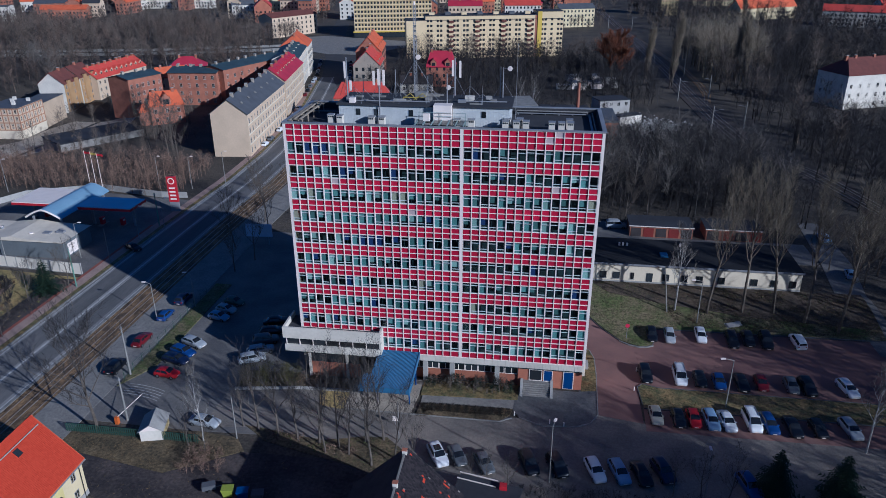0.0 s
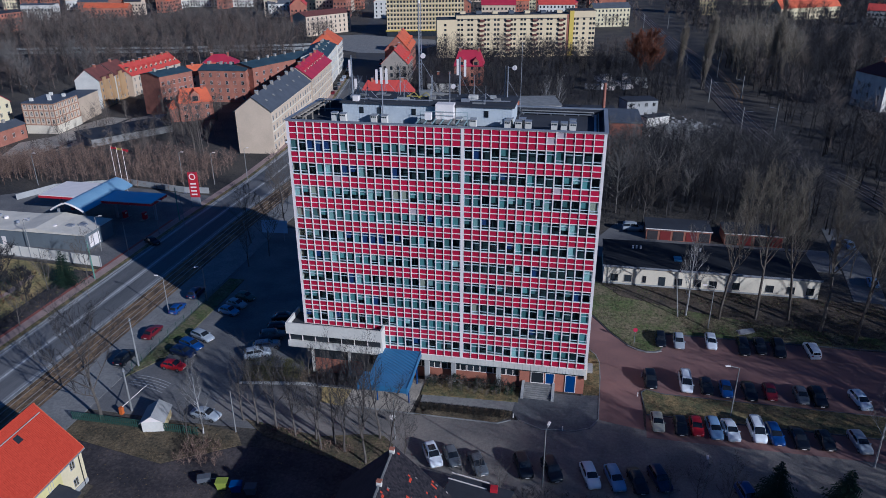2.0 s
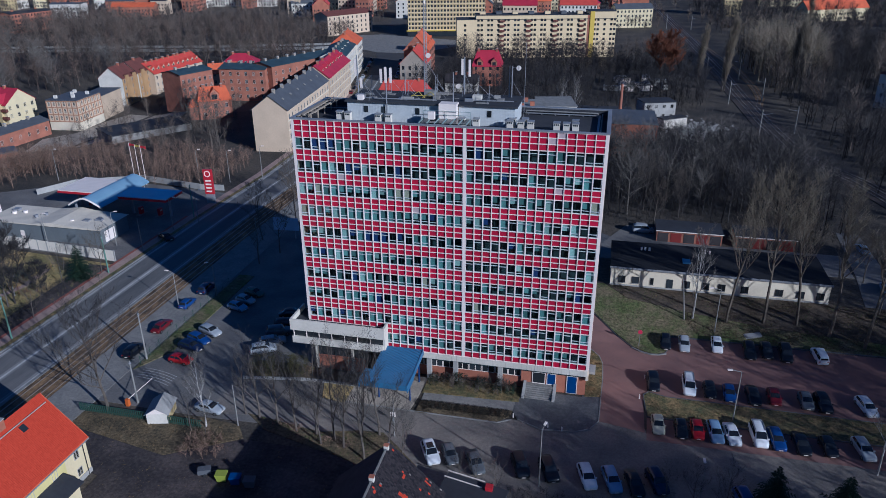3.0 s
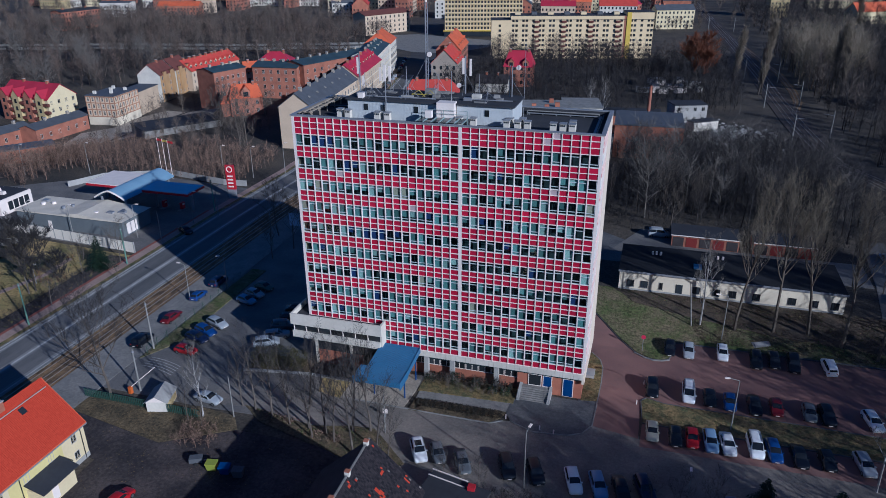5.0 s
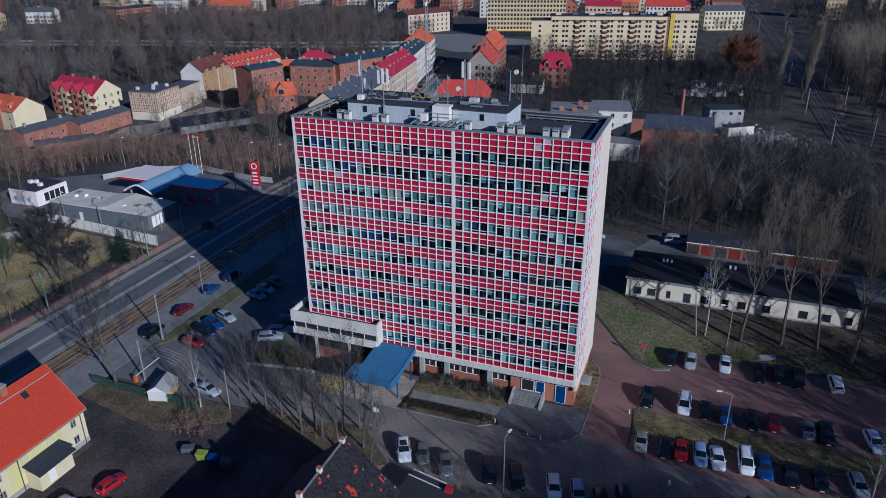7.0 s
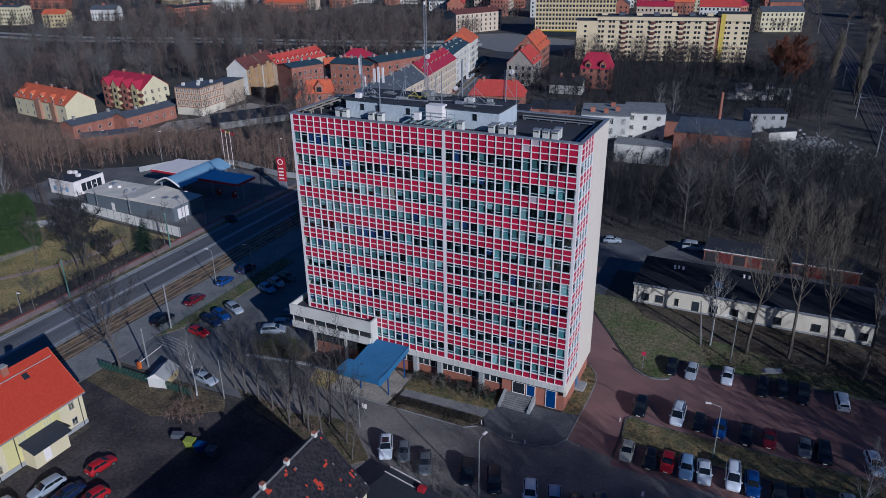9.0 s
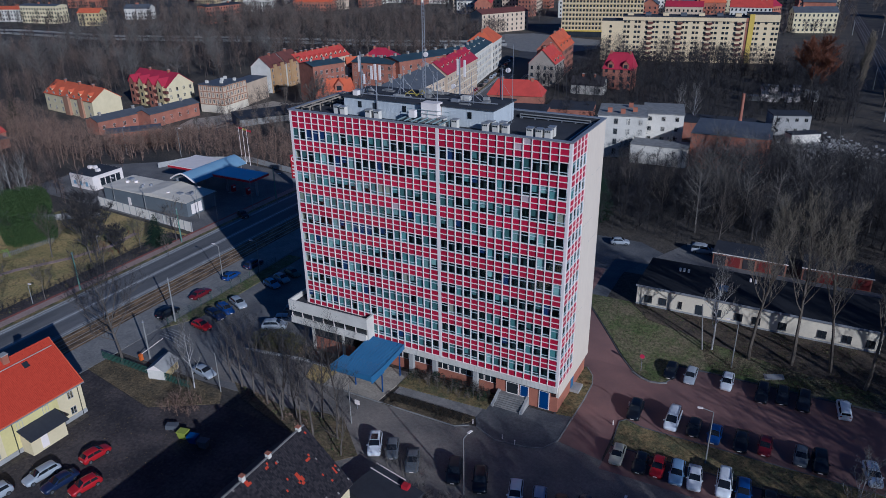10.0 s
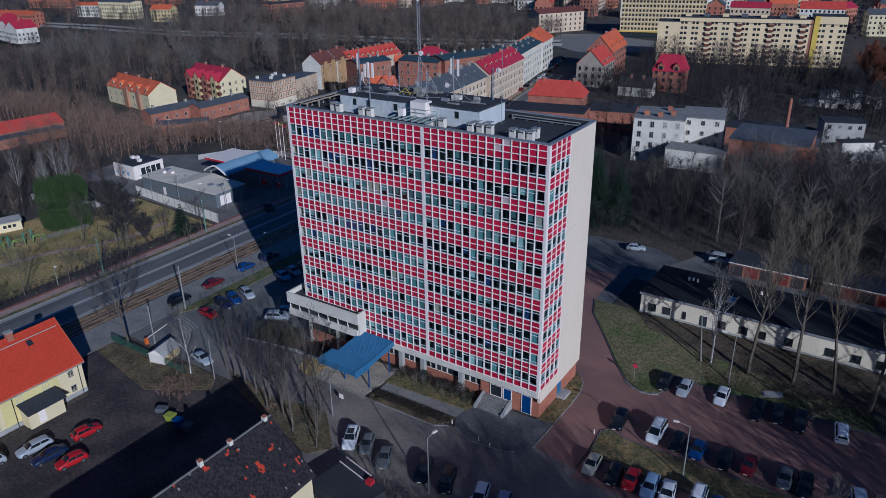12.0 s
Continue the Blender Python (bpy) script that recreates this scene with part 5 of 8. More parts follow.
def wood_blades(xy, h, twigs=90, w=0.06, spread=0.26, low=0.25):
    """Leafless trees of a wood as loose blades: trunks, limbs and twigs. xy: n x 2, h: n heights."""
    n = len(xy)
    base = np.c_[xy, gz(xy[:, 0], xy[:, 1]) - 0.1]
    out = []

    def blades(a, b, wd):
        d = b - a
        s = np.cross(d, NR.normal(size=d.shape))
        s /= np.linalg.norm(s, axis=1, keepdims=True) + 1e-9
        out.append(np.stack([a - s * wd, a + s * wd, b], axis=1))

    top = base + np.c_[NR.normal(0, 0.03, (n, 2)) * h[:, None], h * 0.92]
    for _ in range(2):
        blades(base, top, (h * 0.012)[:, None])
    for k in range(twigs):
        f = low + (1 - low) * NR.random(n) ** 0.8
        a = base + (top - base) * (f * 0.9)[:, None]
        ang = NR.random(n) * 2 * np.pi
        reach = h * spread * (1.15 - 0.8 * np.abs(f - 0.45)) * NR.uniform(0.4, 1.1, n)
        d = np.c_[np.cos(ang) * reach, np.sin(ang) * reach, reach * NR.uniform(0.35, 1.5, n)]
        first = k < twigs // 5
        if not first:
            a = a + d * NR.uniform(0.0, 0.7, n)[:, None]
            d = d * NR.uniform(0.3, 0.7, n)[:, None] + NR.normal(0, 0.05, (n, 3)) * h[:, None]
        blades(a, a + d, w * (1.6 if first else 1.0))
    return np.concatenate(out).reshape(-1, 3)


def scatter(x0, y0, x1, y1, gap, keep=None):
    nx, ny = max(int((x1 - x0) / gap), 1), max(int((y1 - y0) / gap), 1)
    gx, gy = np.meshgrid(np.arange(nx), np.arange(ny))
    p = np.c_[x0 + (gx.ravel() + NR.random(nx * ny)) * gap, y0 + (gy.ravel() + NR.random(nx * ny)) * gap]
    if keep is not None:
        p = p[[bool(keep(x, y)) for x, y in p]]
    return p


BLOCKED = [(-512, 262, -425, 286), (-264, 203, -188, 290), (-218, 186, -194, 232), (-200, 176, -178, 198), (-216, 270, -194, 345), (-182, 225, -150, 290), (-175, 228, -85, 350), (-235, 280, -165, 350), (-32, 236, 2, 262), (0, 228, 26, 248), (98, 266, 152, 330), (-138, 478, -70, 518), (-85, 398, 14, 440), (24, 238, 54, 292), (-100, 318, -72, 376), (-58, 322, -38, 346), (-205, 470, -150, 530)]


def road_x(y):
    for (xa, ya), (xb, yb) in zip(ROAD, ROAD[1:]):
        if ya <= y <= yb:
            return xa + (xb - xa) * (y - ya) / (yb - ya)
    return -83


def free(x, y):
    if any(a <= x <= c and b <= y <= d for a, b, c, d in BLOCKED):
        return False
    return not (-14 < x - road_x(y) < 16) and not (44 < x < 82 and y > 215 and -17 < x - (66.5 - (y - 230) * 0.045) < 12)


FARROAD = [(-900, 270), (-553, 347), (-507, 355), (-420, 358), (-374, 371), (-307, 392), (-236, 405), (-168, 429), (-148, 440)]


def open_road(x, y):
    """True away from the far road and the clearings beside it."""
    for (xa, ya), (xb, yb) in zip(FARROAD, FARROAD[1:]):
        if xa <= x <= xb:
            return not -16 < y - (ya + (yb - ya) * (x - xa) / (xb - xa)) < 9
    return True


def wood(name, label, area, gap, hmin, hmax, twigs, w, mat="woodtwig", spread=0.26, low=0.25, keep=free, clump=0.035):
    p = scatter(*area, gap, lambda x, y: keep(x, y) and open_road(x, y))
    lump = np.array([noise.noise(Vector((x * clump, y * clump, gap))) for x, y in p]) * 0.7 + 0.5
    h = hmin + (hmax - hmin) * np.clip(lump + NR.normal(0, 0.22, len(p)), 0, 1.15)
    # noise picks trees for the shade-coloured copy; the rest keep the lit brown
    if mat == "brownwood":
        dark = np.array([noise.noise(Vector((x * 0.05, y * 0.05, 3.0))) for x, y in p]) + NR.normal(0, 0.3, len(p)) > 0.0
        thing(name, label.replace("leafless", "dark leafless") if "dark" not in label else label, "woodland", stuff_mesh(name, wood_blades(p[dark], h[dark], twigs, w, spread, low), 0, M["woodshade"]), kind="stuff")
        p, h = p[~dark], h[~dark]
    me = stuff_mesh(name, wood_blades(p, h, twigs, w, spread, low), 0, M[mat])
    return thing(name, label, "woodland", me, kind="stuff")


# near-black trees carry painted shade; paler ones among them stand for lit crowns
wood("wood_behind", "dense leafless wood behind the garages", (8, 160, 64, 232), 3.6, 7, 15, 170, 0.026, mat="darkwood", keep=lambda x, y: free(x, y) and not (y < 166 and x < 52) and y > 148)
wood("wood_behind", "undergrowth at the edge of the wood, coloured dark for shade", (-22, 157.5, 60, 196), 2.3, 1.4, 4.2, 55, 0.022, mat="darkwood", spread=0.4, low=0.05, keep=lambda x, y: not (15 < x < 52 and y < 160) and not (-6 < x < 14 and y < 159))
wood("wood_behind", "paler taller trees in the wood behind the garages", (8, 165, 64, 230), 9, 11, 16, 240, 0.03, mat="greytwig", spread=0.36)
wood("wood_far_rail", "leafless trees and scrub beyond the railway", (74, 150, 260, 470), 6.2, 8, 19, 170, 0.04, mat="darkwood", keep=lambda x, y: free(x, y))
wood("wood_behind", "leafless wood behind the tower yard, coloured dark for shade", (-34, 157, 10, 203), 3.8, 5, 12, 170, 0.026, mat="darkwood", keep=lambda x, y: (x + 16) ** 2 + (y - 169) ** 2 > 30 and not (-6 < x < 14 and y < 160))
wood("wood_far_rail", "low scrub beside the railway, coloured dark for shade", (50, 205, 110, 330), 3.4, 1.5, 4, 60, 0.022, mat="darkwood", spread=0.4, low=0.05, keep=lambda x, y: abs(x - (66.5 - (y - 230) * 0.045)) > 10 and free(x + 30 * (x > 66), y))
wood("wood_far_rail", "paler tall trees beyond the railway", (76, 200, 240, 460), 19, 15, 22, 260, 0.045, mat="woodtwig", keep=lambda x, y: free(x, y))
wood("wood_far_rail", "tall pale leafless trees beside the branch track", (74, 346, 108, 425), 6.0, 19, 28, 280, 0.036, mat="poptwig", spread=0.24, keep=lambda x, y: x < 98 or y > 380)
wood("wood_lane", "leafless wood beside the eastern lane", (66, 112, 130, 150), 5.2, 10, 22, 230, 0.032)
wood("wood_left", "leafless roadside scrub behind the filling station", (-190, 170, -96, 200), 2.4, 3.5, 8, 110, 0.02, mat="scrub", spread=0.3, low=0.06)
wood("wood_left", "leafless scrub beside the station wall", (-260, 120, -148, 182), 3.4, 5, 12, 130, 0.024, mat="scrub", spread=0.3, low=0.08, keep=lambda x, y: free(x, y) and y > 146 + (x + 150) * 0.3 and not (-160 < x < -140 and y < 152) and not (-232 < x < -203 and 118 < y < 160))
wood("wood_left", "leafless garden trees below the tenements", (-165, 198, -108, 240), 5.6, 4, 9, 140, 0.03, keep=lambda x, y: not (-110 < x < -86) and (x < -116 or y < 206))
wood("wood_left", "leafless yard trees among the brick tenements", (-190, 196, -120, 300), 9, 7, 12, 140, 0.035, keep=lambda x, y: -186 < x < -168 or (x > -136 and y < 268 and x < road_x(y) - 34))
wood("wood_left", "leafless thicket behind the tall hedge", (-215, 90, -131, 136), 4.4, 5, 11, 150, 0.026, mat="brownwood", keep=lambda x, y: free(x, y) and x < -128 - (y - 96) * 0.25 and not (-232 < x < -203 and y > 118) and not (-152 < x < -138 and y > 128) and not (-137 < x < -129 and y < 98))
wood("wood_park", "leafless park woodland behind the tenements in shade-dark and lit-brown copies", (-430, 330, -150, 520), 7.2, 9, 16, 150, 0.042, mat="brownwood")
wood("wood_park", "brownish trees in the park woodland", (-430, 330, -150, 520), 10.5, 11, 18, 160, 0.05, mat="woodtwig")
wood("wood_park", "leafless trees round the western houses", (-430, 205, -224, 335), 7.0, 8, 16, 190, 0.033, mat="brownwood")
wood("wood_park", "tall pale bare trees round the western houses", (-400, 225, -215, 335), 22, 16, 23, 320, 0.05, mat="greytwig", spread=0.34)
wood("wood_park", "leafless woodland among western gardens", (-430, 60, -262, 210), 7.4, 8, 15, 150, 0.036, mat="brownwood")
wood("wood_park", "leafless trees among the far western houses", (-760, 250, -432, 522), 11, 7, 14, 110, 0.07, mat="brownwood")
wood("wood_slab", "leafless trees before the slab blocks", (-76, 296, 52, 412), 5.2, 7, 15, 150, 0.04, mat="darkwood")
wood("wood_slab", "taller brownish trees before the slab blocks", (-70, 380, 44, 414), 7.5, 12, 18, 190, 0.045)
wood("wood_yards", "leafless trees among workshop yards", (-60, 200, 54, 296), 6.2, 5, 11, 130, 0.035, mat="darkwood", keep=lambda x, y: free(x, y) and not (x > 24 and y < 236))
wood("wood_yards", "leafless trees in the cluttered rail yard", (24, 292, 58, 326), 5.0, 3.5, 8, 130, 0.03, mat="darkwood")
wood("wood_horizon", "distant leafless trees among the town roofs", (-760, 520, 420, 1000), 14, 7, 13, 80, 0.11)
wood("wood_horizon", "distant woodland coloured dark for shade", (74, 430, 420, 800), 9.5, 9, 19, 80, 0.09, mat="darkwood")
wood("wood_near", "tall dense leafless trees beyond the car park", (46, 34, 68, 64), 4.4, 23, 31, 400, 0.042, mat="woodtwig", keep=lambda x, y: x > 47 or y < 58)
wood("wood_east", "leafless trees beside the car park", (56, 20, 120, 104), 7.4, 19, 28, 260, 0.042, keep=lambda x, y: x > 59 + max(y - 62, 0) * 0.25)
wood("wood_east", "tall leafless trees beyond the lawn", (64, 82, 104, 108), 6.2, 19, 27, 240, 0.042)
POP = tree_thing("poplar_tree", "tall narrow leafless poplar", 95, M["bark"], M["poptwig"], "poplars", height=30, spread=6.5, clear=0.06, limbs=44, upright=2.6, twigs=12, width=0.032)
plant([POP], [(45.3, 347, 0.9), (55.3, 336, 1.1), (46.6, 349, 0.8), (56.6, 338, 1.0), (89, 343, 1.05), (86, 347, 0.95), (138, 560, 1.1)], tr)
RUST = tree_thing("rust_tree", "broad tree with rust-brown winter leaves", 97, M["bark"], M["rusttwig"], "rust tree", height=17, spread=9, clear=0.2, limbs=14, upright=0.7, twigs=30, width=0.07)
plant([RUST], [(29.3, 333, 1.25)], tr)


# conifers: whorls of drooping needle sprays round a trunk
def conifer(name, label, seed, height, base, mat, x, y, group="conifers"):
    r = random.Random(seed)
    t = thing(name, label, "tree", group=group, loc=(x, y, 0.05 + float(gz(x, y))))
    part("trunk", Geo().tube((0, 0, -0.1), (0, 0, height * 0.95), height * 0.018, 0.02, n=6), M["bark"], t)
    g = Geo()
    n = int(height * 5)
    for k in range(n):
        f = k / n
        z = height * (0.06 + 0.92 * f)
        rad = base * (1 - f) ** 0.85 * r.uniform(0.55, 1.15) + 0.15
        for j in range(9):
            a = j * 0.7 + k * 1.9 + r.uniform(-0.3, 0.3)
            rad *= r.uniform(0.85, 1.17)
            tip = Vector((math.cos(a) * rad, math.sin(a) * rad, z - rad * r.uniform(0.15, 0.4)))
            root = Vector((0, 0, z))
            side = Vector((-math.sin(a), math.cos(a), 0))
            for q in range(5):
                m = root.lerp(tip, 0.25 + 0.17 * q)
                s = 0.3 * rad * (1 - 0.12 * q) + 0.06
                for w_ in (-1, 1):
                    g.add([m + side * 0.03 * w_, m + (tip - root) * 0.12 + Vector((0, 0, 0.04)), m + side * s * w_ + (tip - root) * 0.16 - Vector((0, 0, 0.12 * s))], [(0, 1, 2)])
    part("crown", g, mat, t)
    return t


for i, (x, y, h, b) in enumerate(((-94.8, 113.9, 7.5, 2.4), (31.0, 75.0, 7.2, 2.6), (38.8, 75.2, 7.0, 2.5), (-237.4, 174, 13, 3.4), (-13.0, 166, 18, 4.4), (-18.0, 173.9, 17, 4.2), (-16, 162.5, 15, 3.8), (-8.5, 168, 14, 3.6), (-120.5, 113, 5.0, 1.7), (-140, 92, 8, 2.5))):
    conifer("conifer", "dark green conifer with drooping sprays", 300 + i, h, b, M["needle"], x, y)


def leaf_mass(name, label, category, boxes, n, size, mat, r, kind="stuff"):
    """Many small leaves over the outer parts of some rounded forms (centre, half sizes)."""
    tris = []
    for c, s in boxes:
        d = NR.normal(size=(n, 3))
        d /= np.linalg.norm(d, axis=1, keepdims=True)
        p = np.abs(d) ** 0.6 * np.sign(d) * np.array(s) * NR.uniform(0.72, 1.06, (n, 1)) + np.array(c)
        p = p[p[:, 2] > 0.02]
        u, v = NR.normal(size=p.shape) * size, NR.normal(size=p.shape) * size
        tris.append(np.stack([p, p + u, p + v], axis=1))
    return thing(name, label, category, stuff_mesh(name, np.concatenate(tris).reshape(-1, 3), 0, mat), kind=kind)


leaf_mass("tall_hedge", "tall dense green thuja hedge", "hedge", [((-125.5 + i * 1.6, 97.5 + i * 2.1, 6.0), (2.8, 2.7, 6.8)) for i in range(1, 4)], 24000, 0.13, M["thuja"], tr)
dense_tree = tree_thing("dense_tree", "dense dark purple-brown leafless park tree", 71, M["darkbark"], M["darkwood"], "bare trees", height=13, spread=5.6, clear=0.16, limbs=22, upright=0.7, twigs=22, width=0.035)
plant([dense_tree], [(-99.6, 101.4, 1.12), (-96.6, 105.0, 0.55)], tr)
leaf_mass("low_hedge", "low clipped brown hedge", "hedge", [((-14.6 + i * 1.25, 86.7 + 0.02 * i, 0.5), (0.85, 0.6, 0.5)) for i in range(10)], 1100, 0.06, M["darkleaf"], tr)
leaf_mass("shrub_bed", "low evergreen shrubs in the planted bed", "shrubs", [((-15.2, 92.6, 0.6), (0.8, 0.7, 0.8)), ((-11.4, 93.4, 0.9), (0.6, 0.5, 1.1)), ((-8.0, 93.4, 0.7), (0.7, 0.5, 0.8)), ((-5.2, 92.6, 0.4), (0.8, 0.6, 0.6)), ((-3.2, 92.6, 0.5), (0.7, 0.7, 0.7))], 800, 0.07, M["needle"], tr)
leaf_mass("wall_shrub", "dark evergreen shrubs along the brick base", "shrubs", [((-14.4 + i * 1.9, 93.5 - 0.3 * (i % 2), 0.7), (0.75, 0.5, 0.75 + 0.25 * (i % 3))) for i in range(7)], 700, 0.08, M["darkleaf"], tr)
leaf_mass("thicket_shrub", "tangled mossy shrubs under young trees", "shrubs", [((-34, 91, 0.6), (2.0, 1.2, 1.1)), ((-30.5, 91.2, 0.6), (2.0, 1.2, 1.0)), ((-33, 77.6, 0.3), (2.5, 0.8, 0.5)), ((-25, 75.6, 0.3), (2.5, 0.8, 0.5))], 700, 0.08, M["scrub"], tr)
OLIVE = island_material("olive_bush_leaves", (0.05, 0.048, 0.02), (0.13, 0.115, 0.045))
leaf_mass("olive_bush", "spreading olive-green bush beside the car park", "bush", [((-42.6, 90.2, 1.3), (2.3, 1.7, 1.3)), ((-39.6, 90.8, 1.6), (2.4, 1.6, 1.5)), ((-37.2, 91.3, 1.3), (1.6, 1.3, 1.2))], 2200, 0.09, OLIVE, tr)
wood("bed_shrub", "bare brown shrubs in the planted bed below the facade", (-16, 91.2, -2.2, 94.2), 1.0, 0.8, 2.3, 70, 0.014, mat="woodtwig", spread=0.45, low=0.05, keep=lambda x, y: True, clump=0.3)
wood("fence_shrub", "ragged bare shrubs along the lane's near edge", (-6, 69.6, 25, 72.4), 0.8, 0.8, 2.0, 60, 0.013, mat="darkwood", spread=0.42, low=0.05, keep=lambda x, y: True, clump=0.2)
wood("park_shrub", "brown leafless hedge along the footway", (-97, 62, -93.2, 119), 0.8, 0.7, 1.8, 45, 0.014, mat="darkwood", spread=0.4, low=0.05, keep=lambda x, y: True, clump=0.2)
wood("park_shrub", "low bare shrubs round the park lawn", (-106, 104, -97, 118), 1.6, 0.8, 1.8, 60, 0.016, mat="rusttwig", spread=0.4, low=0.05, keep=lambda x, y: (x + 101) ** 2 + (y - 112) ** 2 > 16, clump=0.2)
wood("yard_shrub", "reddish leafless shrubs on the bank", (-45, 68.5, -39, 73.5), 0.9, 0.9, 2.4, 70, 0.015, mat="scrub", spread=0.4, low=0.05, keep=lambda x, y: True, clump=0.2)


def litter(name, label, poly, per, size, mat, z=0.12, lift=0.18):
    """Tufts of grass and fallen leaves strewn over a patch of ground."""
    xs, ys = [p[0] for p in poly], [p[1] for p in poly]
    n = int((max(xs) - min(xs)) * (max(ys) - min(ys)) * per)
    p = np.c_[NR.uniform(min(xs), max(xs), n), NR.uniform(min(ys), max(ys), n)]
    inside = np.zeros(n, bool)
    for (xa, ya), (xb, yb) in zip(poly, poly[1:] + poly[:1]):
        if ya != yb:
            cross = ((ya > p[:, 1]) != (yb > p[:, 1])) & (p[:, 0] < (xb - xa) * (p[:, 1] - ya) / (yb - ya) + xa)
            inside ^= cross
    clump = np.array([noise.noise(Vector((x * 0.35, y * 0.35, 7.0))) for x, y in p])
    p = p[inside & (clump > NR.uniform(-0.5, 0.35, n))]
    a = np.c_[p, gz(p[:, 0], p[:, 1]) + z]
    u = NR.normal(size=a.shape) * size
    v = NR.normal(size=a.shape) * size
    u[:, 2], v[:, 2] = np.abs(u[:, 2]) * 0.3, np.abs(v[:, 2]) * 0.3 + NR.random(len(p)) * lift
    thing(name, label, "grass", stuff_mesh(name, np.stack([a, a + u, a + v], axis=1).reshape(-1, 3), 0, mat), kind="stuff")


TUFT = island_material("grass_tufts", (0.05, 0.075, 0.022), (0.13, 0.12, 0.05))
STRAW = island_material("straw_and_leaves", (0.1, 0.074, 0.04), (0.23, 0.165, 0.08))
LEAF = island_material("brown_leaf_litter", (0.05, 0.036, 0.026), (0.12, 0.085, 0.055))
EAST = [(20.6, 110.0), (21.5, 114.9), (60, 115.4), (60, 127.8), (3.0, 127.8), (4.4, 124), (10, 117.3), (15.6, 110.6), (18.2, 109.2)]
ISLAND = [(17.3, 91.4), (60, 91.6), (60, 96.4), (20, 96.4), (17.0, 96.8)]
BANKP = [(-64.5, 71.5), (-47, 68.5), (-38, 74), (-46, 77.0), (-64.5, 74.5)]
litter("grass_tuft", "tufts of short green grass on the lawn", EAST, 9, 0.13, TUFT)
litter("fallen_leaf", "fallen straw-coloured leaves on the lawn", EAST, 4, 0.11, STRAW, lift=0.05)
litter("fallen_leaf", "brown leaves under the tall trees", [(26, 115.4), (60, 115.4), (60, 127.6), (19, 127.6)], 60, 0.14, LEAF, lift=0.04)
litter("fallen_leaf", "fallen leaves strewn over the grass island", ISLAND, 10, 0.11, STRAW, lift=0.05)
litter("grass_tuft", "tufts of grass on the parking island", ISLAND, 6, 0.13, TUFT)
litter("dry_grass", "dry straw grass on the bank", BANKP, 22, 0.08, STRAW, z=0.05)
litter("fallen_leaf", "fallen leaves on the planted bed", [(-16.2, 90.1), (-1.7, 90.7), (-1.7, 94.2), (-16.2, 94.2)], 16, 0.1, STRAW, z=0.17, lift=0.05)
litter("dry_grass", "dry brown grass on the hedge strip", [(-16, 85.2), (-4, 85.4), (-2.6, 87), (-2.4, 88.2), (-16, 87.9)], 14, 0.12, LEAF)
litter("grass_tuft", "rough mossy grass under young trees", [(-44.8, 87.9), (-35, 89.5), (-27.2, 89.7), (-27.2, 92.8), (-44.8, 92.8)], 3, 0.12, TUFT)
litter("fallen_leaf", "fallen leaves under young trees", [(-44.8, 87.9), (-35, 89.5), (-27.2, 89.7), (-27.2, 92.8), (-44.8, 92.8)], 6, 0.12, STRAW, lift=0.05)
VERGE = [(-36, 76.6), (-25, 73.8), (-15.4, 71), (-13, 73.6), (-16.6, 76.8), (-19.2, 79.2), (-22.5, 79), (-28, 77.4), (-37.5, 79)]
litter("grass_tuft", "rough grass on the brown verge", VERGE, 12, 0.12, TUFT, z=0.09)
litter("fallen_leaf", "fallen leaves on the brown verge", VERGE, 12, 0.1, STRAW, z=0.09, lift=0.04)
litter("grass_tuft", "green grass on the car park verge", [(-63.5, 87), (-60.5, 92), (-60.3, 122), (-63.3, 122)], 9, 0.13, TUFT)
litter("dry_grass", "dry straw grass in the park", [(-135, 42), (-93.4, 42), (-93.4, 120), (-127, 123)], 2.2, 0.2, STRAW, z=0.04)
litter("grass_tuft", "patchy green grass in the park", [(-135, 42), (-93.4, 42), (-93.4, 120), (-127, 123)], 1.6, 0.22, TUFT, z=0.04)
litter("fallen_leaf", "litter and stones on the soil yard", [(-52, 40), (-14, 40), (-20, 73), (-38, 73.5), (-47, 68.3), (-62, 70.5), (-62, 66), (-52, 63)], 3, 0.1, STRAW, z=0.03, lift=0.03)
litter("fallen_leaf", "leaves on the verge beside the tower", [(8, 94.4), (10.3, 94.8), (10.4, 103), (9, 108.8), (8, 108.8)], 14, 0.1, STRAW, z=0.13, lift=0.05)


# ---- cars ----
M.update(
    paint=material("car_paint", (0.9, 0.9, 0.9), (0.8, 0.8, 0.8), rough=0.3, big=1, fine=4, bump=0, spec=0.5, colour=True),
    carglass=material("car_glass", (0.012, 0.014, 0.017), (0.02, 0.022, 0.025), rough=0.08, bump=0, spec=0.6),
    tyre=material("tyre_rubber", (0.02, 0.02, 0.02), (0.03, 0.03, 0.03), bump=0),
    alloy=material("alloy_rim", (0.35, 0.35, 0.36), (0.25, 0.25, 0.26), rough=0.35, metal=0.8, bump=0),
    headlamp=material("clear_lamp", (0.6, 0.62, 0.65), (0.5, 0.52, 0.55), rough=0.1, bump=0, spec=0.6),
    taillamp=material("red_lamp", (0.3, 0.01, 0.01), (0.24, 0.01, 0.01), rough=0.2, bump=0),
)
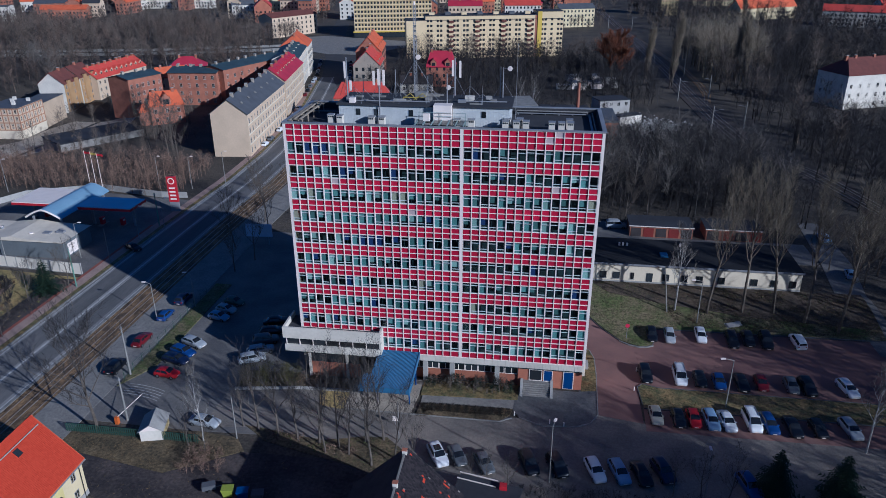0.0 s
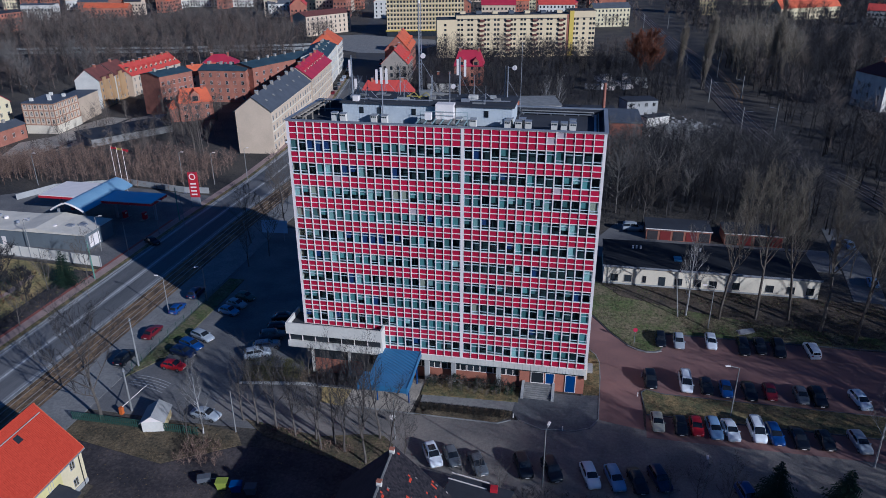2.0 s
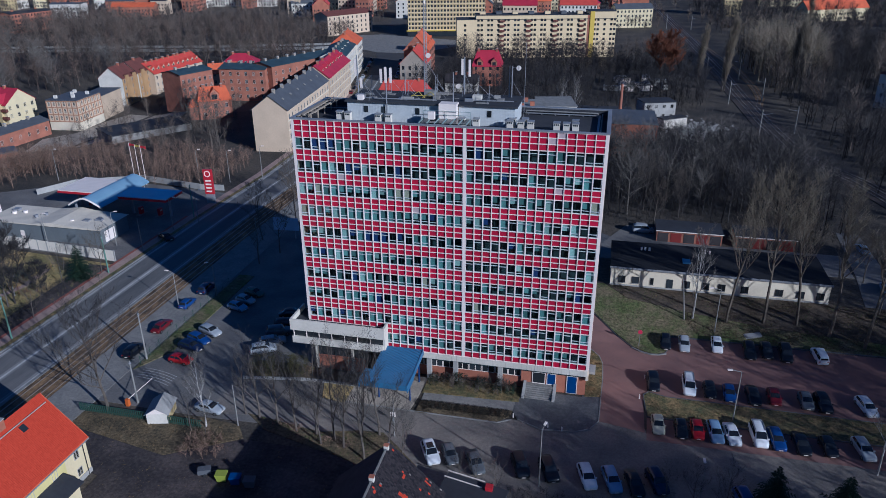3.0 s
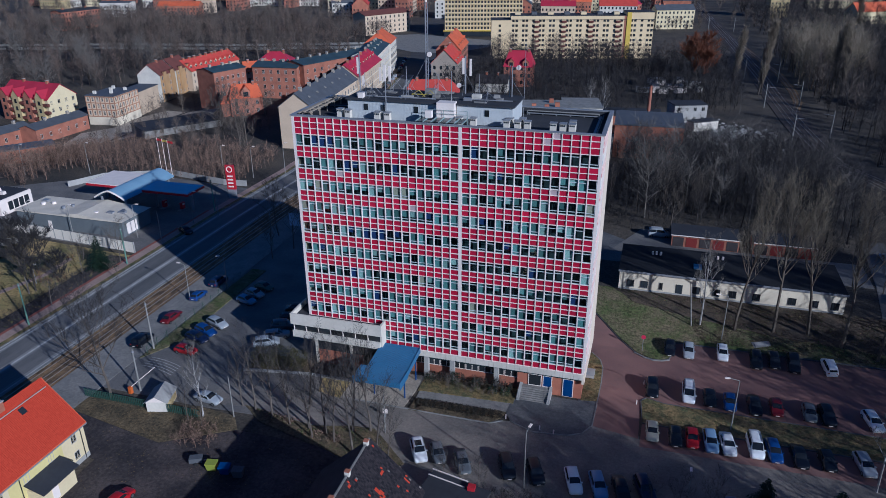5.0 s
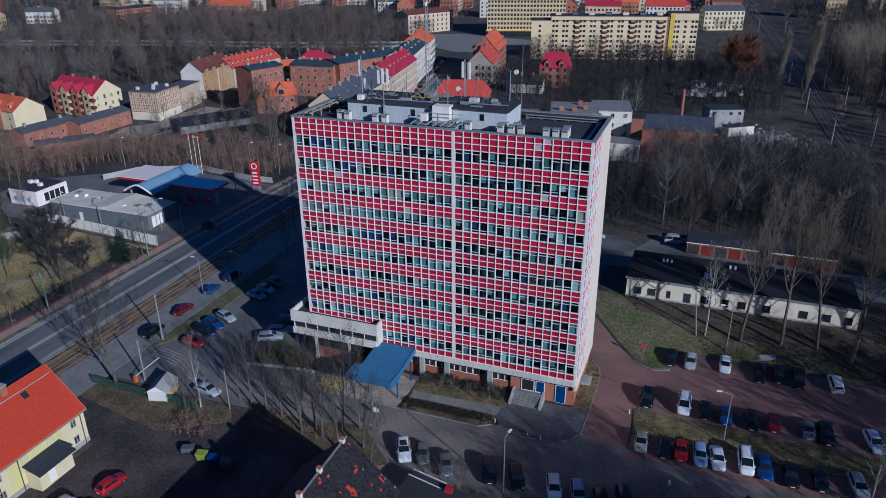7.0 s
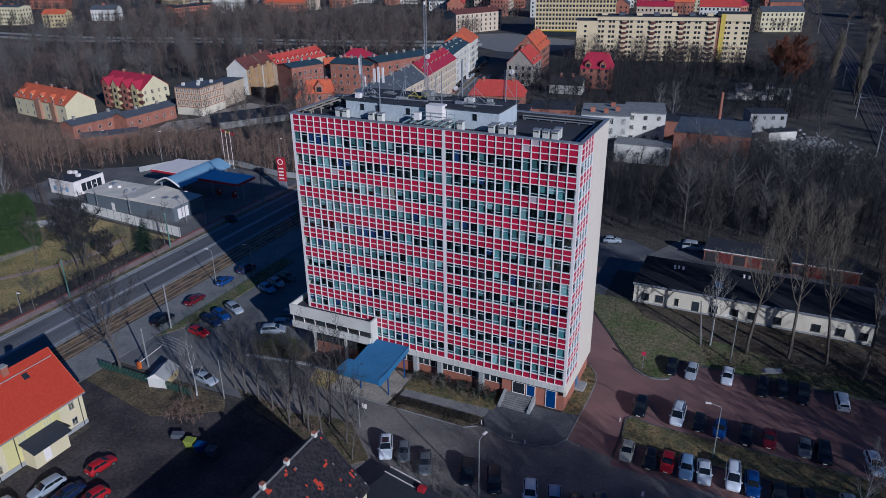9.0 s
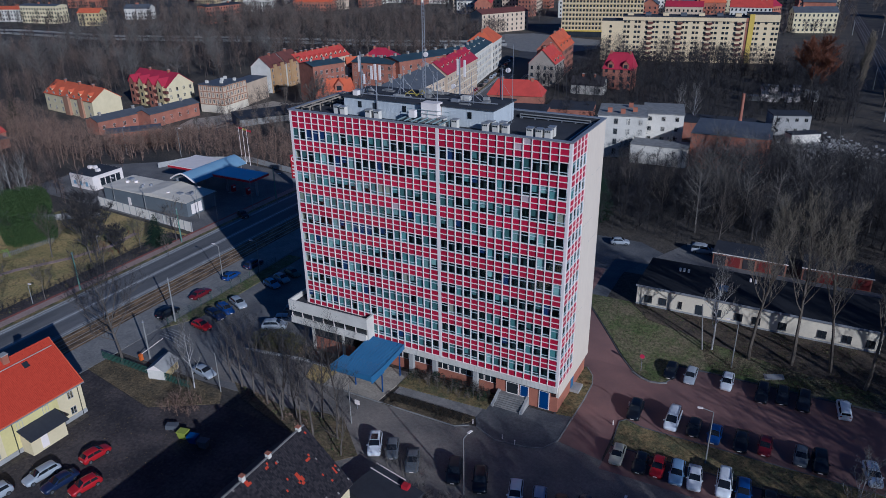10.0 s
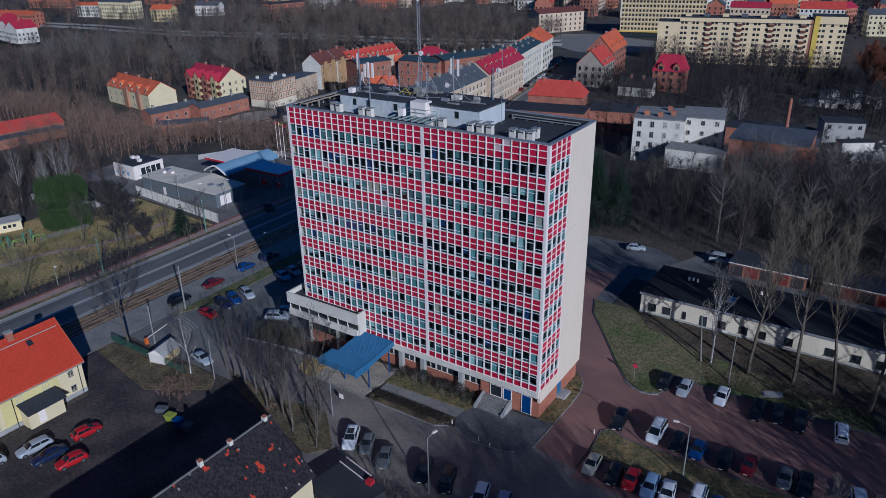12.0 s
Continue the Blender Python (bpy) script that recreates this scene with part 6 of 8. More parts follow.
CARS = {  # length, width, height, belt, bonnet end, windscreen top, roof end, rear end (from the front)
    "hatchback": (4.0, 1.72, 1.48, 0.92, 1.0, 1.75, 3.35, 3.85),
    "saloon": (4.6, 1.78, 1.44, 0.92, 1.2, 2.0, 3.45, 4.05),
    "estate": (4.6, 1.78, 1.48, 0.94, 1.15, 1.95, 4.05, 4.48),
    "suv": (4.5, 1.86, 1.7, 1.05, 1.1, 1.8, 3.95, 4.35),
    "panel van": (3.95, 1.74, 1.82, 1.05, 0.75, 1.45, 3.78, 3.9),
    "van": (4.7, 1.86, 1.92, 1.08, 0.75, 1.6, 4.5, 4.62),
}
car_parts = {}


def car_meshes(kind):
    L, W, H, B, x1, x2, x3, x4 = CARS[kind]
    hl, hw = L / 2, W / 2
    tail = B + 0.02 if kind == "saloon" else B + 0.06
    # stations from nose to tail: x, sill, shoulder, top, half width, half width of the top
    st = [(0.0, 0.42, 0.58, 0.66, 0.7, 0.6), (0.06, 0.28, 0.62, 0.74, 0.86, 0.72), (0.3, 0.2, B - 0.2, B - 0.08, 0.97, 0.78), (x1 * 0.7, 0.2, B - 0.1, B + 0.0, 1.0, 0.8), (x1, 0.2, B - 0.02, B + 0.06, 1.0, 0.8),
          (x1 * 0.35 + x2 * 0.65, 0.2, B, B + (H - B) * 0.76, 1.0, 0.76), (x2, 0.2, B, H - 0.05, 1.0, 0.73), (x2 * 0.6 + x3 * 0.4, 0.2, B + 0.01, H, 1.0, 0.73), (x3 * 0.8 + x2 * 0.2, 0.2, B + 0.02, H - 0.015, 1.0, 0.72), (x3, 0.2, B + 0.03, H - 0.07, 0.99, 0.7),
          (x3 * 0.4 + x4 * 0.6, 0.22, B + 0.02, tail + (H - tail) * 0.42, 0.98, 0.7), (x4, 0.24, B - 0.02, tail, 0.96, 0.72), (L - 0.06, 0.3, B - 0.12, B - 0.02, 0.92, 0.72), (L, 0.42, 0.62, 0.74, 0.82, 0.66)]
    rings = []
    for x, zb, zs, zt, w, wt in st:
        y, t = hw * w, hw * wt
        half = [(y * 0.86, zb), (y * 0.97, zb + 0.1), (y, (zb + zs) / 2), (y * 0.985, zs - 0.05), (y * 0.93, zs + 0.02), (t, zt - 0.06 * min(1, (zt - zs) * 4)), (t * 0.7, zt - 0.01), (0, zt + 0.012)]
        rings.append([(hl - x, -a, b) for a, b in half] + [(hl - x, a, b) for a, b in half[-2::-1]])
    n = len(rings[0])
    v = [p for ring in rings for p in ring]
    f = [(i * n + k, i * n + (k + 1) % n, (i + 1) * n + (k + 1) % n, (i + 1) * n + k) for i in range(len(rings) - 1) for k in range(n)]
    f += [tuple(range(n))[::-1], tuple(range(len(v) - n, len(v)))]
    out = {"body": Geo().add(v, f).mesh("body", M["paint"], smooth=True)}

    def on(x, k):
        """Point of ring line k at the distance x from the nose."""
        for (a, ra), (b, rb) in zip(zip([q[0] for q in st], rings), zip([q[0] for q in st][1:], rings[1:])):
            if a <= x <= b:
                return Vector(ra[k]).lerp(Vector(rb[k]), (x - a) / (b - a))
        return Vector(rings[-1][k])

    def shell(name, rows):
        """A thin smooth pane through rows of points, a little proud of the body."""
        g, m = Geo(), len(rows[0])
        pts = [p for r in rows for p in r]
        mid = sum(pts, Vector()) / len(pts)
        core = Vector((mid.x * 0.7, 0, 0.5))
        lift = [p + (p - core).normalized() * 0.02 for p in pts]
        quads = [(i * m + k, i * m + k + 1, (i + 1) * m + k + 1, (i + 1) * m + k) for i in range(len(rows) - 1) for k in range(m - 1)]
        q = quads[0]
        nrm = (lift[q[1]] - lift[q[0]]).cross(lift[q[3]] - lift[q[0]])
        if nrm.dot(mid - core) < 0:
            quads = [c[::-1] for c in quads]
        g.add(lift, quads)
        g.add([p - (p - core).normalized() * 0.03 for p in lift], [c[::-1] for c in quads])
        return g.mesh(name, M["carglass"], smooth=True)

    def across(x, inset):
        a, b, c, d, e = (on(x, k) for k in (5, 6, 7, 8, 9))
        return [b.lerp(a, inset), b, c, d, d.lerp(e, inset)]

    lo, hi = x1 + 0.1 * (x2 - x1), x2 - 0.02
    out["windscreen"] = shell("windscreen", [across(lo + (hi - lo) * u, 0.8) for u in (0, 0.33, 0.66, 1.0)])
    lo, hi = x3 + 0.05, x4 - 0.1 * (x4 - x3)
    out["rear_window"] = shell("rear_window", [across(lo + (hi - lo) * u, 0.7) for u in (0, 0.5, 1.0)])
    mid = x2 * 0.52 + x3 * 0.48
    sides = []
    for k0, k1 in ((4, 5), (10, 9)):
        for xa, xb, lean in ((x1 + 0.42 * (x2 - x1), mid - 0.04, x2 - x1), (mid + 0.04, x3 + 0.2 * (x4 - x3), -(x4 - x3) * 0.3)):
            rows = []
            for u in (0.12, 0.5, 0.86):
                a_, b_ = (xa + max(lean, 0) * 0.52 * u, xb) if lean > 0 else (xa, xb + lean * u)
                rows.append([on(a_ + (b_ - a_) * q, k0).lerp(on(a_ + (b_ - a_) * q, k1), u) for q in (0, 0.5, 1)])
            sides.append(shell("side_window", rows))
    out["sides"] = sides
    tyre, rim = Geo(), Geo()
    tyre.tube((0, -0.11, 0), (0, 0.11, 0), 0.32, n=14)
    rim.tube((0, -0.118, 0), (0, 0.118, 0), 0.2, n=10)
    out["tyre"], out["rim"] = tyre.mesh("wheel", M["tyre"]), rim.mesh("rim", M["alloy"])
    lamp_ = Geo().add([(-0.26, -0.12, -0.02), (0.02, -0.14, -0.06), (0.04, 0.12, -0.06), (-0.14, 0.2, -0.04), (-0.3, -0.1, 0.07), (-0.03, -0.13, 0.05), (-0.02, 0.1, 0.05), (-0.2, 0.18, 0.07)], [(3, 2, 1, 0), (4, 5, 6, 7), (0, 1, 5, 4), (1, 2, 6, 5), (2, 3, 7, 6), (3, 0, 4, 7)])
    out["headlight"] = lamp_.mesh("headlight", M["headlamp"])
    out["taillight"] = Geo().box(-0.05, -0.13, -0.1, 0.05, 0.13, 0.1).mesh("taillight", M["taillamp"])
    out["plate"] = Geo().box(-0.01, -0.26, -0.06, 0.01, 0.26, 0.06).mesh("plate", M["white"])
    out["mirror"] = Geo().box(-0.08, -0.1, -0.06, 0.08, 0.1, 0.06).mesh("mirror", M["paint"])
    return out


COLOURS = {"white": (0.85, 0.85, 0.84), "cream": (0.6, 0.55, 0.4), "silver": (0.4, 0.42, 0.44), "grey": (0.13, 0.14, 0.15), "black": (0.007, 0.009, 0.015), "navy": (0.015, 0.025, 0.07), "blue": (0.02, 0.06, 0.22), "pale blue": (0.25, 0.36, 0.52), "red": (0.42, 0.012, 0.016), "maroon": (0.14, 0.01, 0.016), "green": (0.09, 0.13, 0.1)}


def car(kind, colour, x, y, heading, spot):
    L, W, H, B, x1, x2, x3, x4 = CARS[kind]
    if kind not in car_parts:
        car_parts[kind] = car_meshes(kind)
    q = car_parts[kind]
    c = thing("parked_van" if kind.endswith("van") else "parked_car", f"{colour} {kind if kind != 'suv' else 'off-roader'} parked {spot}", "van" if kind.endswith("van") else "car", group="parked cars", loc=on_ground(x, y, heading, 0.012))
    rgb = (*COLOURS[colour], 1)
    part("body", q["body"], None, c).color = rgb
    part("windscreen", q["windscreen"], None, c)
    part("rear_window", q["rear_window"], None, c)
    for s in q["sides"]:
        part("side_window", s, None, c)
    for wx in (L / 2 - 0.78, -L / 2 + 0.78):
        for wy in (-1, 1):
            w = part("wheel", q["tyre"], None, c, loc=(wx, wy * (W / 2 - 0.1), 0.32))
            part("rim", q["rim"], None, w)
    for wy in (-1, 1):
        part("headlight", q["headlight"], None, c, loc=(L / 2 - 0.12, wy * (W / 2 - 0.32), 0.64))
        part("taillight", q["taillight"], None, c, loc=(-L / 2 + 0.07, wy * (W / 2 - 0.28), B - 0.2))
        part("mirror", q["mirror"], None, c, loc=(L / 2 - x1 - 0.3, wy * (W / 2 + 0.04), B + 0.04)).color = rgb
    if kind == "suv" and colour == "white":
        part("sunroof", box(-0.75, -0.45, H - 0.03, 0.35, 0.45, H + 0.025), M["carglass"], c, "black glass sunroof")
    if kind == "van":
        for wy in (-0.5, 0.5):
            part("roof_rail", box(-L * 0.36, wy * W * 0.72 - 0.03, H - 0.05, L * 0.1, wy * W * 0.72 + 0.03, H + 0.07), M["greycap"], c)
    part("plate", q["plate"], None, c, loc=(L / 2 + 0.0, 0, 0.45))
    part("plate", q["plate"], None, c, loc=(-L / 2 - 0.0, 0, 0.6))
    return c


LAWN, ISLE, ROWC, LANE, STRIP_, LOT, YARD = "nose out beside the lawn", "beside the grass island", "on red paving by the island", "along the front lane", "on the roadside strip", "in the shaded car park", "in the soil yard"
for spec in (
    ("hatchback", "black", 20.6, 112.3, 270, LAWN), ("hatchback", "silver", 23.6, 112.2, 270, LAWN), ("hatchback", "white", 28.9, 112.9, 270, LAWN), ("estate", "black", 34.0, 112.3, 270, LAWN), ("hatchback", "black", 36.7, 112.8, 272, LAWN), ("suv", "black", 39.6, 112.6, 270, LAWN), ("panel van", "white", 44.8, 112.9, 98, LAWN),
    ("suv", "black", 18.1, 99.6, 272, ISLE), ("van", "white", 23.4, 99.7, 270, ISLE), ("hatchback", "black", 26.4, 99.3, 271, ISLE), ("hatchback", "blue", 29.2, 99.0, 270, ISLE), ("saloon", "black", 32.6, 99.2, 272, ISLE), ("hatchback", "maroon", 35.6, 99.5, 270, ISLE), ("hatchback", "grey", 40.0, 99.4, 270, ISLE), ("suv", "black", 42.3, 99.3, 274, ISLE), ("estate", "white", 48.3, 99.7, 280, ISLE),
    ("hatchback", "cream", 18.4, 88.9, 273, ROWC), ("hatchback", "black", 21.5, 88.6, 272, ROWC), ("hatchback", "red", 23.7, 88.9, 272, ROWC), ("estate", "pale blue", 26.1, 88.9, 275, ROWC), ("saloon", "white", 28.3, 88.9, 277, ROWC), ("van", "white", 31.8, 89.3, 274, ROWC), ("estate", "blue", 34.1, 89.1, 275, ROWC), ("saloon", "black", 37.2, 88.8, 274, ROWC), ("hatchback", "black", 40.6, 88.9, 275, ROWC), ("estate", "silver", 45.1, 89.4, 278, ROWC),
    ("suv", "white", -11.6, 76.1, 298, LANE), ("hatchback", "grey", -9.0, 76.4, 297, LANE), ("saloon", "grey", -5.4, 75.6, 296, LANE), ("suv", "black", 0.5, 76.2, 290, LANE), ("suv", "black", 4.2, 76.2, 292, LANE), ("estate", "white", 9.1, 76.0, 287, LANE), ("estate", "pale blue", 12.2, 76.1, 287, LANE), ("saloon", "black", 15.0, 76.1, 285, LANE), ("suv", "navy", 17.8, 77.0, 290, LANE), ("suv", "blue", 28.2, 75.6, 285, LANE),
    ("suv", "navy", -66.4, 114.0, 90, STRIP_), ("hatchback", "blue", -66.7, 107.6, 90, STRIP_), ("saloon", "maroon", -66.5, 98.8, 90, STRIP_), ("suv", "black", -66.3, 90.4, 90, STRIP_),
    ("estate", "silver", -57.2, 99.2, 338, LOT), ("estate", "blue", -57.7, 96.3, 340, LOT), ("estate", "navy", -57.8, 93.8, 345, LOT), ("hatchback", "red", -57.2, 89.7, 354, LOT), ("hatchback", "green", -56.3, 114.3, 345, LOT), ("hatchback", "silver", -56.6, 111.2, 345, LOT), ("hatchback", "pale blue", -56.8, 108.4, 345, LOT),
    ("saloon", "black", -45.8, 108.2, 20, LOT), ("estate", "black", -45.2, 104.6, 22, LOT), ("suv", "grey", -45.3, 101.6, 24, LOT), ("estate", "silver", -45.0, 98.4, 28, LOT), ("suv", "silver", -45.4, 95.6, 30, LOT), ("saloon", "silver", -45.8, 78.8, 352, "by a bare tree on the lane"),
    ("hatchback", "red", -44.3, 57.3, 83, YARD), ("estate", "silver", -47.2, 51.4, 262, YARD), ("saloon", "navy", -43.8, 51.6, 262, YARD), ("hatchback", "red", -40.3, 52.6, 258, YARD), ("suv", "silver", -49.0, 46.0, 262, YARD),
    ("saloon", "black", -89.2, 135.9, 332, "at the filling station exit"), ("van", "silver", 17.7, 156.4, 5, "beside the garages"), ("hatchback", "silver", 1.1, 153.5, 20, "in the back yard"), ("saloon", "pale blue", 62.1, 155, 95, "on the eastern lane"), ("hatchback", "pale blue", 61.0, 136.4, 80, "on the eastern lane"),
):
    car(*spec)


# ---- ground floor of the tower ----
for i in range(10):
    x = -22.4 + i * 2.06
    w = part("window", lattice([0, 0.08, 0.95, 1.05, 1.9, 1.98], [0, 0.08, 1.3, 1.38, 2.1, 2.18], {(1, 1), (3, 1), (1, 3), (3, 3)}, 0, 0.1).mesh("window", M["white"]), None, tower, loc=(x, FY + 1.3, 1.77))
    part("pane", box(0.05, 0.04, 0.05, 1.93, 0.07, 2.12), M["darkglass"], w)
for x in (-16.2, -12.0, -5.0):
    part("column", box(x - 0.35, FY + 0.25, 0, x + 0.35, FY + 0.95, 3.95), M["concrete"], tower)
# dark-coloured wall that gives the ground floor its indoor gloom
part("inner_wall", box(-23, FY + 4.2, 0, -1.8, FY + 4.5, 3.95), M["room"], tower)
for x0, x1, mat, lab in ((0.0, 1.8, M["darkglass"], "dark glazed entrance door"), (2.2, 3.4, M["bluedoor"], "bright blue door"), (5.2, 6.6, M["bluedoor"], "bright blue door")):
    d = part("door", box(x0, FY + 0.82, 0.1 if x0 > 4 else 1.2, x1, FY + 0.92, 3.1), mat, tower, lab)
    part("door_frame", lattice([x0 - 0.1, x0, x1, x1 + 0.1], [1.2 if x0 < 4 else 0.1, 1.3 if x0 < 4 else 0.14, 3.1, 3.2], {(1, 1)}, FY + 0.78, FY + 0.9), M["white"], d)
steps = thing("entrance_steps", "weathered concrete entrance steps between cheek walls", "steps")
for i in range(7):
    part("step", box(-0.9, 91.9 + i * 0.3, 0.0, 3.2, 94.6, 0.17 * (i + 1)), M["paving"], steps)
for x in (-1.35, 3.2):
    part("cheek_wall", Geo().prism([(x, 91.7), (x + 0.42, 91.7), (x + 0.42, 94.5), (x, 94.5)], 0, lambda a, b: 0.45 + (b - 91.7) * 0.36), M["concrete"], steps)
part("side_steps", box(FX1 - 0.25, 100.4, 0, 9.3, 102.6, 0.55), M["concrete"], tower)
part("side_door", box(FX1 - 0.26, 100.6, 0.55, FX1 - 0.18, 101.8, 2.7), M["blue"], tower, "faded blue side door")
sign = thing("entrance_sign", "small white sign stand under the canopy edge", "sign")
part("board", box(-19.1, 82.3, 0.75, -18.3, 82.38, 1.5), M["white"], sign)
part("stand", box(-18.75, 82.33, 0, -18.65, 82.37, 0.8), M["greycap"], sign)

# ---- masts and gear on the roof ----
ROOF, PENT = 39.75, 42.6


def mast(name, label, x, y, z0, z1, r, panels=(), dish=None, stays=0):
    m = thing(name, label, "antenna", group="rooftop antennas", loc=(x, y, z0))
    h = z1 - z0
    part("pole", Geo().tube((0, 0, 0), (0, 0, h), r, r * 0.8, n=8), M["greycap"], m)
    for px, py, pz, ph in panels:
        part("panel", box(px - 0.16, py - 0.08, pz - z0, px + 0.16, py + 0.08, pz - z0 + ph), M["white"], m)
    if dish:
        part("dish", Geo().tube((dish[0], dish[1] - 0.12, dish[2] - z0), (dish[0], dish[1] + 0.12, dish[2] - z0), 0.34, n=14), M["white"], m)
        part("arm", Geo().tube((0, 0, dish[2] - z0), (dish[0], dish[1], dish[2] - z0), 0.04), M["greycap"], m)
    for k in range(stays):
        a = k * 2.1 + 0.5
        part("stay", Geo().tube((0, 0, h * 0.55), (math.cos(a) * 1.6, math.sin(a) * 1.6, 0.0), 0.022, n=5), M["greycap"], m)
    return m


mast("panel_antenna", "white three-panel antenna on a pole", -22.8, 98.0, ROOF, 46.6, 0.1, ((-0.7, 0, 45.3, 1.9), (0, -0.1, 45.3, 2.2), (0.7, 0, 45.3, 2.1)))
mast("panel_antenna", "grey antenna pole with tall white panels", -28.7, 103.0, PENT, 48.2, 0.12, ((-0.25, 0, 45.2, 2.4), (0.5, 0, 43.4, 1.5)), None, 3)
mast("panel_antenna", "grey antenna pole with panels and braces", -13.1, 105.4, PENT, 48.0, 0.13, ((-0.3, 0, 45.4, 2.3), (0.75, 0.1, 45.2, 2.4)), (-0.9, -0.3, 43.8), 4)
mast("antenna_pole", "grey twin antenna pole with small dish", -6.0, 104.6, PENT, 47.0, 0.09, (), (0.95, -0.3, 46.85), 2)
mast("antenna_pole", "thin grey pole beside the dish pole", -6.4, 104.9, PENT, 47.0, 0.08)
mast("antenna_pole", "plain grey rod above the white cabinet", -13.4, 99.0, PENT - 0.02, 46.9, 0.08)
mast("antenna_pole", "thin whip antenna on the roof edge", -4.0, 103.5, ROOF, 50.5, 0.035)
mast("antenna_pole", "slender grey pole with stays", -25.4, 99.6, PENT, 46.0, 0.05, (), None, 3)
mast("antenna_pole", "slender grey pole with stays", -21.6, 103.6, PENT, 46.5, 0.06, (), None, 3)
mast("antenna_pole", "slender grey pole near the lattice mast", -17.0, 104.5, PENT, 45.5, 0.05, (), None, 3)
lat = thing("lattice_mast", "tall grey steel lattice mast on the roof", "mast", loc=(-18.95, 105.2, PENT))
LH = 12.7
corners = [(0.26 * math.cos(a), 0.26 * math.sin(a)) for a in (0.5, 2.6, 4.7)]
for cx, cy in corners:
    part("leg", Geo().tube((cx, cy, 0), (cx * 0.8, cy * 0.8, LH), 0.045, n=5), M["greycap"], lat)
braces = Geo()
for k in range(22):
    z = LH * k / 22
    for i in range(3):
        a, b = corners[i], corners[(i + 1) % 3]
        braces.tube((a[0], a[1], z), (b[0], b[1], z + LH / 22), 0.022, n=4)
part("bracing", braces, M["greycap"], lat)
part("beacon", Geo().tube((0, 0, LH), (0, 0, LH + 0.45), 0.17, n=10), M["white"], lat)
part("dish", Geo().tube((0.5, -0.35, 5.5), (0.5, -0.1, 5.5), 0.36, n=14), M["white"], lat)
for k in range(3):
    a = 0.5 + k * 2.1
    part("stay", Geo().tube((0, 0, 5.0), (math.cos(a) * 3.4, math.sin(a) * 0.8, 0), 0.028, n=5), M["greycap"], lat)
walkway = thing("roof_platform", "grey-green steel platform with rails on the roof edge", "platform")
GREEN = material("pale_green_steel", (0.3, 0.38, 0.36), (0.24, 0.3, 0.29), rough=0.5)
part("deck", box(-17.2, 94.6, 40.72, -10.6, 97.2, 40.8), M["darkglass"], walkway)
for i in range(7):
    x = -17.2 + i * 1.1
    part("beam", box(x - 0.07, 94.3, 40.8, x + 0.07, 97.2, 40.92), GREEN, walkway)
for x in (-17.2, -15.0, -12.8, -10.6):
    for y in (94.7, 97.1):
        part("leg", box(x - 0.05, y - 0.05, ROOF, x + 0.05, y + 0.05, 40.72), GREEN, walkway)
for z in (41.4, 41.9):
    part("rail", Geo().tube((-17.2, 97.1, z), (-10.6, 97.1, z), 0.035, n=5), GREEN, walkway)
for x in (-17.2, -14, -10.6):
    part("post", Geo().tube((x, 97.1, 40.8), (x, 97.1, 41.95), 0.035, n=5), GREEN, walkway)
for i, (x, y, sx, sy, h, mat, nm, lab) in enumerate((
        (-15.9, 96.4, 0.9, 0.7, 1.0, "white", "air_unit", "white air handling unit on the platform"), (-27.5, 100.5, 1.2, 1.0, 0.5, "greycap", "roof_hatch", "grey metal roof hatch"), (-10.6, 102.4, 1.3, 0.9, 0.6, "whiterender", "vent_cowl", "pale box vent cowl"),
        (-8.2, 103.6, 1.5, 0.4, 0.15, "kerb", "roof_slab", "pale slab lying on the roof"), (-26.9, 98.9, 0.8, 0.8, 0.7, "white", "air_unit", "small white air unit"), (-9.4, 99.6, 1.8, 0.3, 0.2, "kerb", "roof_slab", "pale plank lying on the roof"), (-17.8, 103.6, 1.6, 1.2, 0.8, "kerb", "tarpaulin_heap", "pale heap of covered gear"))):
    thing(nm, lab, "roof gear", box(x - sx / 2, y - sy / 2, PENT if i not in (0,) else 40.92, x + sx / 2, y + sy / 2, (PENT if i else 40.92) + h), M[mat])
YELLOW = material("yellow_steel", (0.45, 0.36, 0.06), (0.36, 0.28, 0.05), rough=0.5)
cradle = thing("window_cradle", "yellow steel maintenance cradle on the roof", "cradle")
for x in (-20.4, -18.6):
    part("frame", Geo().tube((x, 101.8, PENT), (x + 1.3, 101.8, PENT + 0.9), 0.06).tube((x + 1.3, 101.8, PENT + 0.9), (x + 2.2, 101.8, PENT), 0.06), YELLOW, cradle)
part("bar", Geo().tube((-20.2, 101.8, PENT + 0.3), (-16.6, 101.8, PENT + 0.3), 0.07), YELLOW, cradle)
for i, (x0, y0, x1, y1) in enumerate(((-28, 99.5, -16, 99.9), (-12, 100.8, -5.2, 101.2), (-4.2, 107.0, 7.0, 107.3), (-34.6, 104.5, -29.3, 104.9))):
    thing("roof_pipe", "grey pipe run across the roof", "pipe", Geo().tube((x0, y0, (PENT if i < 2 else ROOF) + 0.15), (x1, y1, (PENT if i < 2 else ROOF) + 0.15), 0.09), M["greycap"], group="roof pipes")
trestle = thing("plank_trestle", "weathered timber planks on low trestles along the roof edge", "trestle")
TIMBER = material("weathered_timber", (0.42, 0.35, 0.26), (0.29, 0.24, 0.18), big=0.5, fine=6, bump=0.2)
for k, (x, z) in enumerate(((-34.9, 40.78), (-34.3, 40.92), (-33.7, 40.74))):
    part("plank", box(x - 0.14, 94.6 + 0.5 * k, z, x + 0.14, 107.0 - 0.4 * k, z + 0.12), TIMBER, trestle)
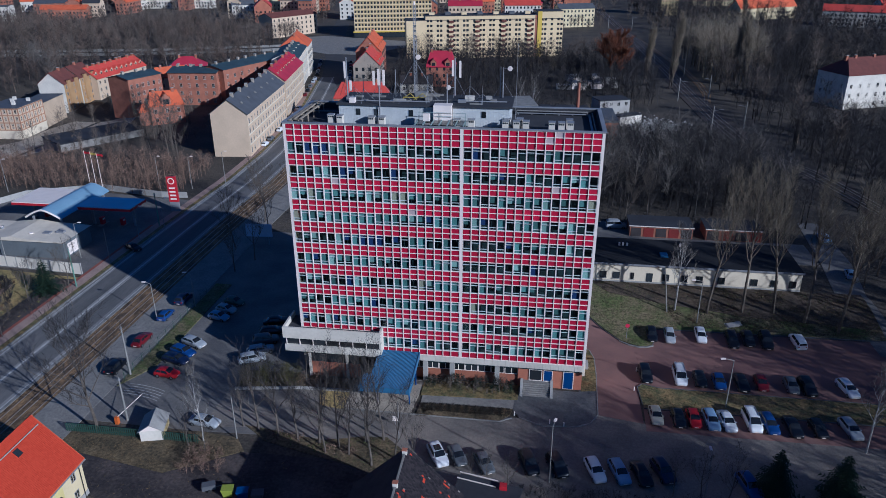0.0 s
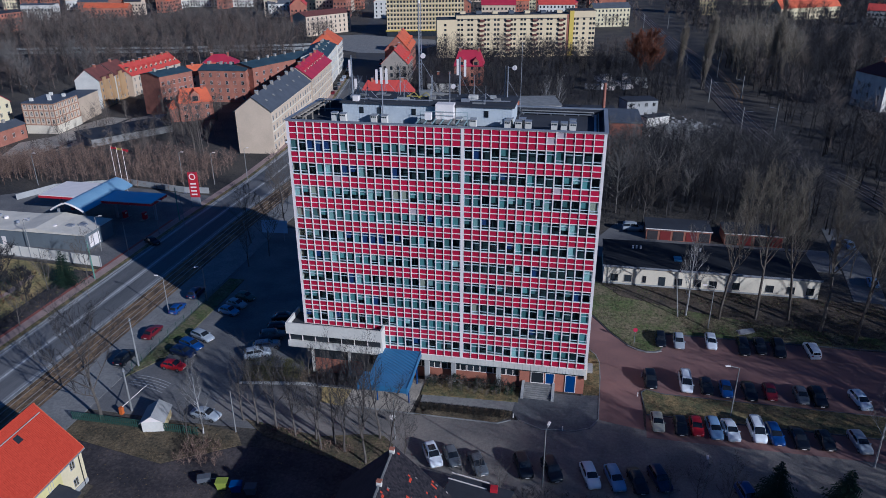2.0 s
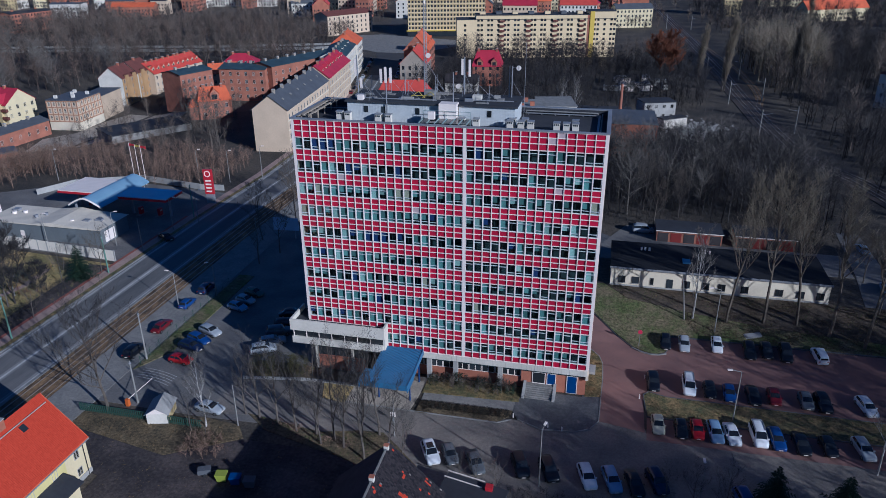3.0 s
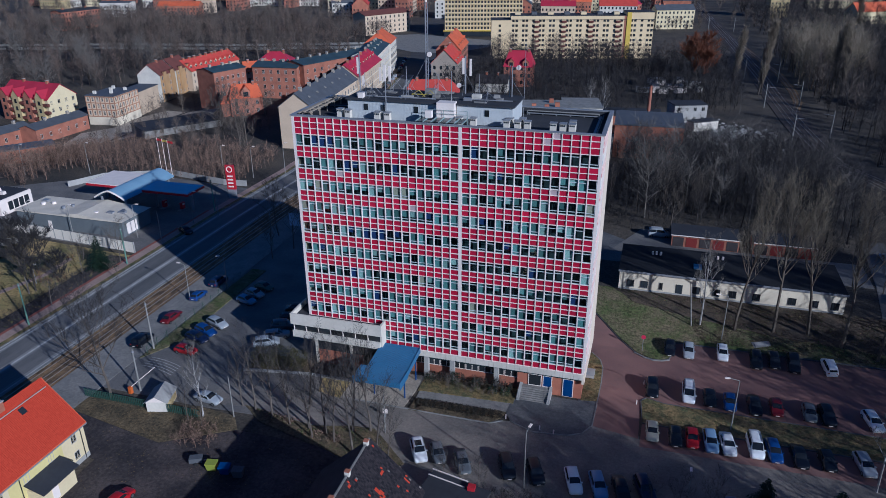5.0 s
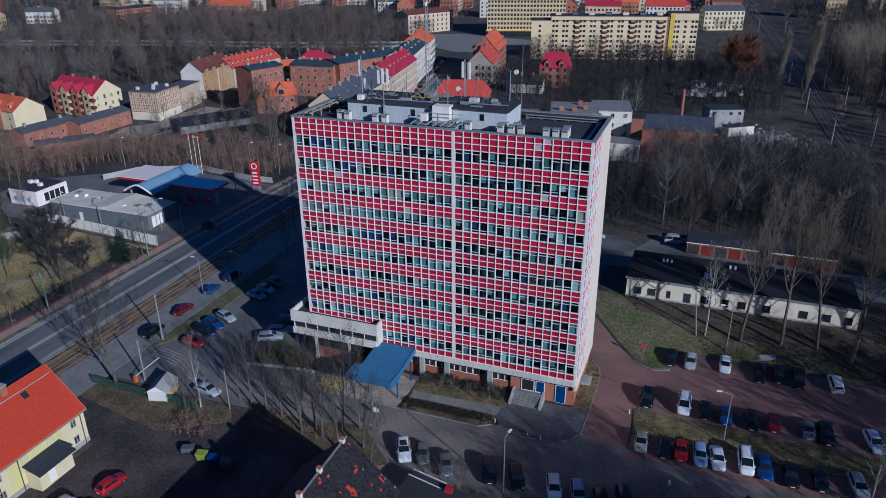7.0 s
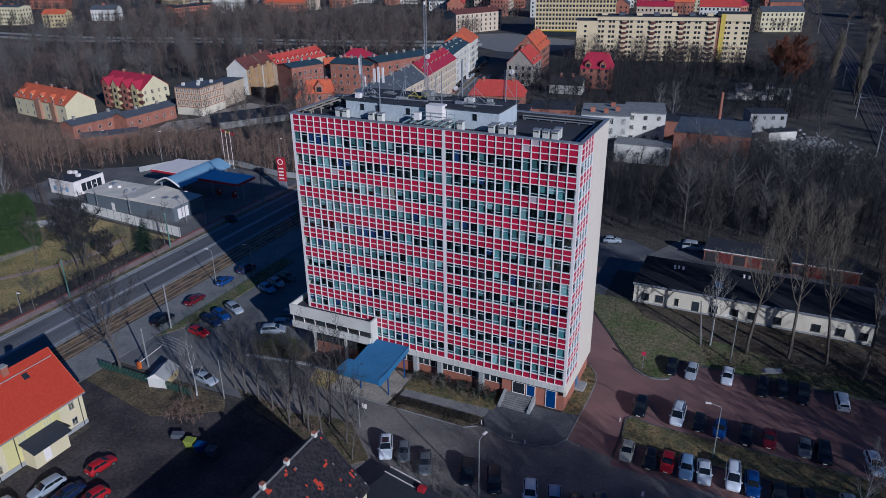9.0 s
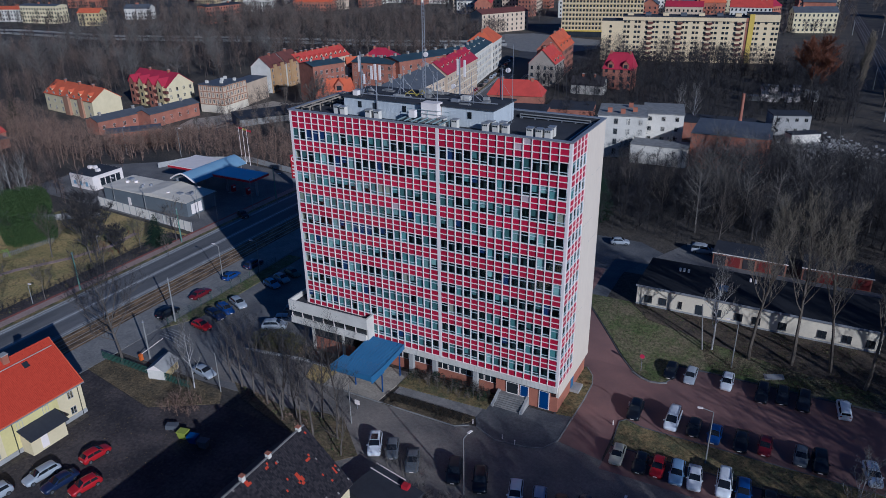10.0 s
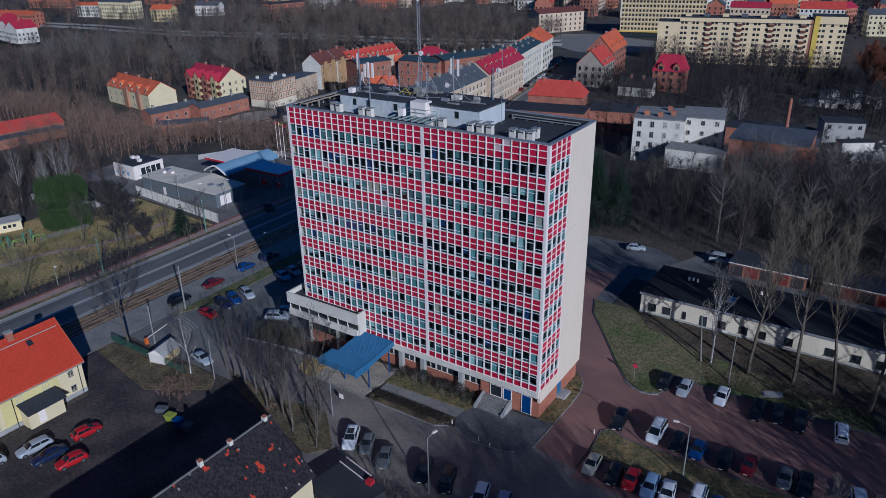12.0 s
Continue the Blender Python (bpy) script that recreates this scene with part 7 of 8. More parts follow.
for y in (96.0, 98.6, 101.2, 103.8, 106.2):
    part("cross_beam", box(-35.15, y - 0.08, 40.6, -33.4, y + 0.08, 40.74), TIMBER, trestle)
    part("post", box(-33.6, y - 0.07, ROOF, -33.46, y + 0.07, 40.6), TIMBER, trestle)
    part("post", box(-35.1, y - 0.07, ROOF, -34.96, y + 0.07, 40.6), TIMBER, trestle)
thing("edge_pipe", "pale pipe following the roof parapet round a bend", "pipe", Geo().tube((7.05, 94.9, 40.3), (7.05, 106.3, 40.3), 0.09, n=8).tube((7.05, 94.9, 40.3), (6.6, 94.5, 40.3), 0.09, n=8).tube((6.6, 94.5, 40.3), (5.6, 94.5, 40.3), 0.09, n=8).tube((6.6, 94.5, 40.3), (6.6, 94.5, ROOF), 0.07, n=6).tube((7.05, 106.3, 40.3), (7.05, 106.3, ROOF), 0.07, n=6), M["kerb"])
thing("edge_pipe", "pale pipe along the rear roof parapet", "pipe", Geo().tube((-4.0, 106.7, 40.35), (6.4, 106.7, 40.35), 0.09, n=8).tube((6.4, 106.7, 40.35), (6.4, 106.7, ROOF), 0.07, n=6).tube((-4.0, 106.7, 40.35), (-4.0, 106.7, ROOF), 0.07, n=6), M["kerb"])
gear = random.Random(17)
for i in range(16):
    x, y = gear.uniform(-28, -5.2), gear.uniform(100, 105.2)
    if -15.3 < x < -12.4:
        continue
    sx, sy, h = gear.uniform(0.2, 0.9), gear.uniform(0.2, 0.6), gear.uniform(0.1, 0.5)
    thing("roof_box", "small weathered box on the plant room roof", "roof gear", box(x - sx, y - sy, PENT + 0.02, x + sx, y + sy, PENT + h), M[gear.choice(("kerb", "greycap", "paving", "concrete"))], group="roof boxes")
for i in range(7):
    x, y = gear.uniform(-27, -6), gear.uniform(100, 105)
    a, b = Vector((x, y, PENT + 0.06)), Vector((x + gear.uniform(-5, 5), y + gear.uniform(-2, 2), PENT + 0.06))
    thing("roof_cable", "black cable lying across the roof", "cable", Geo().tube(a, b, 0.035, n=5), M["kerb" if i % 2 else "tyre"], group="roof cables")
for x, y, h in ((-27.2, 101.2, 3.2), (-24.0, 104.4, 3.8), (-20.2, 100.4, 2.6), (-16.4, 101.0, 3.4), (-10.8, 104.6, 3.0), (-8.6, 100.6, 2.4)):
    mast("antenna_pole", "thin grey rod with short stays", x, y, PENT, PENT + h, 0.035, (), None, 3)

# ---- low white building and garages ----
LOWWIN = (13.0, 15.5, 18.5, 24.7, 28.1, 30.9, 34.9, 40.8, 44.4, 47.7)
for x in LOWWIN:
    wd = 1.3 if x != 18.5 else 0.6
    w = part("window", lattice([0, 0.07, wd / 2 - 0.03, wd / 2 + 0.03, wd - 0.07, wd], [0, 0.07, 1.28, 1.35], {(1, 1), (3, 1)}, -0.06, 0.06), M["oldtile"], low, loc=(x - wd / 2 - 30.05, -6.29, 0.85))
    part("pane", box(0.04, -0.02, 0.04, wd - 0.04, 0.02, 1.31), M["darkglass"], w)
    part("sill", box(-0.1, -0.14, -0.08, wd + 0.1, 0.0, 0.0), M["concrete"], w)
part("door", box(-0.6, -0.06, 0, 0.6, 0.06, 2.2), M["darkglass"], low, "dark door", loc=(21.7 - 30.05, -6.25, 0.05))
part("door_step", box(-1.0, -1.2, -0.3, 1.0, 0, 0.05), M["concrete"], low, loc=(21.7 - 30.05, -6.25, 0))
part("plinth", box(-19.2, -6.33, -0.3, 19.2, -6.25, 0.45), M["concrete"], low, "grey concrete plinth")
part("roof_edge", box(-19.4, -6.55, 3.7, 19.4, -6.45, 4.06), M["greycap"], low)
for x, y in ((-13.5, 2.5), (-12.8, 2.6), (-12.0, 2.5), (-1.5, 3.4), (-0.6, 3.3)):
    part("roof_vent", Geo().tube((x, y, 4.0), (x, y, 4.6), 0.2, n=10), M["white"], low)
part("skylight", box(-6, -2.5, 4.0, -4.6, -0.5, 4.25), M["blue"], low, "blue-grey skylight")
REDP = material("red_door_paint", (0.2, 0.03, 0.026), (0.15, 0.025, 0.022), rough=0.6)
for x0, x1, h, n in ((20.3, 33.8, 2.6, 5), (36.6, 48.3, 2.6, 4)):
    ga = thing("garage_row", "row of low brick garages with red doors", "garage", group="garages", loc=(x0, 151.8, 2.7))
    ln = x1 - x0
    part("wall", box(0, 0, -0.5, ln, 6.5, h - 0.2), M["oldbrick"], ga)
    part("roof", box(-0.2, -0.2, h - 0.2, ln + 0.2, 6.7, h), M["darkroof"], ga)
    part("roof_edge", box(-0.25, -0.3, h - 0.14, ln + 0.25, -0.2, h + 0.04), M["white"], ga)
    for i in range(n):
        part("door", box(ln / n * i + 0.25, -0.06, 0.05, ln / n * (i + 1) - 0.25, 0.0, 2.1), REDP if i % 2 else M["oldtile"], ga)

# ---- filling station ----
station = thing("station_canopy", "blue vaulted filling station canopy with flat wings", "canopy")
g = Geo()
N = 12
for i in range(N):
    def arch(k, e):
        u = -1 + 2 * k / N
        return (-111.8 + u * 4.2, e, 7.2 - 1.9 * abs(u) ** 1.4)
    g.add([arch(i, 138.8), arch(i + 1, 138.8), arch(i + 1, 158.6), arch(i, 158.6)], [(0, 1, 2, 3)])
    g.add([(p[0], p[1], p[2] - 0.25) for p in (arch(i, 138.8), arch(i, 158.6), arch(i + 1, 158.6), arch(i + 1, 138.8))], [(0, 1, 2, 3)])
part("vault", g, M["skyblue"], station, "blue sheet metal vault")
rib = Geo()
for i in range(N):
    a, b = [(-111.8 + (-1 + 2 * k / N) * 4.3, 138.6, 7.25 - 1.9 * abs(-1 + 2 * k / N) ** 1.4) for k in (i, i + 1)]
    rib.tube(a, b, 0.22, n=6)
part("rim", rib, M["white"], station)
REDF = material("red_fascia", (0.45, 0.02, 0.03), (0.4, 0.02, 0.03), rough=0.4)
for x0, y0, x1, y1, top, lab in ((-125.6, 146.6, -115.4, 157.2, M["white"], "white flat canopy wing"), (-108.2, 145.7, -94.6, 152.8, M["skyblue"], "blue flat canopy wing")):
    part("wing", box(x0, y0, 5.3, x1, y1, 5.75), top, station, lab)
    part("fascia", box(x0 - 0.06, y0 - 0.08, 5.0, x1 + 0.06, y0, 5.55), REDF, station)
    part("fascia", box(x1, y0, 5.0, x1 + 0.08, y1, 5.55), REDF, station)
    for x in (x0 + 1.5, x1 - 1.5):
        part("column", box(x - 0.25, (y0 + y1) / 2 - 0.25, 0, x + 0.25, (y0 + y1) / 2 + 0.25, 5.3), M["greycap"], station)
for x in (-115.2, -108.4):
    for y in (140, 157):
        part("column", box(x - 0.2, y - 0.2, 0, x + 0.2, y + 0.2, 5.2), M["greycap"], station)
for x, y in ((-104.5, 149.2), (-99.2, 149.2), (-121, 152)):
    pump = thing("fuel_pump", "red and grey fuel pump on an island", "fuel pump", group="fuel pumps", loc=(x, y, 0.04))
    part("island", box(-0.6, -1.6, 0, 0.6, 1.6, 0.15), M["kerb"], pump)
    part("body", box(-0.35, -0.6, 0.15, 0.35, 0.6, 1.9), REDF, pump)
    part("display", box(-0.37, -0.4, 1.2, 0.37, 0.4, 1.6), M["white"], pump)
shop = thing("station_shop", "grey filling station shop with pale flat roof", "shop")
SHOPW = material("dark_grey_cladding", (0.17, 0.185, 0.19), (0.14, 0.15, 0.155), rough=0.5, big=0.4, fine=3, bump=0.05)
SHOPR = material("pale_roof_membrane", (0.74, 0.65, 0.51), (0.58, 0.51, 0.4), big=0.3, fine=3)
part("wall", box(-131.2, 129.2, 0, -101, 139, 3.9), SHOPW, shop)
g = Geo()
xs = [(-131.5, 4.0), (-119, 4.0), (-117, 4.25), (-113, 4.75), (-109.5, 4.3), (-100.6, 3.9)]
for (xa, za), (xb, zb) in zip(xs, xs[1:]):
    g.add([(xa, 128.9, za), (xb, 128.9, zb), (xb, 139.3, zb), (xa, 139.3, za), (xa, 128.9, 3.75), (xb, 128.9, 3.75), (xb, 139.3, 3.75), (xa, 139.3, 3.75)], [(0, 1, 2, 3), (4, 5, 1, 0), (6, 7, 3, 2)])
part("roof", g, SHOPR, shop)
part("end_panel", box(-101.0, 130.5, 0.4, -100.9, 134, 3.0), M["white"], shop, "white end wall panel")
part("door", box(-122.3, 129.12, 0.05, -121.3, 129.2, 2.1), M["white"], shop)
for x, y, rr in ((-127.5, 134, 0.6), (-125.3, 135, 0.6), (-120.6, 133, 0.5), (-119.2, 134.6, 0.5), (-110.2, 132, 0.55)):
    part("roof_fan", Geo().tube((x, y, 3.95), (x, y, 4.55), rr * 0.85, n=12), M["white"] if rr > 0.52 else M["greycap"], shop)
for x, y in ((-107, 133), (-104.5, 134), (-128.5, 136)):
    part("roof_unit", box(x - 0.8, y - 0.6, 3.9, x + 0.8, y + 0.6, 4.5), M["greycap"], shop)
wash = thing("car_wash", "small white car wash building with glazed bays", "car wash")
part("wall", box(-149.5, 132.6, 0, -140, 142.6, 4.0), M["white"], wash)
part("roof", box(-149.2, 132.9, 4.0, -140.3, 142.3, 4.12), M["darkroof"], wash)
part("bay", box(-140.0, 134.8, 0.8, -139.92, 141.6, 3.0), M["darkglass"], wash)
for x in (-147.6, -145.2, -142.8):
    part("poster", box(x - 0.5, 132.57, 1.0, x + 0.5, 132.6, 2.2), M["skyblue"], wash, "small blue poster")
for y in (134.8, 136.5, 138.2, 139.9, 141.6):
    part("bay_post", box(-139.95, y - 0.12, 0, -139.85, y + 0.12, 3.2), M["white"], wash)
for x, y in ((-147.5, 138), (-146.2, 138.6), (-143, 137)):
    part("roof_unit", box(x - 0.5, y - 0.5, 4.12, x + 0.5, y + 0.5, 4.9), M["white"], wash)


def wall_run(name, label, pts, h, t, mat, category="wall"):
    g = Geo()
    for (xa, ya), (xb, yb) in zip(pts, pts[1:]):
        d = Vector((xb - xa, yb - ya)).normalized()
        n = Vector((-d.y, d.x)) * t / 2
        g.prism([(xa - n.x, ya - n.y), (xb - n.x, yb - n.y), (xb + n.x, yb + n.y), (xa + n.x, ya + n.y)], -0.05, h)
    return thing(name, label, category, g, mat, kind="structure")


wall_run("wall_station", "long white concrete panel wall beside the shop", [(-129, 125.5), (-93, 122.6)], 2.4, 0.15, material("cream_wall_panels", (0.84, 0.76, 0.63), (0.7, 0.63, 0.52), big=0.3, fine=3, bump=0.1))
wall_run("wall_station", "low pale wall behind the filling station", [(-141, 156), (-136.5, 165.5), (-120, 173.2), (-100, 169.5), (-93, 170)], 1.6, 0.15, M["concrete"])
for i in range(15):
    part("wall_post", box(-0.1, -0.12, 0, 0.1, 0.12, 2.5), M["concrete"], bpy.data.objects["wall_station"], loc=(-129 + i * 36 / 14, 125.5 - i * 2.9 / 14, 0))
wall_run("wall_park", "pale garden wall across the park", [(-150, 108), (-130, 113), (-122, 120)], 1.6, 0.2, M["concrete"])
pylon = thing("price_pylon", "tall red filling station price pylon", "sign", loc=pose(-91.2, 160, 0, 0, 0, 8))
part("base", box(-1.1, -0.3, 0.0, 1.1, 0.3, 2.6), M["greycap"], pylon)
part("panel", box(-1.15, -0.35, 2.6, 1.15, 0.35, 9.2), REDF, pylon)
ring = Geo()
for i in range(20):
    a, b = (2 * math.pi * k / 20 for k in (i, i + 1))
    ring.tube((0.72 * math.cos(a), -0.38, 8.1 + 0.72 * math.sin(a)), (0.72 * math.cos(b), -0.38, 8.1 + 0.72 * math.sin(b)), 0.13, n=5)
part("emblem", ring, M["white"], pylon, "plain white ring emblem")
for i in range(4):
    part("price_bar", box(-0.75, -0.39, 3.2 + i * 0.95, 0.75, -0.35, 3.6 + i * 0.95), M["white"], pylon)
for i, (x, y, mat) in enumerate(((-121.6, 171.6, REDF), (-119.3, 170.8, YELLOW), (-117.0, 170.0, REDF))):
    fl = thing("flag_pole", "white flagpole with a small flag", "flagpole", group="flagpoles", loc=(x, y, 0))
    part("pole", Geo().tube((0, 0, 0), (0, 0, 11.5), 0.09, 0.05, n=8), M["white"], fl)
    gf = Geo()
    for k in range(6):
        gf.add([(0.3 * k, 0.12 * math.sin(k), 10.6), (0.3 * (k + 1), 0.12 * math.sin(k + 1), 10.6 - 0.03 * k), (0.3 * (k + 1), 0.12 * math.sin(k + 1), 11.2 - 0.03 * k), (0.3 * k, 0.12 * math.sin(k), 11.2)], [(0, 1, 2, 3)])
    part("flag", gf, mat, fl)

# ---- lamps, poles, fences, small things ----
def lamp(x, y, h, arm, toward, mat="kerb", label="slender street lamp with a short arm"):
    t = thing("street_lamp", label, "street lamp", group="street lamps", loc=pose(x, y, float(gz(x, y)), 0, 0, toward))
    part("pole", Geo().tube((0, 0, -0.05), (0, 0, h), 0.1, 0.06, n=8), M[mat], t)
    if arm:
        part("arm", Geo().tube((0, 0, h), (arm, 0, h + 0.35), 0.045, n=6), M[mat], t)
        part("lamp_head", box(arm - 0.1, -0.14, h + 0.28, arm + 0.6, 0.14, h + 0.42), M["white"], t)


for spec in ((3.2, 73.5, 8.6, 0.9, 75), (29.0, 93.0, 8.2, 1.4, 190), (28.9, 116.8, 8.2, 1.4, 190), (-17.5, 79.0, 6.6, 0, 0), (-40.0, 76.4, 7.0, 0, 0), (22.6, 74.0, 6.0, 0.8, 90), (-67.7, 106.2, 7.5, 1.0, 180), (-63.2, 112.2, 7, 0.8, 200), (-90.7, 141.3, 8, 1.2, 0), (-87.4, 147.0, 8, 1.2, 10), (-98, 130, 8, 1.0, 10),
             (-81.1 - 9, 128.3, 8, 0, 0), (-163, 163, 9, 0.8, 0), (-144, 168, 9, 0.8, 0), (-95, 177, 9, 0.8, 0), (-88, 183, 9, 0.8, 0), (-104, 176, 9, 0.8, 0), (-102, 104, 4, 0.3, 0), (-93.5, 82, 4, 0.3, 0), (-126, 128, 7, 0.6, 0), (-114.5, 128, 7, 0.6, 0)):
    lamp(*spec)
MASTG = material("green_painted_mast", (0.16, 0.27, 0.2), (0.12, 0.2, 0.15), rough=0.6)
M["mastgreen"] = MASTG
for x, y, h, mt in ((-63.2, 89.2, 9.0, "kerb"), (-57.4, 78.2, 7.4, "kerb"), (-90.2, 90.0, 8.4, "mastgreen"), (-90.6, 117.0, 8.4, "mastgreen"), (-63.4, 62, 8.4, "kerb"), (-90.3, 63, 8.4, "mastgreen"), (-64.0, 132, 9, "kerb"), (-90.4, 150, 8.4, "mastgreen")):
    p = thing("tram_mast", "plain tram line mast beside the track", "pole", group="tram masts", loc=(x, y, 0))
    part("pole", Geo().tube((0, 0, -0.05), (0, 0, h), 0.17, 0.11, n=10), M[mt], p)
    part("collar", Geo().tube((0, 0, h - 0.5), (0, 0, h - 0.3), 0.2, n=10), M["greycap"], p)
leaner = thing("leaning_pole", "grey leaning utility pole by the lawn", "pole")
part("pole", Geo().tube((24.0, 119.2, 1.5), (23.0, 120.0, 9.3), 0.13, 0.09, n=8), M["paving"], leaner)
fence_m = material("dark_green_fence", (0.05, 0.1, 0.07), (0.035, 0.07, 0.05), rough=0.6)
fence = thing("green_fence", "green slatted metal fence along the bank", "fence")
for i in range(62):
    x = -64.6 + i * 0.32
    y = 74.7 - 0.016 * (x + 64.6) * 0
    part("slat", box(x, y, 0.1, x + 0.15, y + 0.05, 1.35 + 0.12 * math.sin(i * 2.3)), fence_m, fence)
for z in (0.4, 1.3):
    part("rail", box(-64.7, 74.76, z, -44.6, 74.82, z + 0.08), fence_m, fence)
lotf = thing("lot_fence", "dark green mesh fence beside the car park", "fence")
for i in range(12):
    part("post", box(-63.3, 87.6 + i * 2.7, 0, -63.24, 87.66 + i * 2.7, 1.6), fence_m, lotf)
for z in (0.15, 0.5, 0.85, 1.2, 1.55):
    part("rail", box(-63.28, 87.6, z, -63.26, 117.4, z + 0.02), fence_m, lotf)
for k in range(5):
    g = Geo()
    for (xa, ya), (xb, yb) in zip([(-62 + 1.3 * q, 84.4 - 0.05 * q * q + k * 0.62) for q in range(5)], [(-62 + 1.3 * q, 84.4 - 0.05 * q * q + k * 0.62) for q in range(1, 6)]):
        g.add([(xa, ya, 0.012), (xb, yb, 0.012), (xb, yb + 0.1, 0.012), (xa, ya + 0.1, 0.012)], [(0, 1, 2, 3)])
    setting("hatch_line", "worn white painted hatching at the gate", g, M["linepaint"])
tent = thing("white_shed", "small white gabled shed behind the fence", "shed", loc=pose(-52.0, 76.2, 0, 0, 0, -75) @ Matrix.Scale(0.88, 4))
part("wall", box(-2.2, -1.7, 0, 2.2, 1.7, 1.9), M["whiterender"], tent)
for s in (-1, 1):
    v = [(-2.4, s * 2.0, 1.75), (2.4, s * 2.0, 1.75), (2.4, 0, 3.0), (-2.4, 0, 3.0)]
    v += [(a, b, c + 0.08) for a, b, c in v]
    part("roof_slope", Geo().add(v, [(0, 1, 2, 3), (7, 6, 5, 4), (0, 4, 5, 1), (1, 5, 6, 2), (2, 6, 7, 3), (3, 7, 4, 0)]), M["concrete"], tent)
part("gable", Geo().add([(2.2, -1.7, 1.9), (2.2, 1.7, 1.9), (2.2, 0, 2.95), (2.1, -1.7, 1.9), (2.1, 1.7, 1.9), (2.1, 0, 2.95)], [(0, 1, 2), (5, 4, 3)]), M["white"], tent)
part("side_panel", box(-2.0, 1.7, 0.1, 2.0, 1.74, 1.8), M["ochre"], tent, "bare plywood side panel")
gate = thing("barrier", "orange barrier post with raised white boom", "barrier", loc=(-58.4, 77.3, 0))
part("housing", box(-0.25, -0.25, 0, 0.25, 0.25, 1.15), material("orange_paint", (0.6, 0.14, 0.02), (0.5, 0.12, 0.02), rough=0.4), gate)
part("boom", Geo().tube((0, 0, 1.0), (3.0, 2.6, 3.6), 0.06, 0.04, n=6), M["white"], gate)
LIMEBIN = material("lime_bin_plastic", (0.3, 0.34, 0.04), (0.24, 0.28, 0.035), rough=0.5)
for x, y, mat, lab in ((-36.6, 65.6, LIMEBIN, "yellow-green wheeled refuse bin"), (-34.6, 65.5, M["bluedoor"], "blue wheeled refuse bin"), (-32.6, 65.4, M["slate"], "dark grey wheeled refuse bin")):
    b = thing("refuse_bin", lab, "bin", group="refuse bins", loc=pose(x, y, 0.03, 0, 0, 12))
    part("body", Geo().add([(-0.55, -0.4, 0.12), (0.55, -0.4, 0.12), (0.55, 0.4, 0.12), (-0.55, 0.4, 0.12), (-0.7, -0.55, 1.15), (0.7, -0.55, 1.15), (0.7, 0.55, 1.15), (-0.7, 0.55, 1.15)], [(3, 2, 1, 0), (4, 5, 6, 7), (0, 1, 5, 4), (1, 2, 6, 5), (2, 3, 7, 6), (3, 0, 4, 7)]), mat, b)
    part("lid", box(-0.74, -0.58, 1.15, 0.74, 0.58, 1.3), mat, b)
    for sx in (-0.45, 0.45):
        part("wheel", Geo().tube((sx, -0.38, 0.1), (sx, -0.3, 0.1), 0.1, n=8), M["tyre"], b)
trl = thing("trailer", "small grey box trailer beside the refuse bins", "trailer", loc=pose(-39.4, 66.2, 0.03, 0, 0, 25) @ Matrix.Scale(0.75, 4))
part("body", box(-1.1, -0.65, 0.45, 1.1, 0.65, 1.35), M["slate"], trl)
part("drawbar", Geo().tube((1.1, 0, 0.5), (2.1, 0, 0.45), 0.05), M["steel"], trl)
part("foot", Geo().tube((2.0, 0, 0.0), (2.0, 0, 0.45), 0.04), M["steel"], trl)
for wy in (-0.72, 0.72):
    part("wheel", Geo().tube((0, wy - 0.07, 0.28), (0, wy + 0.07, 0.28), 0.28, n=12), M["tyre"], trl)
rs = thing("round_sign", "round red road sign on a post", "road sign", loc=(16.2, 110.9, 0.05 + float(gz(16.2, 110.9))))
part("post", Geo().tube((0, 0, 0), (0, 0, 2.7), 0.04, n=6), M["greycap"], rs)
part("disc", Geo().tube((0, -0.05, 2.7), (0, -0.02, 2.7), 0.38, n=18), material("sign_red", (0.5, 0.03, 0.08), (0.45, 0.03, 0.07), rough=0.4), rs)
bb = thing("billboard", "pale blue-grey billboard on posts", "billboard", loc=pose(-62, 142.3, 0, 0, 0, 4))
part("board", box(-3.0, -0.1, 2.0, 3.0, 0.1, 5.0), material("faded_poster", (0.55, 0.6, 0.68), (0.42, 0.47, 0.55), big=0.8, fine=2, bump=0), bb)
for x in (-2, 2):
    part("post", box(x - 0.1, 0.1, 0, x + 0.1, 0.3, 4.6), M["greycap"], bb)
for x, y in ((16.9, 101.0), (16.0, 95.5), (-1.9, 86.8), (3.2, 85.6), (5.2, 85.2)):
    bo = thing("bollard", "short pale bollard on the kerb", "bollard", group="bollards", loc=(x, y, 0.05))
    part("post", Geo().tube((0, 0, 0), (0, 0, 0.7), 0.09, 0.08, n=8), M["white"], bo)
pallet = thing("plywood_heap", "heap of pale boards on the lawn", "boards", loc=on_ground(35, 116.8, 20, 0.1))
for i in range(4):
    part("board", box(-1.3 + 0.1 * i, -0.7, 0.06 * i, 1.2 + 0.1 * i, 0.6 - 0.1 * i, 0.06 * i + 0.05), M["concrete"], pallet)

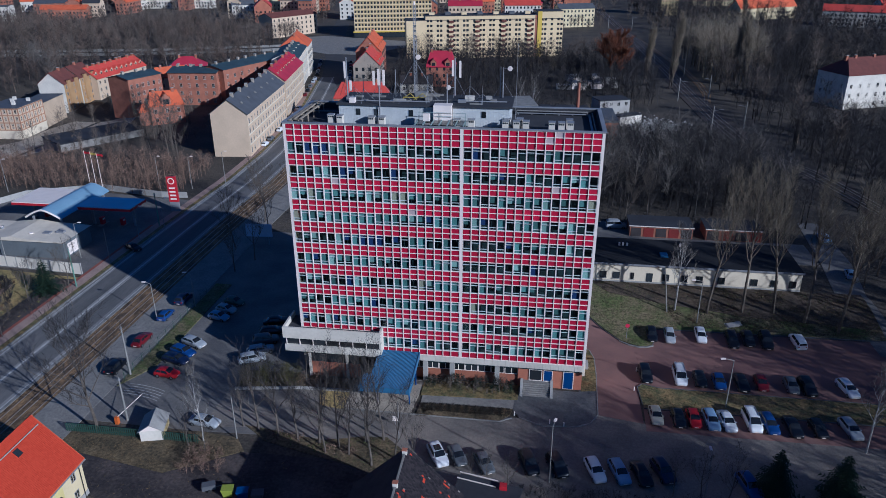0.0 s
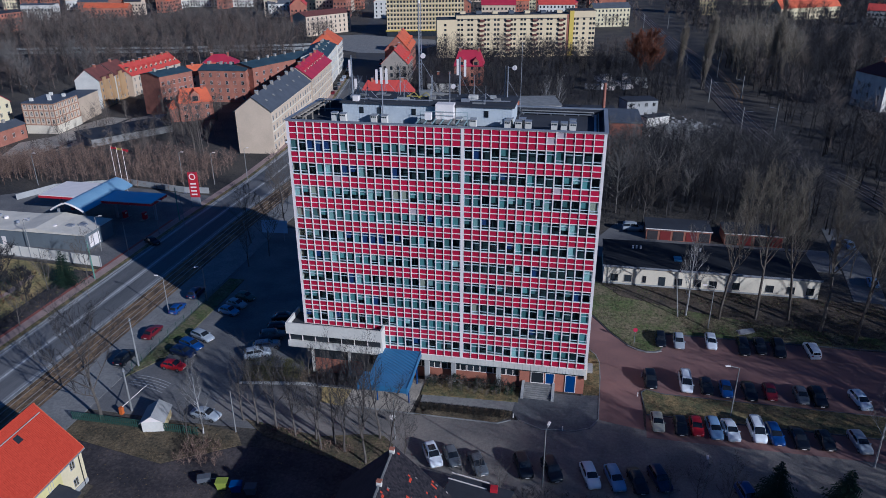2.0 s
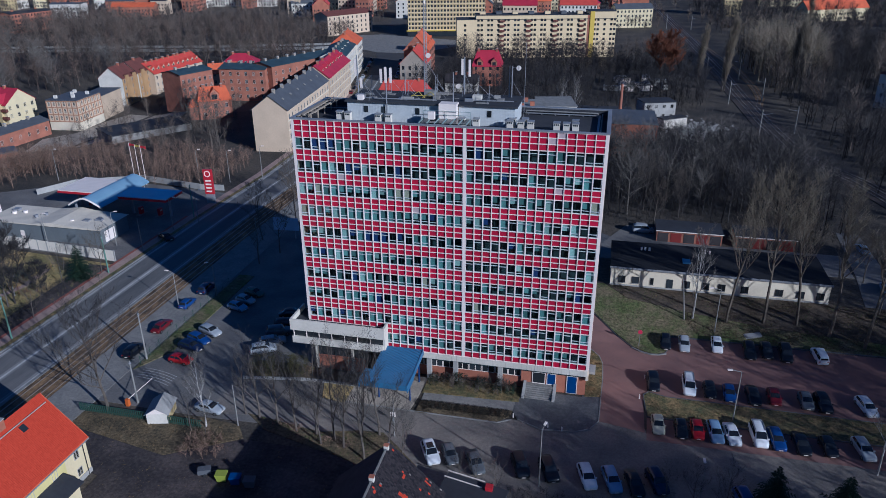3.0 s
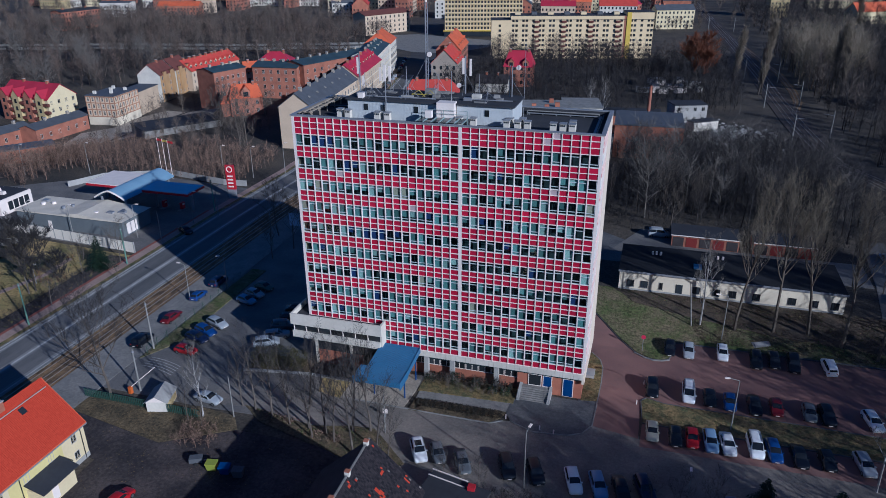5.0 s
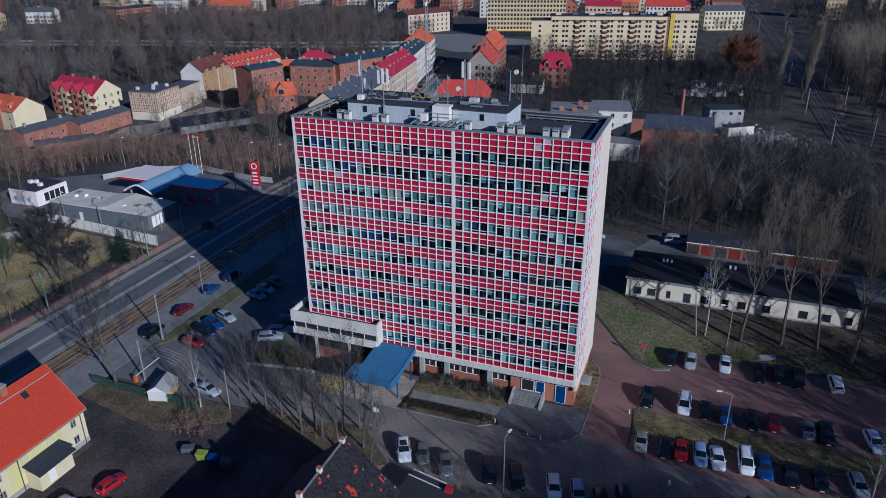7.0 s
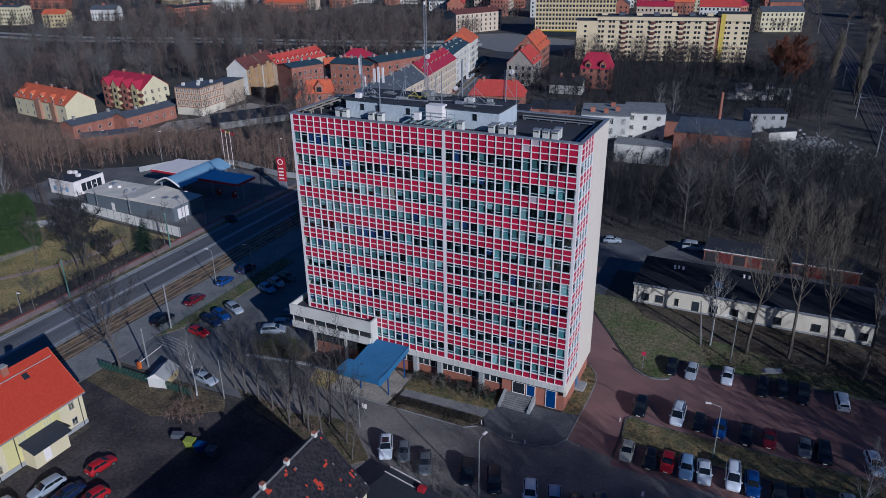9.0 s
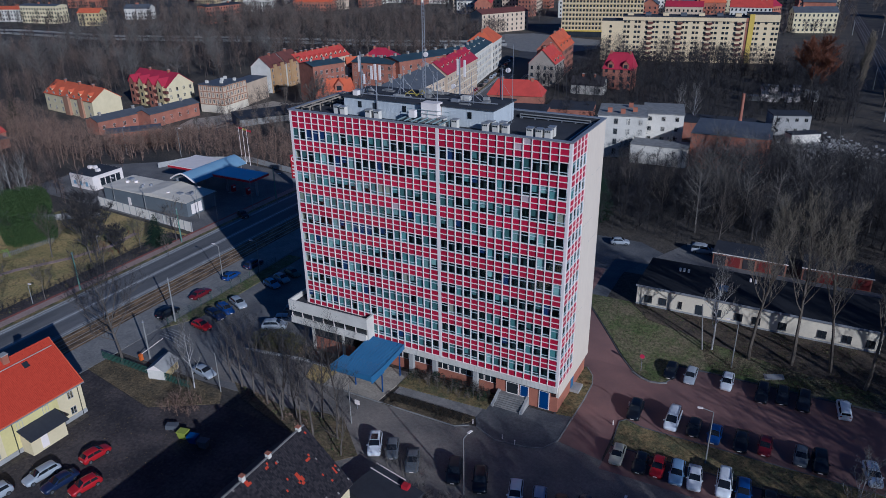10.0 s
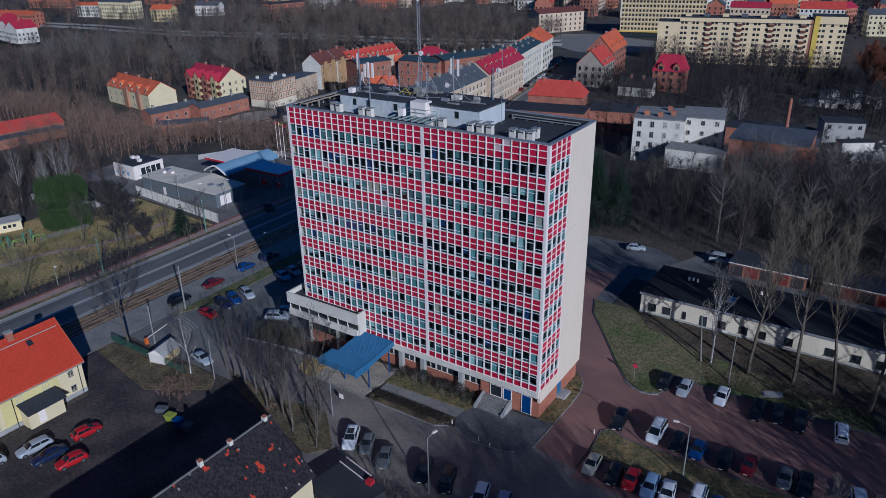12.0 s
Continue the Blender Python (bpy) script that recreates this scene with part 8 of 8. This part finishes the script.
# ---- details of the near houses ----
h1 = bpy.data.objects["red_roofed_house"]
inv = h1.matrix_basis.inverted()
part("porch_wall", box(0, 0, 0, 2.3, 5.2, 2.6), M["yellowwall"], h1, loc=inv @ pose(-54.3, 53.6, 0))
part("porch_roof", Geo().prism([(0, -0.2), (2.8, -0.2), (2.8, 5.6), (0, 5.6)], lambda x, y: 3.35 - 0.3 * x, lambda x, y: 3.5 - 0.3 * x), M["darkroof"], h1, "dark felt lean-to porch roof", loc=inv @ pose(-54.3, 53.6, 0))
part("door", box(0, 1.4, 0.3, 0.06, 2.4, 2.3), M["white"], h1, loc=inv @ pose(-52.0, 53.6, 0))
part("wall_patch", box(0, 0, 0.7, 0.02, 8.4, 5.2), material("lemon_render", (0.7, 0.6, 0.24), (0.6, 0.51, 0.2), big=0.3, fine=3, bump=0.1), h1, "lemon-yellow stretch of wall", loc=inv @ pose(-54.3, 51.4, 0))
for y in (63.0, 53.0, 50.0):
    part("drainpipe", Geo().tube((0, 0, 0), (0, 0, 5.4), 0.06, n=6), M["tyre"], h1, loc=inv @ pose(-54.2, y, 0))
part("snow_rail", box(0, 0, 0, 0.07, 17, 0.12), M["concrete"], h1, "thin pale snow rail", loc=inv @ pose(-58.6, 46.5, 10.28))
part("skylight", box(0, 0, 0, 0.9, 0.8, 0.2), M["darkglass"], h1, loc=inv @ pose(-58.5, 58.6, 9.95, 0, 44, 0))
part("gutter", Geo().tube((0, 0, 0), (0, 27.5, 0), 0.09, n=6), M["greycap"], h1, loc=inv @ pose(-53.9, 36.5, 5.1))
part("plinth", box(0, 0, 0, 0.12, 27, 0.7), M["concrete"], h1, loc=inv @ pose(-54.32, 36.7, 0))
h2 = bpy.data.objects["dark_roofed_house"]
inv2 = h2.matrix_basis.inverted()
for x, y, hh in ((-13.4, 63.3, 0.55), (-13.4, 58.0, 0.6), (-13.4, 53.8, 0.7)):
    c = part("chimney", box(-0.26, -0.24, -0.9, 0.26, 0.24, hh), M["whiterender"], h2, "worn limewashed brick chimney", loc=inv2 @ pose(x, y, 11.1))
    part("chimney_cap", box(-0.3, -0.28, hh, 0.3, 0.28, hh + 0.07), M["brick"], c)


def tile_rows(name, house_ob, x_ridge, z_ridge, y0, y1, drop, run, mats, odd, seed, side=1):
    """Courses of roof tiles lying on one slope of a house whose ridge runs along y."""
    r = random.Random(seed)
    length = math.hypot(drop, run)
    n, cols = int(length / 0.3), int((y1 - y0) / 0.23)
    geos = [Geo() for _ in mats]
    ang = math.degrees(math.atan2(drop, run))
    for j in range(n):
        u = (j + 0.5) / n
        for i in range(cols):
            y = y0 + (i + 0.5) * (y1 - y0) / cols
            k = odd(r, u, y)
            m = pose(x_ridge + side * run * u, y, z_ridge - drop * u + 0.02, 0, side * (ang - 3), 0)
            geos[k].box(-0.18, -0.107, 0, 0.18, 0.107, 0.045 + r.random() * 0.02, m)
    for k, g in enumerate(geos):
        if g.v:
            tagged(part(name, g, mats[k], house_ob, loc=house_ob.matrix_basis.inverted()), kind="stuff")


DARK_T = island_material("dark_roof_tiles", (0.014, 0.013, 0.016), (0.042, 0.035, 0.037), rough=0.7)
RED_T = island_material("red_roof_tiles", (0.41, 0.045, 0.018), (0.46, 0.054, 0.022), rough=0.6)
PALE_T = island_material("lichened_tiles", (0.16, 0.14, 0.13), (0.24, 0.21, 0.19), rough=0.8)


def patchy(r, u, y):
    blob = noise.noise(Vector((u * 7, y * 0.7, 3.0)))
    if blob > 0.56 and u < 0.9 and r.random() < 0.85:
        return 1
    return 1 if r.random() < 0.01 else (2 if r.random() < 0.008 else 0)


tile_rows("roof_tile", h2, -13.4, 11.2, 33.2, 64.3, 6.15, 6.55, [DARK_T, RED_T, PALE_T], patchy, 5)
tile_rows("roof_tile", h1, -59.6, 11.2, 36.5, 63.9, 5.85, 5.65, [RED_T], lambda r, u, y: 0, 6)
tagged(part("ridge_mortar", box(-0.11, 33, 0, 0.11, 64.3, 0.11), M["paving"], h2, loc=inv2 @ pose(-13.4, 0, 11.2)))
sheds = thing("lean_to", "dark lean-to shed with white beams", "shed", loc=pose(-4.5, 67.6, 0, 0, 0, -12))
part("roof", Geo().prism([(-4, -3), (4, -3), (4, 2.6), (-4, 2.6)], 2.2, 2.35), M["darkroof"], sheds)
part("wall", box(-3.8, -2.8, 0, 3.8, 2.4, 2.2), M["bitumen"], sheds)
for y in (2.7, 1.6):
    part("beam", box(-4.2, y, 2.36, 0.8, y + 0.1, 2.48), M["white"], sheds)
thing("red_crate", "red plastic crate on the shed roof", "crate", box(-2.9, 68.6, 2.36, -2.0, 69.4, 2.9), REDF)

# ---- railway ----
RAILWAY = [(88, 150), (74, 205), (66.5, 235), (63, 280), (61, 330), (60, 380), (53, 530), (40, 765), (20, 1100)]
setting("railway_bed", "dark ballast bed of the railway", band(dense(RAILWAY, 8), -4.0, 5.6, lambda x, y: float(gz(x, y)) - 0.5, lambda x, y: float(gz(x, y)) + 0.1), material("dark_ballast", (0.085, 0.066, 0.056), (0.045, 0.038, 0.034), big=0.5, fine=4, bump=0.5))
for c in (-1.7, -0.25, 2.0, 3.45):
    setting("railway_rail", "worn steel railway rail", band(dense(RAILWAY, 8), c - 0.07, c + 0.07, lambda x, y: float(gz(x, y)) + 0.1, lambda x, y: float(gz(x, y)) + 0.2), M["rail"])
BRANCH = [(64.5, 300), (69.5, 325), (70.5, 345), (70, 390), (66, 430), (57, 520)]
for c in (-0.72, 0.72):
    setting("railway_rail", "worn steel rail of the branch track", band(dense(BRANCH, 8), c - 0.07, c + 0.07, 0.0, 0.14), M["rail"])
setting("railway_bed", "brown ballast of the branch track", band(dense(BRANCH, 8), -1.8, 1.8, -0.3, 0.04), M["ballast"])
for x, y in ((58.4, 258.2), (71.2, 266), (66.7, 368), (52.5, 372), (55, 310), (69, 318), (43.5, 560), (60, 555)):
    cm = thing("catenary_mast", "pale concrete railway catenary mast", "mast", group="catenary masts", loc=(x, y, 0))
    part("pole", Geo().tube((0, 0, 0), (0, 0, 9.5), 0.24, 0.17, n=8), M["kerb"], cm)
    part("arm", Geo().tube((0, 0, 7.8), (3.2 if x < 63 else -3.2, 0, 8.3), 0.06, n=5), M["greycap"], cm)

# ---- yards and sheds behind the tower ----
block("concrete_shed", "low white concrete shed", "shed", (30.5, 268, 10, 4), 3.2, M["whiterender"], M["darkroof"], rz=35, floors=0, sides="")
block("ruined_hall", "roofless pale concrete hall", "ruin", (25, 279, 12, 8), 6.8, M["concrete"], M["darkroof"], rz=20, floors=2, cols=4, gcols=2, step=3.5, sides="f")
block("long_shed", "long low workshop with dark felt roof", "workshop", (5, 262, 22, 12), 6.0, M["oldbrick"], M["darkroof"], rz=4, floors=0, sides="")
block("long_shed", "low dark workshop with pale roof edge", "workshop", (16, 246, 13, 10), 6.5, M["oldbrick"], M["slate"], rz=4, floors=0, sides="")
stack = thing("brick_chimney", "tall slim brick factory chimney", "chimney", Geo().tube((11.8, 257, 0), (11.8, 257, 16.5), 0.7, 0.45, n=14), M["oldbrick"])
house("orange_roofed_house", "low brick house with orange-red hipped tile roof", "house", -67.5, 262, 20, 11, 9.5, 14, 12, M["oldbrick"], M["redroof"], floors=2, cols=4, sides="f", hip=3)
house("small_white_house", "small white house with dark roof", "house", -56.5, 317, 14, 8, 4, 7, 5, M["whiterender"], M["oldtile"], floors=1, cols=4, sides="f")
block("brick_annex", "low brick workshop with dark flat roof", "workshop", (-62, 243, 26, 12), 8.2, M["oldbrick"], M["darkroof"], rz=12, floors=1, cols=5, sides="f")
block("brick_annex", "low brick workshop with flat felt roof", "workshop", (-46, 262, 16, 14), 6.4, M["oldbrick"], M["bitumen"], rz=12, floors=1, cols=4, sides="f")
block("low_garage", "low rendered garage with dark flat roof", "garage", (-152, 222, 28, 15), 2.3, M["paving"], M["darkroof"], rz=55, floors=0, sides="")
house("low_brick_house", "long low brick house with pale gable", "house", -202.5, 217, 25, 8, 4.6, 6.0, 88, M["oldbrick"], M["slate"], floors=1, cols=6, sides="f", zb=-4.2)
house("low_brick_house", "low brick annex with slate roof", "house", -211, 199, 22, 8, 4.4, 5.8, 84, M["oldbrick"], M["slate"], floors=1, cols=5, sides="f", zb=-4.2)
block("slate_shed", "long low shed with slate-grey felt roof", "shed", (-188, 187, 19, 8), 3.4, M["brick"], M["slate"], rz=50, floors=0, sides="", zb=-3.6)
house("barn", "long brick barn with red sheet roof", "barn", -221, 139, 34, 12, 4.2, 6.6, 84, M["oldbrick"], M["redroof"], floors=1, cols=6, sides="f", chimneys=0, zb=-0.6)
block("barn_annex", "low brick shed with grey felt roof before the barn", "shed", (-210.5, 137, 30, 6), 3.0, M["oldbrick"], M["slate"], rz=84, floors=0, sides="")
house("small_dome_house", "house with crimson hipped roof", "house", -168, 326, 17, 12, 7.5, 11.5, 20, M["tenement"], M["purple"], floors=3, cols=5, sides="f", hip=6)
house("small_dome_house", "house with orange roof among tenements", "house", -161, 296, 12, 9, 8.5, 12, 40, M["tenement"], M["tile"], floors=3, cols=4, sides="f")
rub = random.Random(8)
heap = Geo()
for i in range(620):
    x, y = rub.gauss(40, 5.5), rub.gauss(259, 9)
    s = rub.uniform(0.2, 0.8)
    heap.box(-s, -s * 0.6, 0, s, s * 0.6, s * rub.uniform(0.3, 1.0), pose(x, y, max(0, 2.2 - 0.03 * ((x - 40) ** 2 + (y - 256) ** 2) ** 0.5 * 6) * rub.random(), rub.uniform(-25, 25), rub.uniform(-25, 25), rub.uniform(0, 180)))
thing("rubble_heap", "heaps of pale building rubble", "rubble", heap, M["concrete"], kind="stuff")

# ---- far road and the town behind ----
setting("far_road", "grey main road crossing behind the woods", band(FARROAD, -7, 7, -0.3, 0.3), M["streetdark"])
setting("guard_wall", "pale guard wall along the far road", band(FARROAD, -7.6, -7.2, 0, 1.5), M["kerb"])
setting("guard_wall", "pale guard wall on the near side", band(FARROAD, 7.2, 7.6, 0, 1.5), M["kerb"])
fr = random.Random(21)
WALLS = [M["tenement"], M["brick"], M["whiterender"], M["oldbrick"], M["yellowwall"], M["brick"], M["ochre"]]
WNAME = ["beige", "brick", "white", "brown brick", "cream", "red brick", "ochre"]
ROOFS = [M["tile"], M["slate"], M["redroof"], M["slate"], M["tile"], M["purple"], M["darkroof"]]
RNAME = ["orange tile", "grey slate", "red", "slate", "orange", "crimson", "dark"]


def far_house(x, y, L, W, e, r_, rz, wi, ri):
    """A distant gabled house; its tiny windows are one piece of stuff."""
    h = thing("town_house", f"distant {WNAME[wi]} town house with {RNAME[ri]} roof", "house", group="distant town", loc=pose(x, y, 0, 0, 0, rz))
    a, b = L / 2, W / 2
    g = Geo().box(-a, -b, -1, a, b, e)
    for s_ in (-a, a - 0.3):
        g.add([(s_, -b, e), (s_ + 0.3, -b, e), (s_ + 0.3, b, e), (s_, b, e), (s_, 0, r_ - 0.1), (s_ + 0.3, 0, r_ - 0.1)], [(0, 1, 5, 4), (2, 3, 4, 5), (0, 4, 3), (1, 2, 5)])
    part("wall", g, WALLS[wi], h)
    o = 0.4
    for s_ in (-1, 1):
        v = [(-a - o, s_ * (b + o), e - 0.2), (a + o, s_ * (b + o), e - 0.2), (a + o, 0, r_), (-a - o, 0, r_)]
        v += [(p[0], p[1], p[2] + 0.2) for p in v]
        f = [(0, 1, 2, 3), (7, 6, 5, 4), (0, 4, 5, 1), (1, 5, 6, 2), (2, 6, 7, 3), (3, 7, 4, 0)]
        part("roof_slope", Geo().add(v, f if s_ > 0 else [q[::-1] for q in f]), ROOFS[ri], h)
    panes = Geo()
    for x0, y0, dx, dy, n in ((-a, -b, 1, 0, int(L / 2.6)), (a, -b, 0, 1, int(W / 3.2)), (-a, -b, 0, 1, int(W / 3.2))):
        ln = L if dx else W
        for f in range(max(int(e / 3.2), 1)):
            for c in range(n):
                u = ln * (c + 0.5) / n
                px, py, z = x0 + dx * u, y0 + dy * u, 1.2 + 3.1 * f
                panes.box(px - (0.55 if dx else 0.06), py - (0.06 if dx else 0.55), z, px + (0.55 if dx else 0.06), py + (0.06 if dx else 0.55), z + 1.5)
    tagged(part("far_glazing", panes, M["darkglass"], h), kind="stuff")
    r = random.Random(int(x * 3 + y))
    for k in range(2 if L > 20 else 1):
        cx = r.uniform(-a * 0.8, a * 0.8)
        part("chimney", box(cx - 0.6, -0.5, r_ - 1, cx + 0.6, 0.5, r_ + 1.3), M["brick"], h)


for i in range(100):
    y = 585 + (i / 100) ** 1.3 * 420 + fr.uniform(-20, 20)
    x = -130 - y * 0.78 + fr.random() * (y * 0.78 + 150)
    if abs(x - road_x(y)) < 24:
        x += 50
    e = fr.uniform(8, 15)
    far_house(x, y, fr.uniform(11, 30), fr.uniform(9, 13), e, e + fr.uniform(3, 5), fr.choice((0, 8, 20, 65, 95, 100)), fr.randrange(7), fr.randrange(7))
for spec in ((-482, 286, 14, 16, 9, 13.5, 86, 2, 5), (-496, 288, 13, 16, 9, 13.5, 86, 2, 5), (-512, 292, 15, 17, 10, 14.5, 84, 2, 5), (-530, 298, 16, 16, 10, 14.5, 84, 4, 5), (-575, 334, 40, 12, 10, 12, 14, 5, 4), (-551, 410, 36, 13, 14, 14.8, 12, 4, 1), (-495, 412, 18, 11, 10, 13, 22, 6, 4), (-496, 460, 22, 11, 9, 12, 22, 2, 1), (-414, 470, 34, 12, 13, 14, 80, 5, 6), (-714, 443, 50, 12, 12, 15, 20, 1, 0), (-590, 408, 24, 12, 10, 12, 22, 2, 0),
             (-440, 548, 26, 12, 12, 12.6, 15, 2, 1), (-462, 632, 26, 12, 9, 13, 20, 2, 0), (-430, 622, 44, 22, 9, 11.5, 20, 3, 1), (-396, 574, 36, 12, 8, 11, 15, 1, 4), (-354, 674, 80, 12, 20, 20.6, 8, 2, 6), (-262, 690, 50, 12, 18, 18.6, 8, 2, 6),
             (-226, 576, 26, 13, 12, 18, 110, 5, 2), (-205, 630, 36, 12, 13, 17, 100, 0, 0), (-165, 610, 30, 12, 13, 17, 100, 2, 0), (-20, 560, 26, 12, 16, 20, 8, 2, 2), (20, 590, 20, 12, 18, 22, 8, 1, 1), (-60, 540, 24, 12, 17, 20, 8, 0, 5),
             (171, 640, 58, 13, 9, 15, 30, 4, 0), (232, 590, 60, 16, 11, 15, -20, 2, 2), (330, 700, 60, 14, 12, 16, 8, 0, 4), (99, 662, 14, 14, 24, 24.6, 8, 6, 1), (165, 760, 60, 14, 20, 20.6, 5, 4, 1), (280, 640, 50, 14, 12, 17, 10, 2, 2), (-640, 520, 34, 14, 11, 14, 25, 1, 0)):
    far_house(*spec)
sk = random.Random(5)


def far_car(colour, x, y, heading, spot):
    """A car seen from afar: body, glazing and tyres."""
    L, W, H, B, x1, x2, x3, x4 = CARS["hatchback"]
    q = car_parts["hatchback"]
    c = thing("parked_car", f"{colour} hatchback parked {spot}", "car", group="parked cars", loc=pose(x, y, 0.02, 0, 0, heading))
    part("body", q["body"], None, c).color = (*COLOURS[colour], 1)
    part("windscreen", q["windscreen"], None, c)
    part("rear_window", q["rear_window"], None, c)
    for wx in (L / 2 - 0.78, -L / 2 + 0.78):
        for wy in (-1, 1):
            part("wheel", q["tyre"], None, c, loc=(wx, wy * (W / 2 - 0.1), 0.32))


for i in range(30):
    y = 300 + (i // 3) * 9.6 + sk.uniform(-1.5, 1.5)
    side = i % 3
    x = road_x(y) + (-8.2, 8.6, 14.0)[side]
    far_car(sk.choice(("silver", "white", "black", "grey", "blue", "maroon", "silver", "navy")), x, y, 103 if side < 2 else 12, "on the shaded far street")
for y in (222, 229, 241, 249, 262, 275):
    far_car(sk.choice(("white", "silver", "grey", "white", "navy")), road_x(y) - 7.4, y, 94, "at the kerb below the tenements")
# strip coloured for the shade that the street houses throw on it
setting("street_lot", "asphalt parking strip beside the far street, coloured dark for shade", draped([(-76, 280), (-68, 284), (-93, 396), (-106, 414), (-128, 414), (-98, 330)], 0.012), M["streetdark"])
setting("plaza", "pale paved square where the far streets meet", draped([(-128, 416), (-104, 416), (-76, 470), (-120, 484), (-150, 494), (-168, 484), (-160, 440)], 0.02), M["paving"])

# ---- cluttered yard by the railway ----
hut = random.Random(31)
for i in range(11):
    x, y = 8 + hut.random() * 24, 326 + hut.random() * 30
    w_, l_, h_ = hut.uniform(1.1, 1.6), hut.uniform(2.0, 4.0), hut.uniform(1.9, 2.8)
    b = thing("site_cabin", "pale site cabin in the cluttered yard", "cabin", group="yard cabins", loc=pose(x, y, 0, 0, 0, hut.uniform(-20, 120)))
    part("body", box(-l_, -w_, 0, l_, w_, h_), M["white"] if i % 3 else M["concrete"], b)
    part("roof", box(-l_ - 0.1, -w_ - 0.1, h_, l_ + 0.1, w_ + 0.1, h_ + 0.12), M["kerb"] if i % 2 else M["greycap"], b)
wf = bpy.data.objects["white_flat_house"]
for x, y in ((-4, -4), (0, -5), (3.5, -2), (2, 4)):
    c = part("chimney", box(x - 0.7, y - 0.45, 13.2, x + 0.7, y + 0.45, 14.6), M["brick"], wf)

# ---- playground in the park ----
hutp = thing("play_hut", "small cream wooden hut by the playground", "hut", loc=pose(-133, 93, 0, 0, 0, 70))
part("wall", box(-2.6, -1.6, 0, 2.6, 1.6, 2.3), M["yellowwall"], hutp)
part("roof", Geo().prism([(-2.9, -1.9), (2.9, -1.9), (2.9, 1.9), (-2.9, 1.9)], 2.3, lambda x, y: 2.45 + 0.1 * (y + 1.9)), M["concrete"], hutp)
for x in (-1.0, 0.0, 1.0):
    part("window", box(x - 0.35, -1.66, 1.0, x + 0.35, -1.6, 1.7), M["darkglass"], hutp)
LIME = material("lime_green_paint", (0.24, 0.34, 0.06), (0.2, 0.28, 0.05), rough=0.5)
TEAL = material("teal_paint", (0.04, 0.3, 0.24), (0.03, 0.24, 0.2), rough=0.5)
for i, (x, y, a, mat) in enumerate(((-121.5, 84.5, 65, LIME), (-120.3, 88.6, 65, LIME), (-119.4, 92.8, 65, LIME), (-123.5, 87, 20, TEAL), (-122, 91.5, 110, TEAL))):
    fr_ = thing("climbing_gym", "lime-green climbing frame on the playground" if mat is LIME else "teal slide frame on the playground", "climbing gym", group="climbing gyms", loc=pose(x, y, 0.03, 0, 0, a))
    for px in (-1.3, 1.3):
        for py in (-0.5, 0.5):
            part("leg", Geo().tube((px, py, 0), (px * 0.92, py * (0.9 if mat is LIME else 0.1), 1.6 if mat is LIME else 2.4), 0.07, n=6), mat, fr_)
    for py in (-0.45, 0.45):
        part("bar", Geo().tube((-1.2, py if mat is LIME else 0, 1.58 if mat is LIME else 2.4), (1.2, py if mat is LIME else 0, 1.58 if mat is LIME else 2.4), 0.07, n=6), mat, fr_)
paling = thing("paling_fence", "weathered wooden paling fence below the hedge", "fence")
PX0, PY0, PX1, PY1 = -119.4, 93.0, -117.8, 104.0
for i in range(30):
    u = i / 29
    x, y = PX0 + (PX1 - PX0) * u, PY0 + (PY1 - PY0) * u
    part("pale", Geo().tube((x, y, 0), (x, y, 1.1 + 0.1 * math.sin(i * 1.7)), 0.08, 0.06, n=5), M["paving"], paling)
part("rail", Geo().tube((PX0, PY0, 0.8), (PX1, PY1, 0.8), 0.05, n=5), M["paving"], paling)
# cable tray along the roof edge
tray = thing("cable_tray", "pale cable tray along the roof edge", "cable tray")
part("tray", box(-4.0, 106.6, 39.95, 6.6, 106.9, 40.05), M["greycap"], tray)
part("tray", box(6.5, 95.0, 39.95, 6.8, 106.9, 40.05), M["greycap"], tray)
for i in range(6):
    part("foot", box(-3.8 + i * 2.0, 106.65, 39.75, -3.65 + i * 2.0, 106.85, 39.95), M["greycap"], tray)
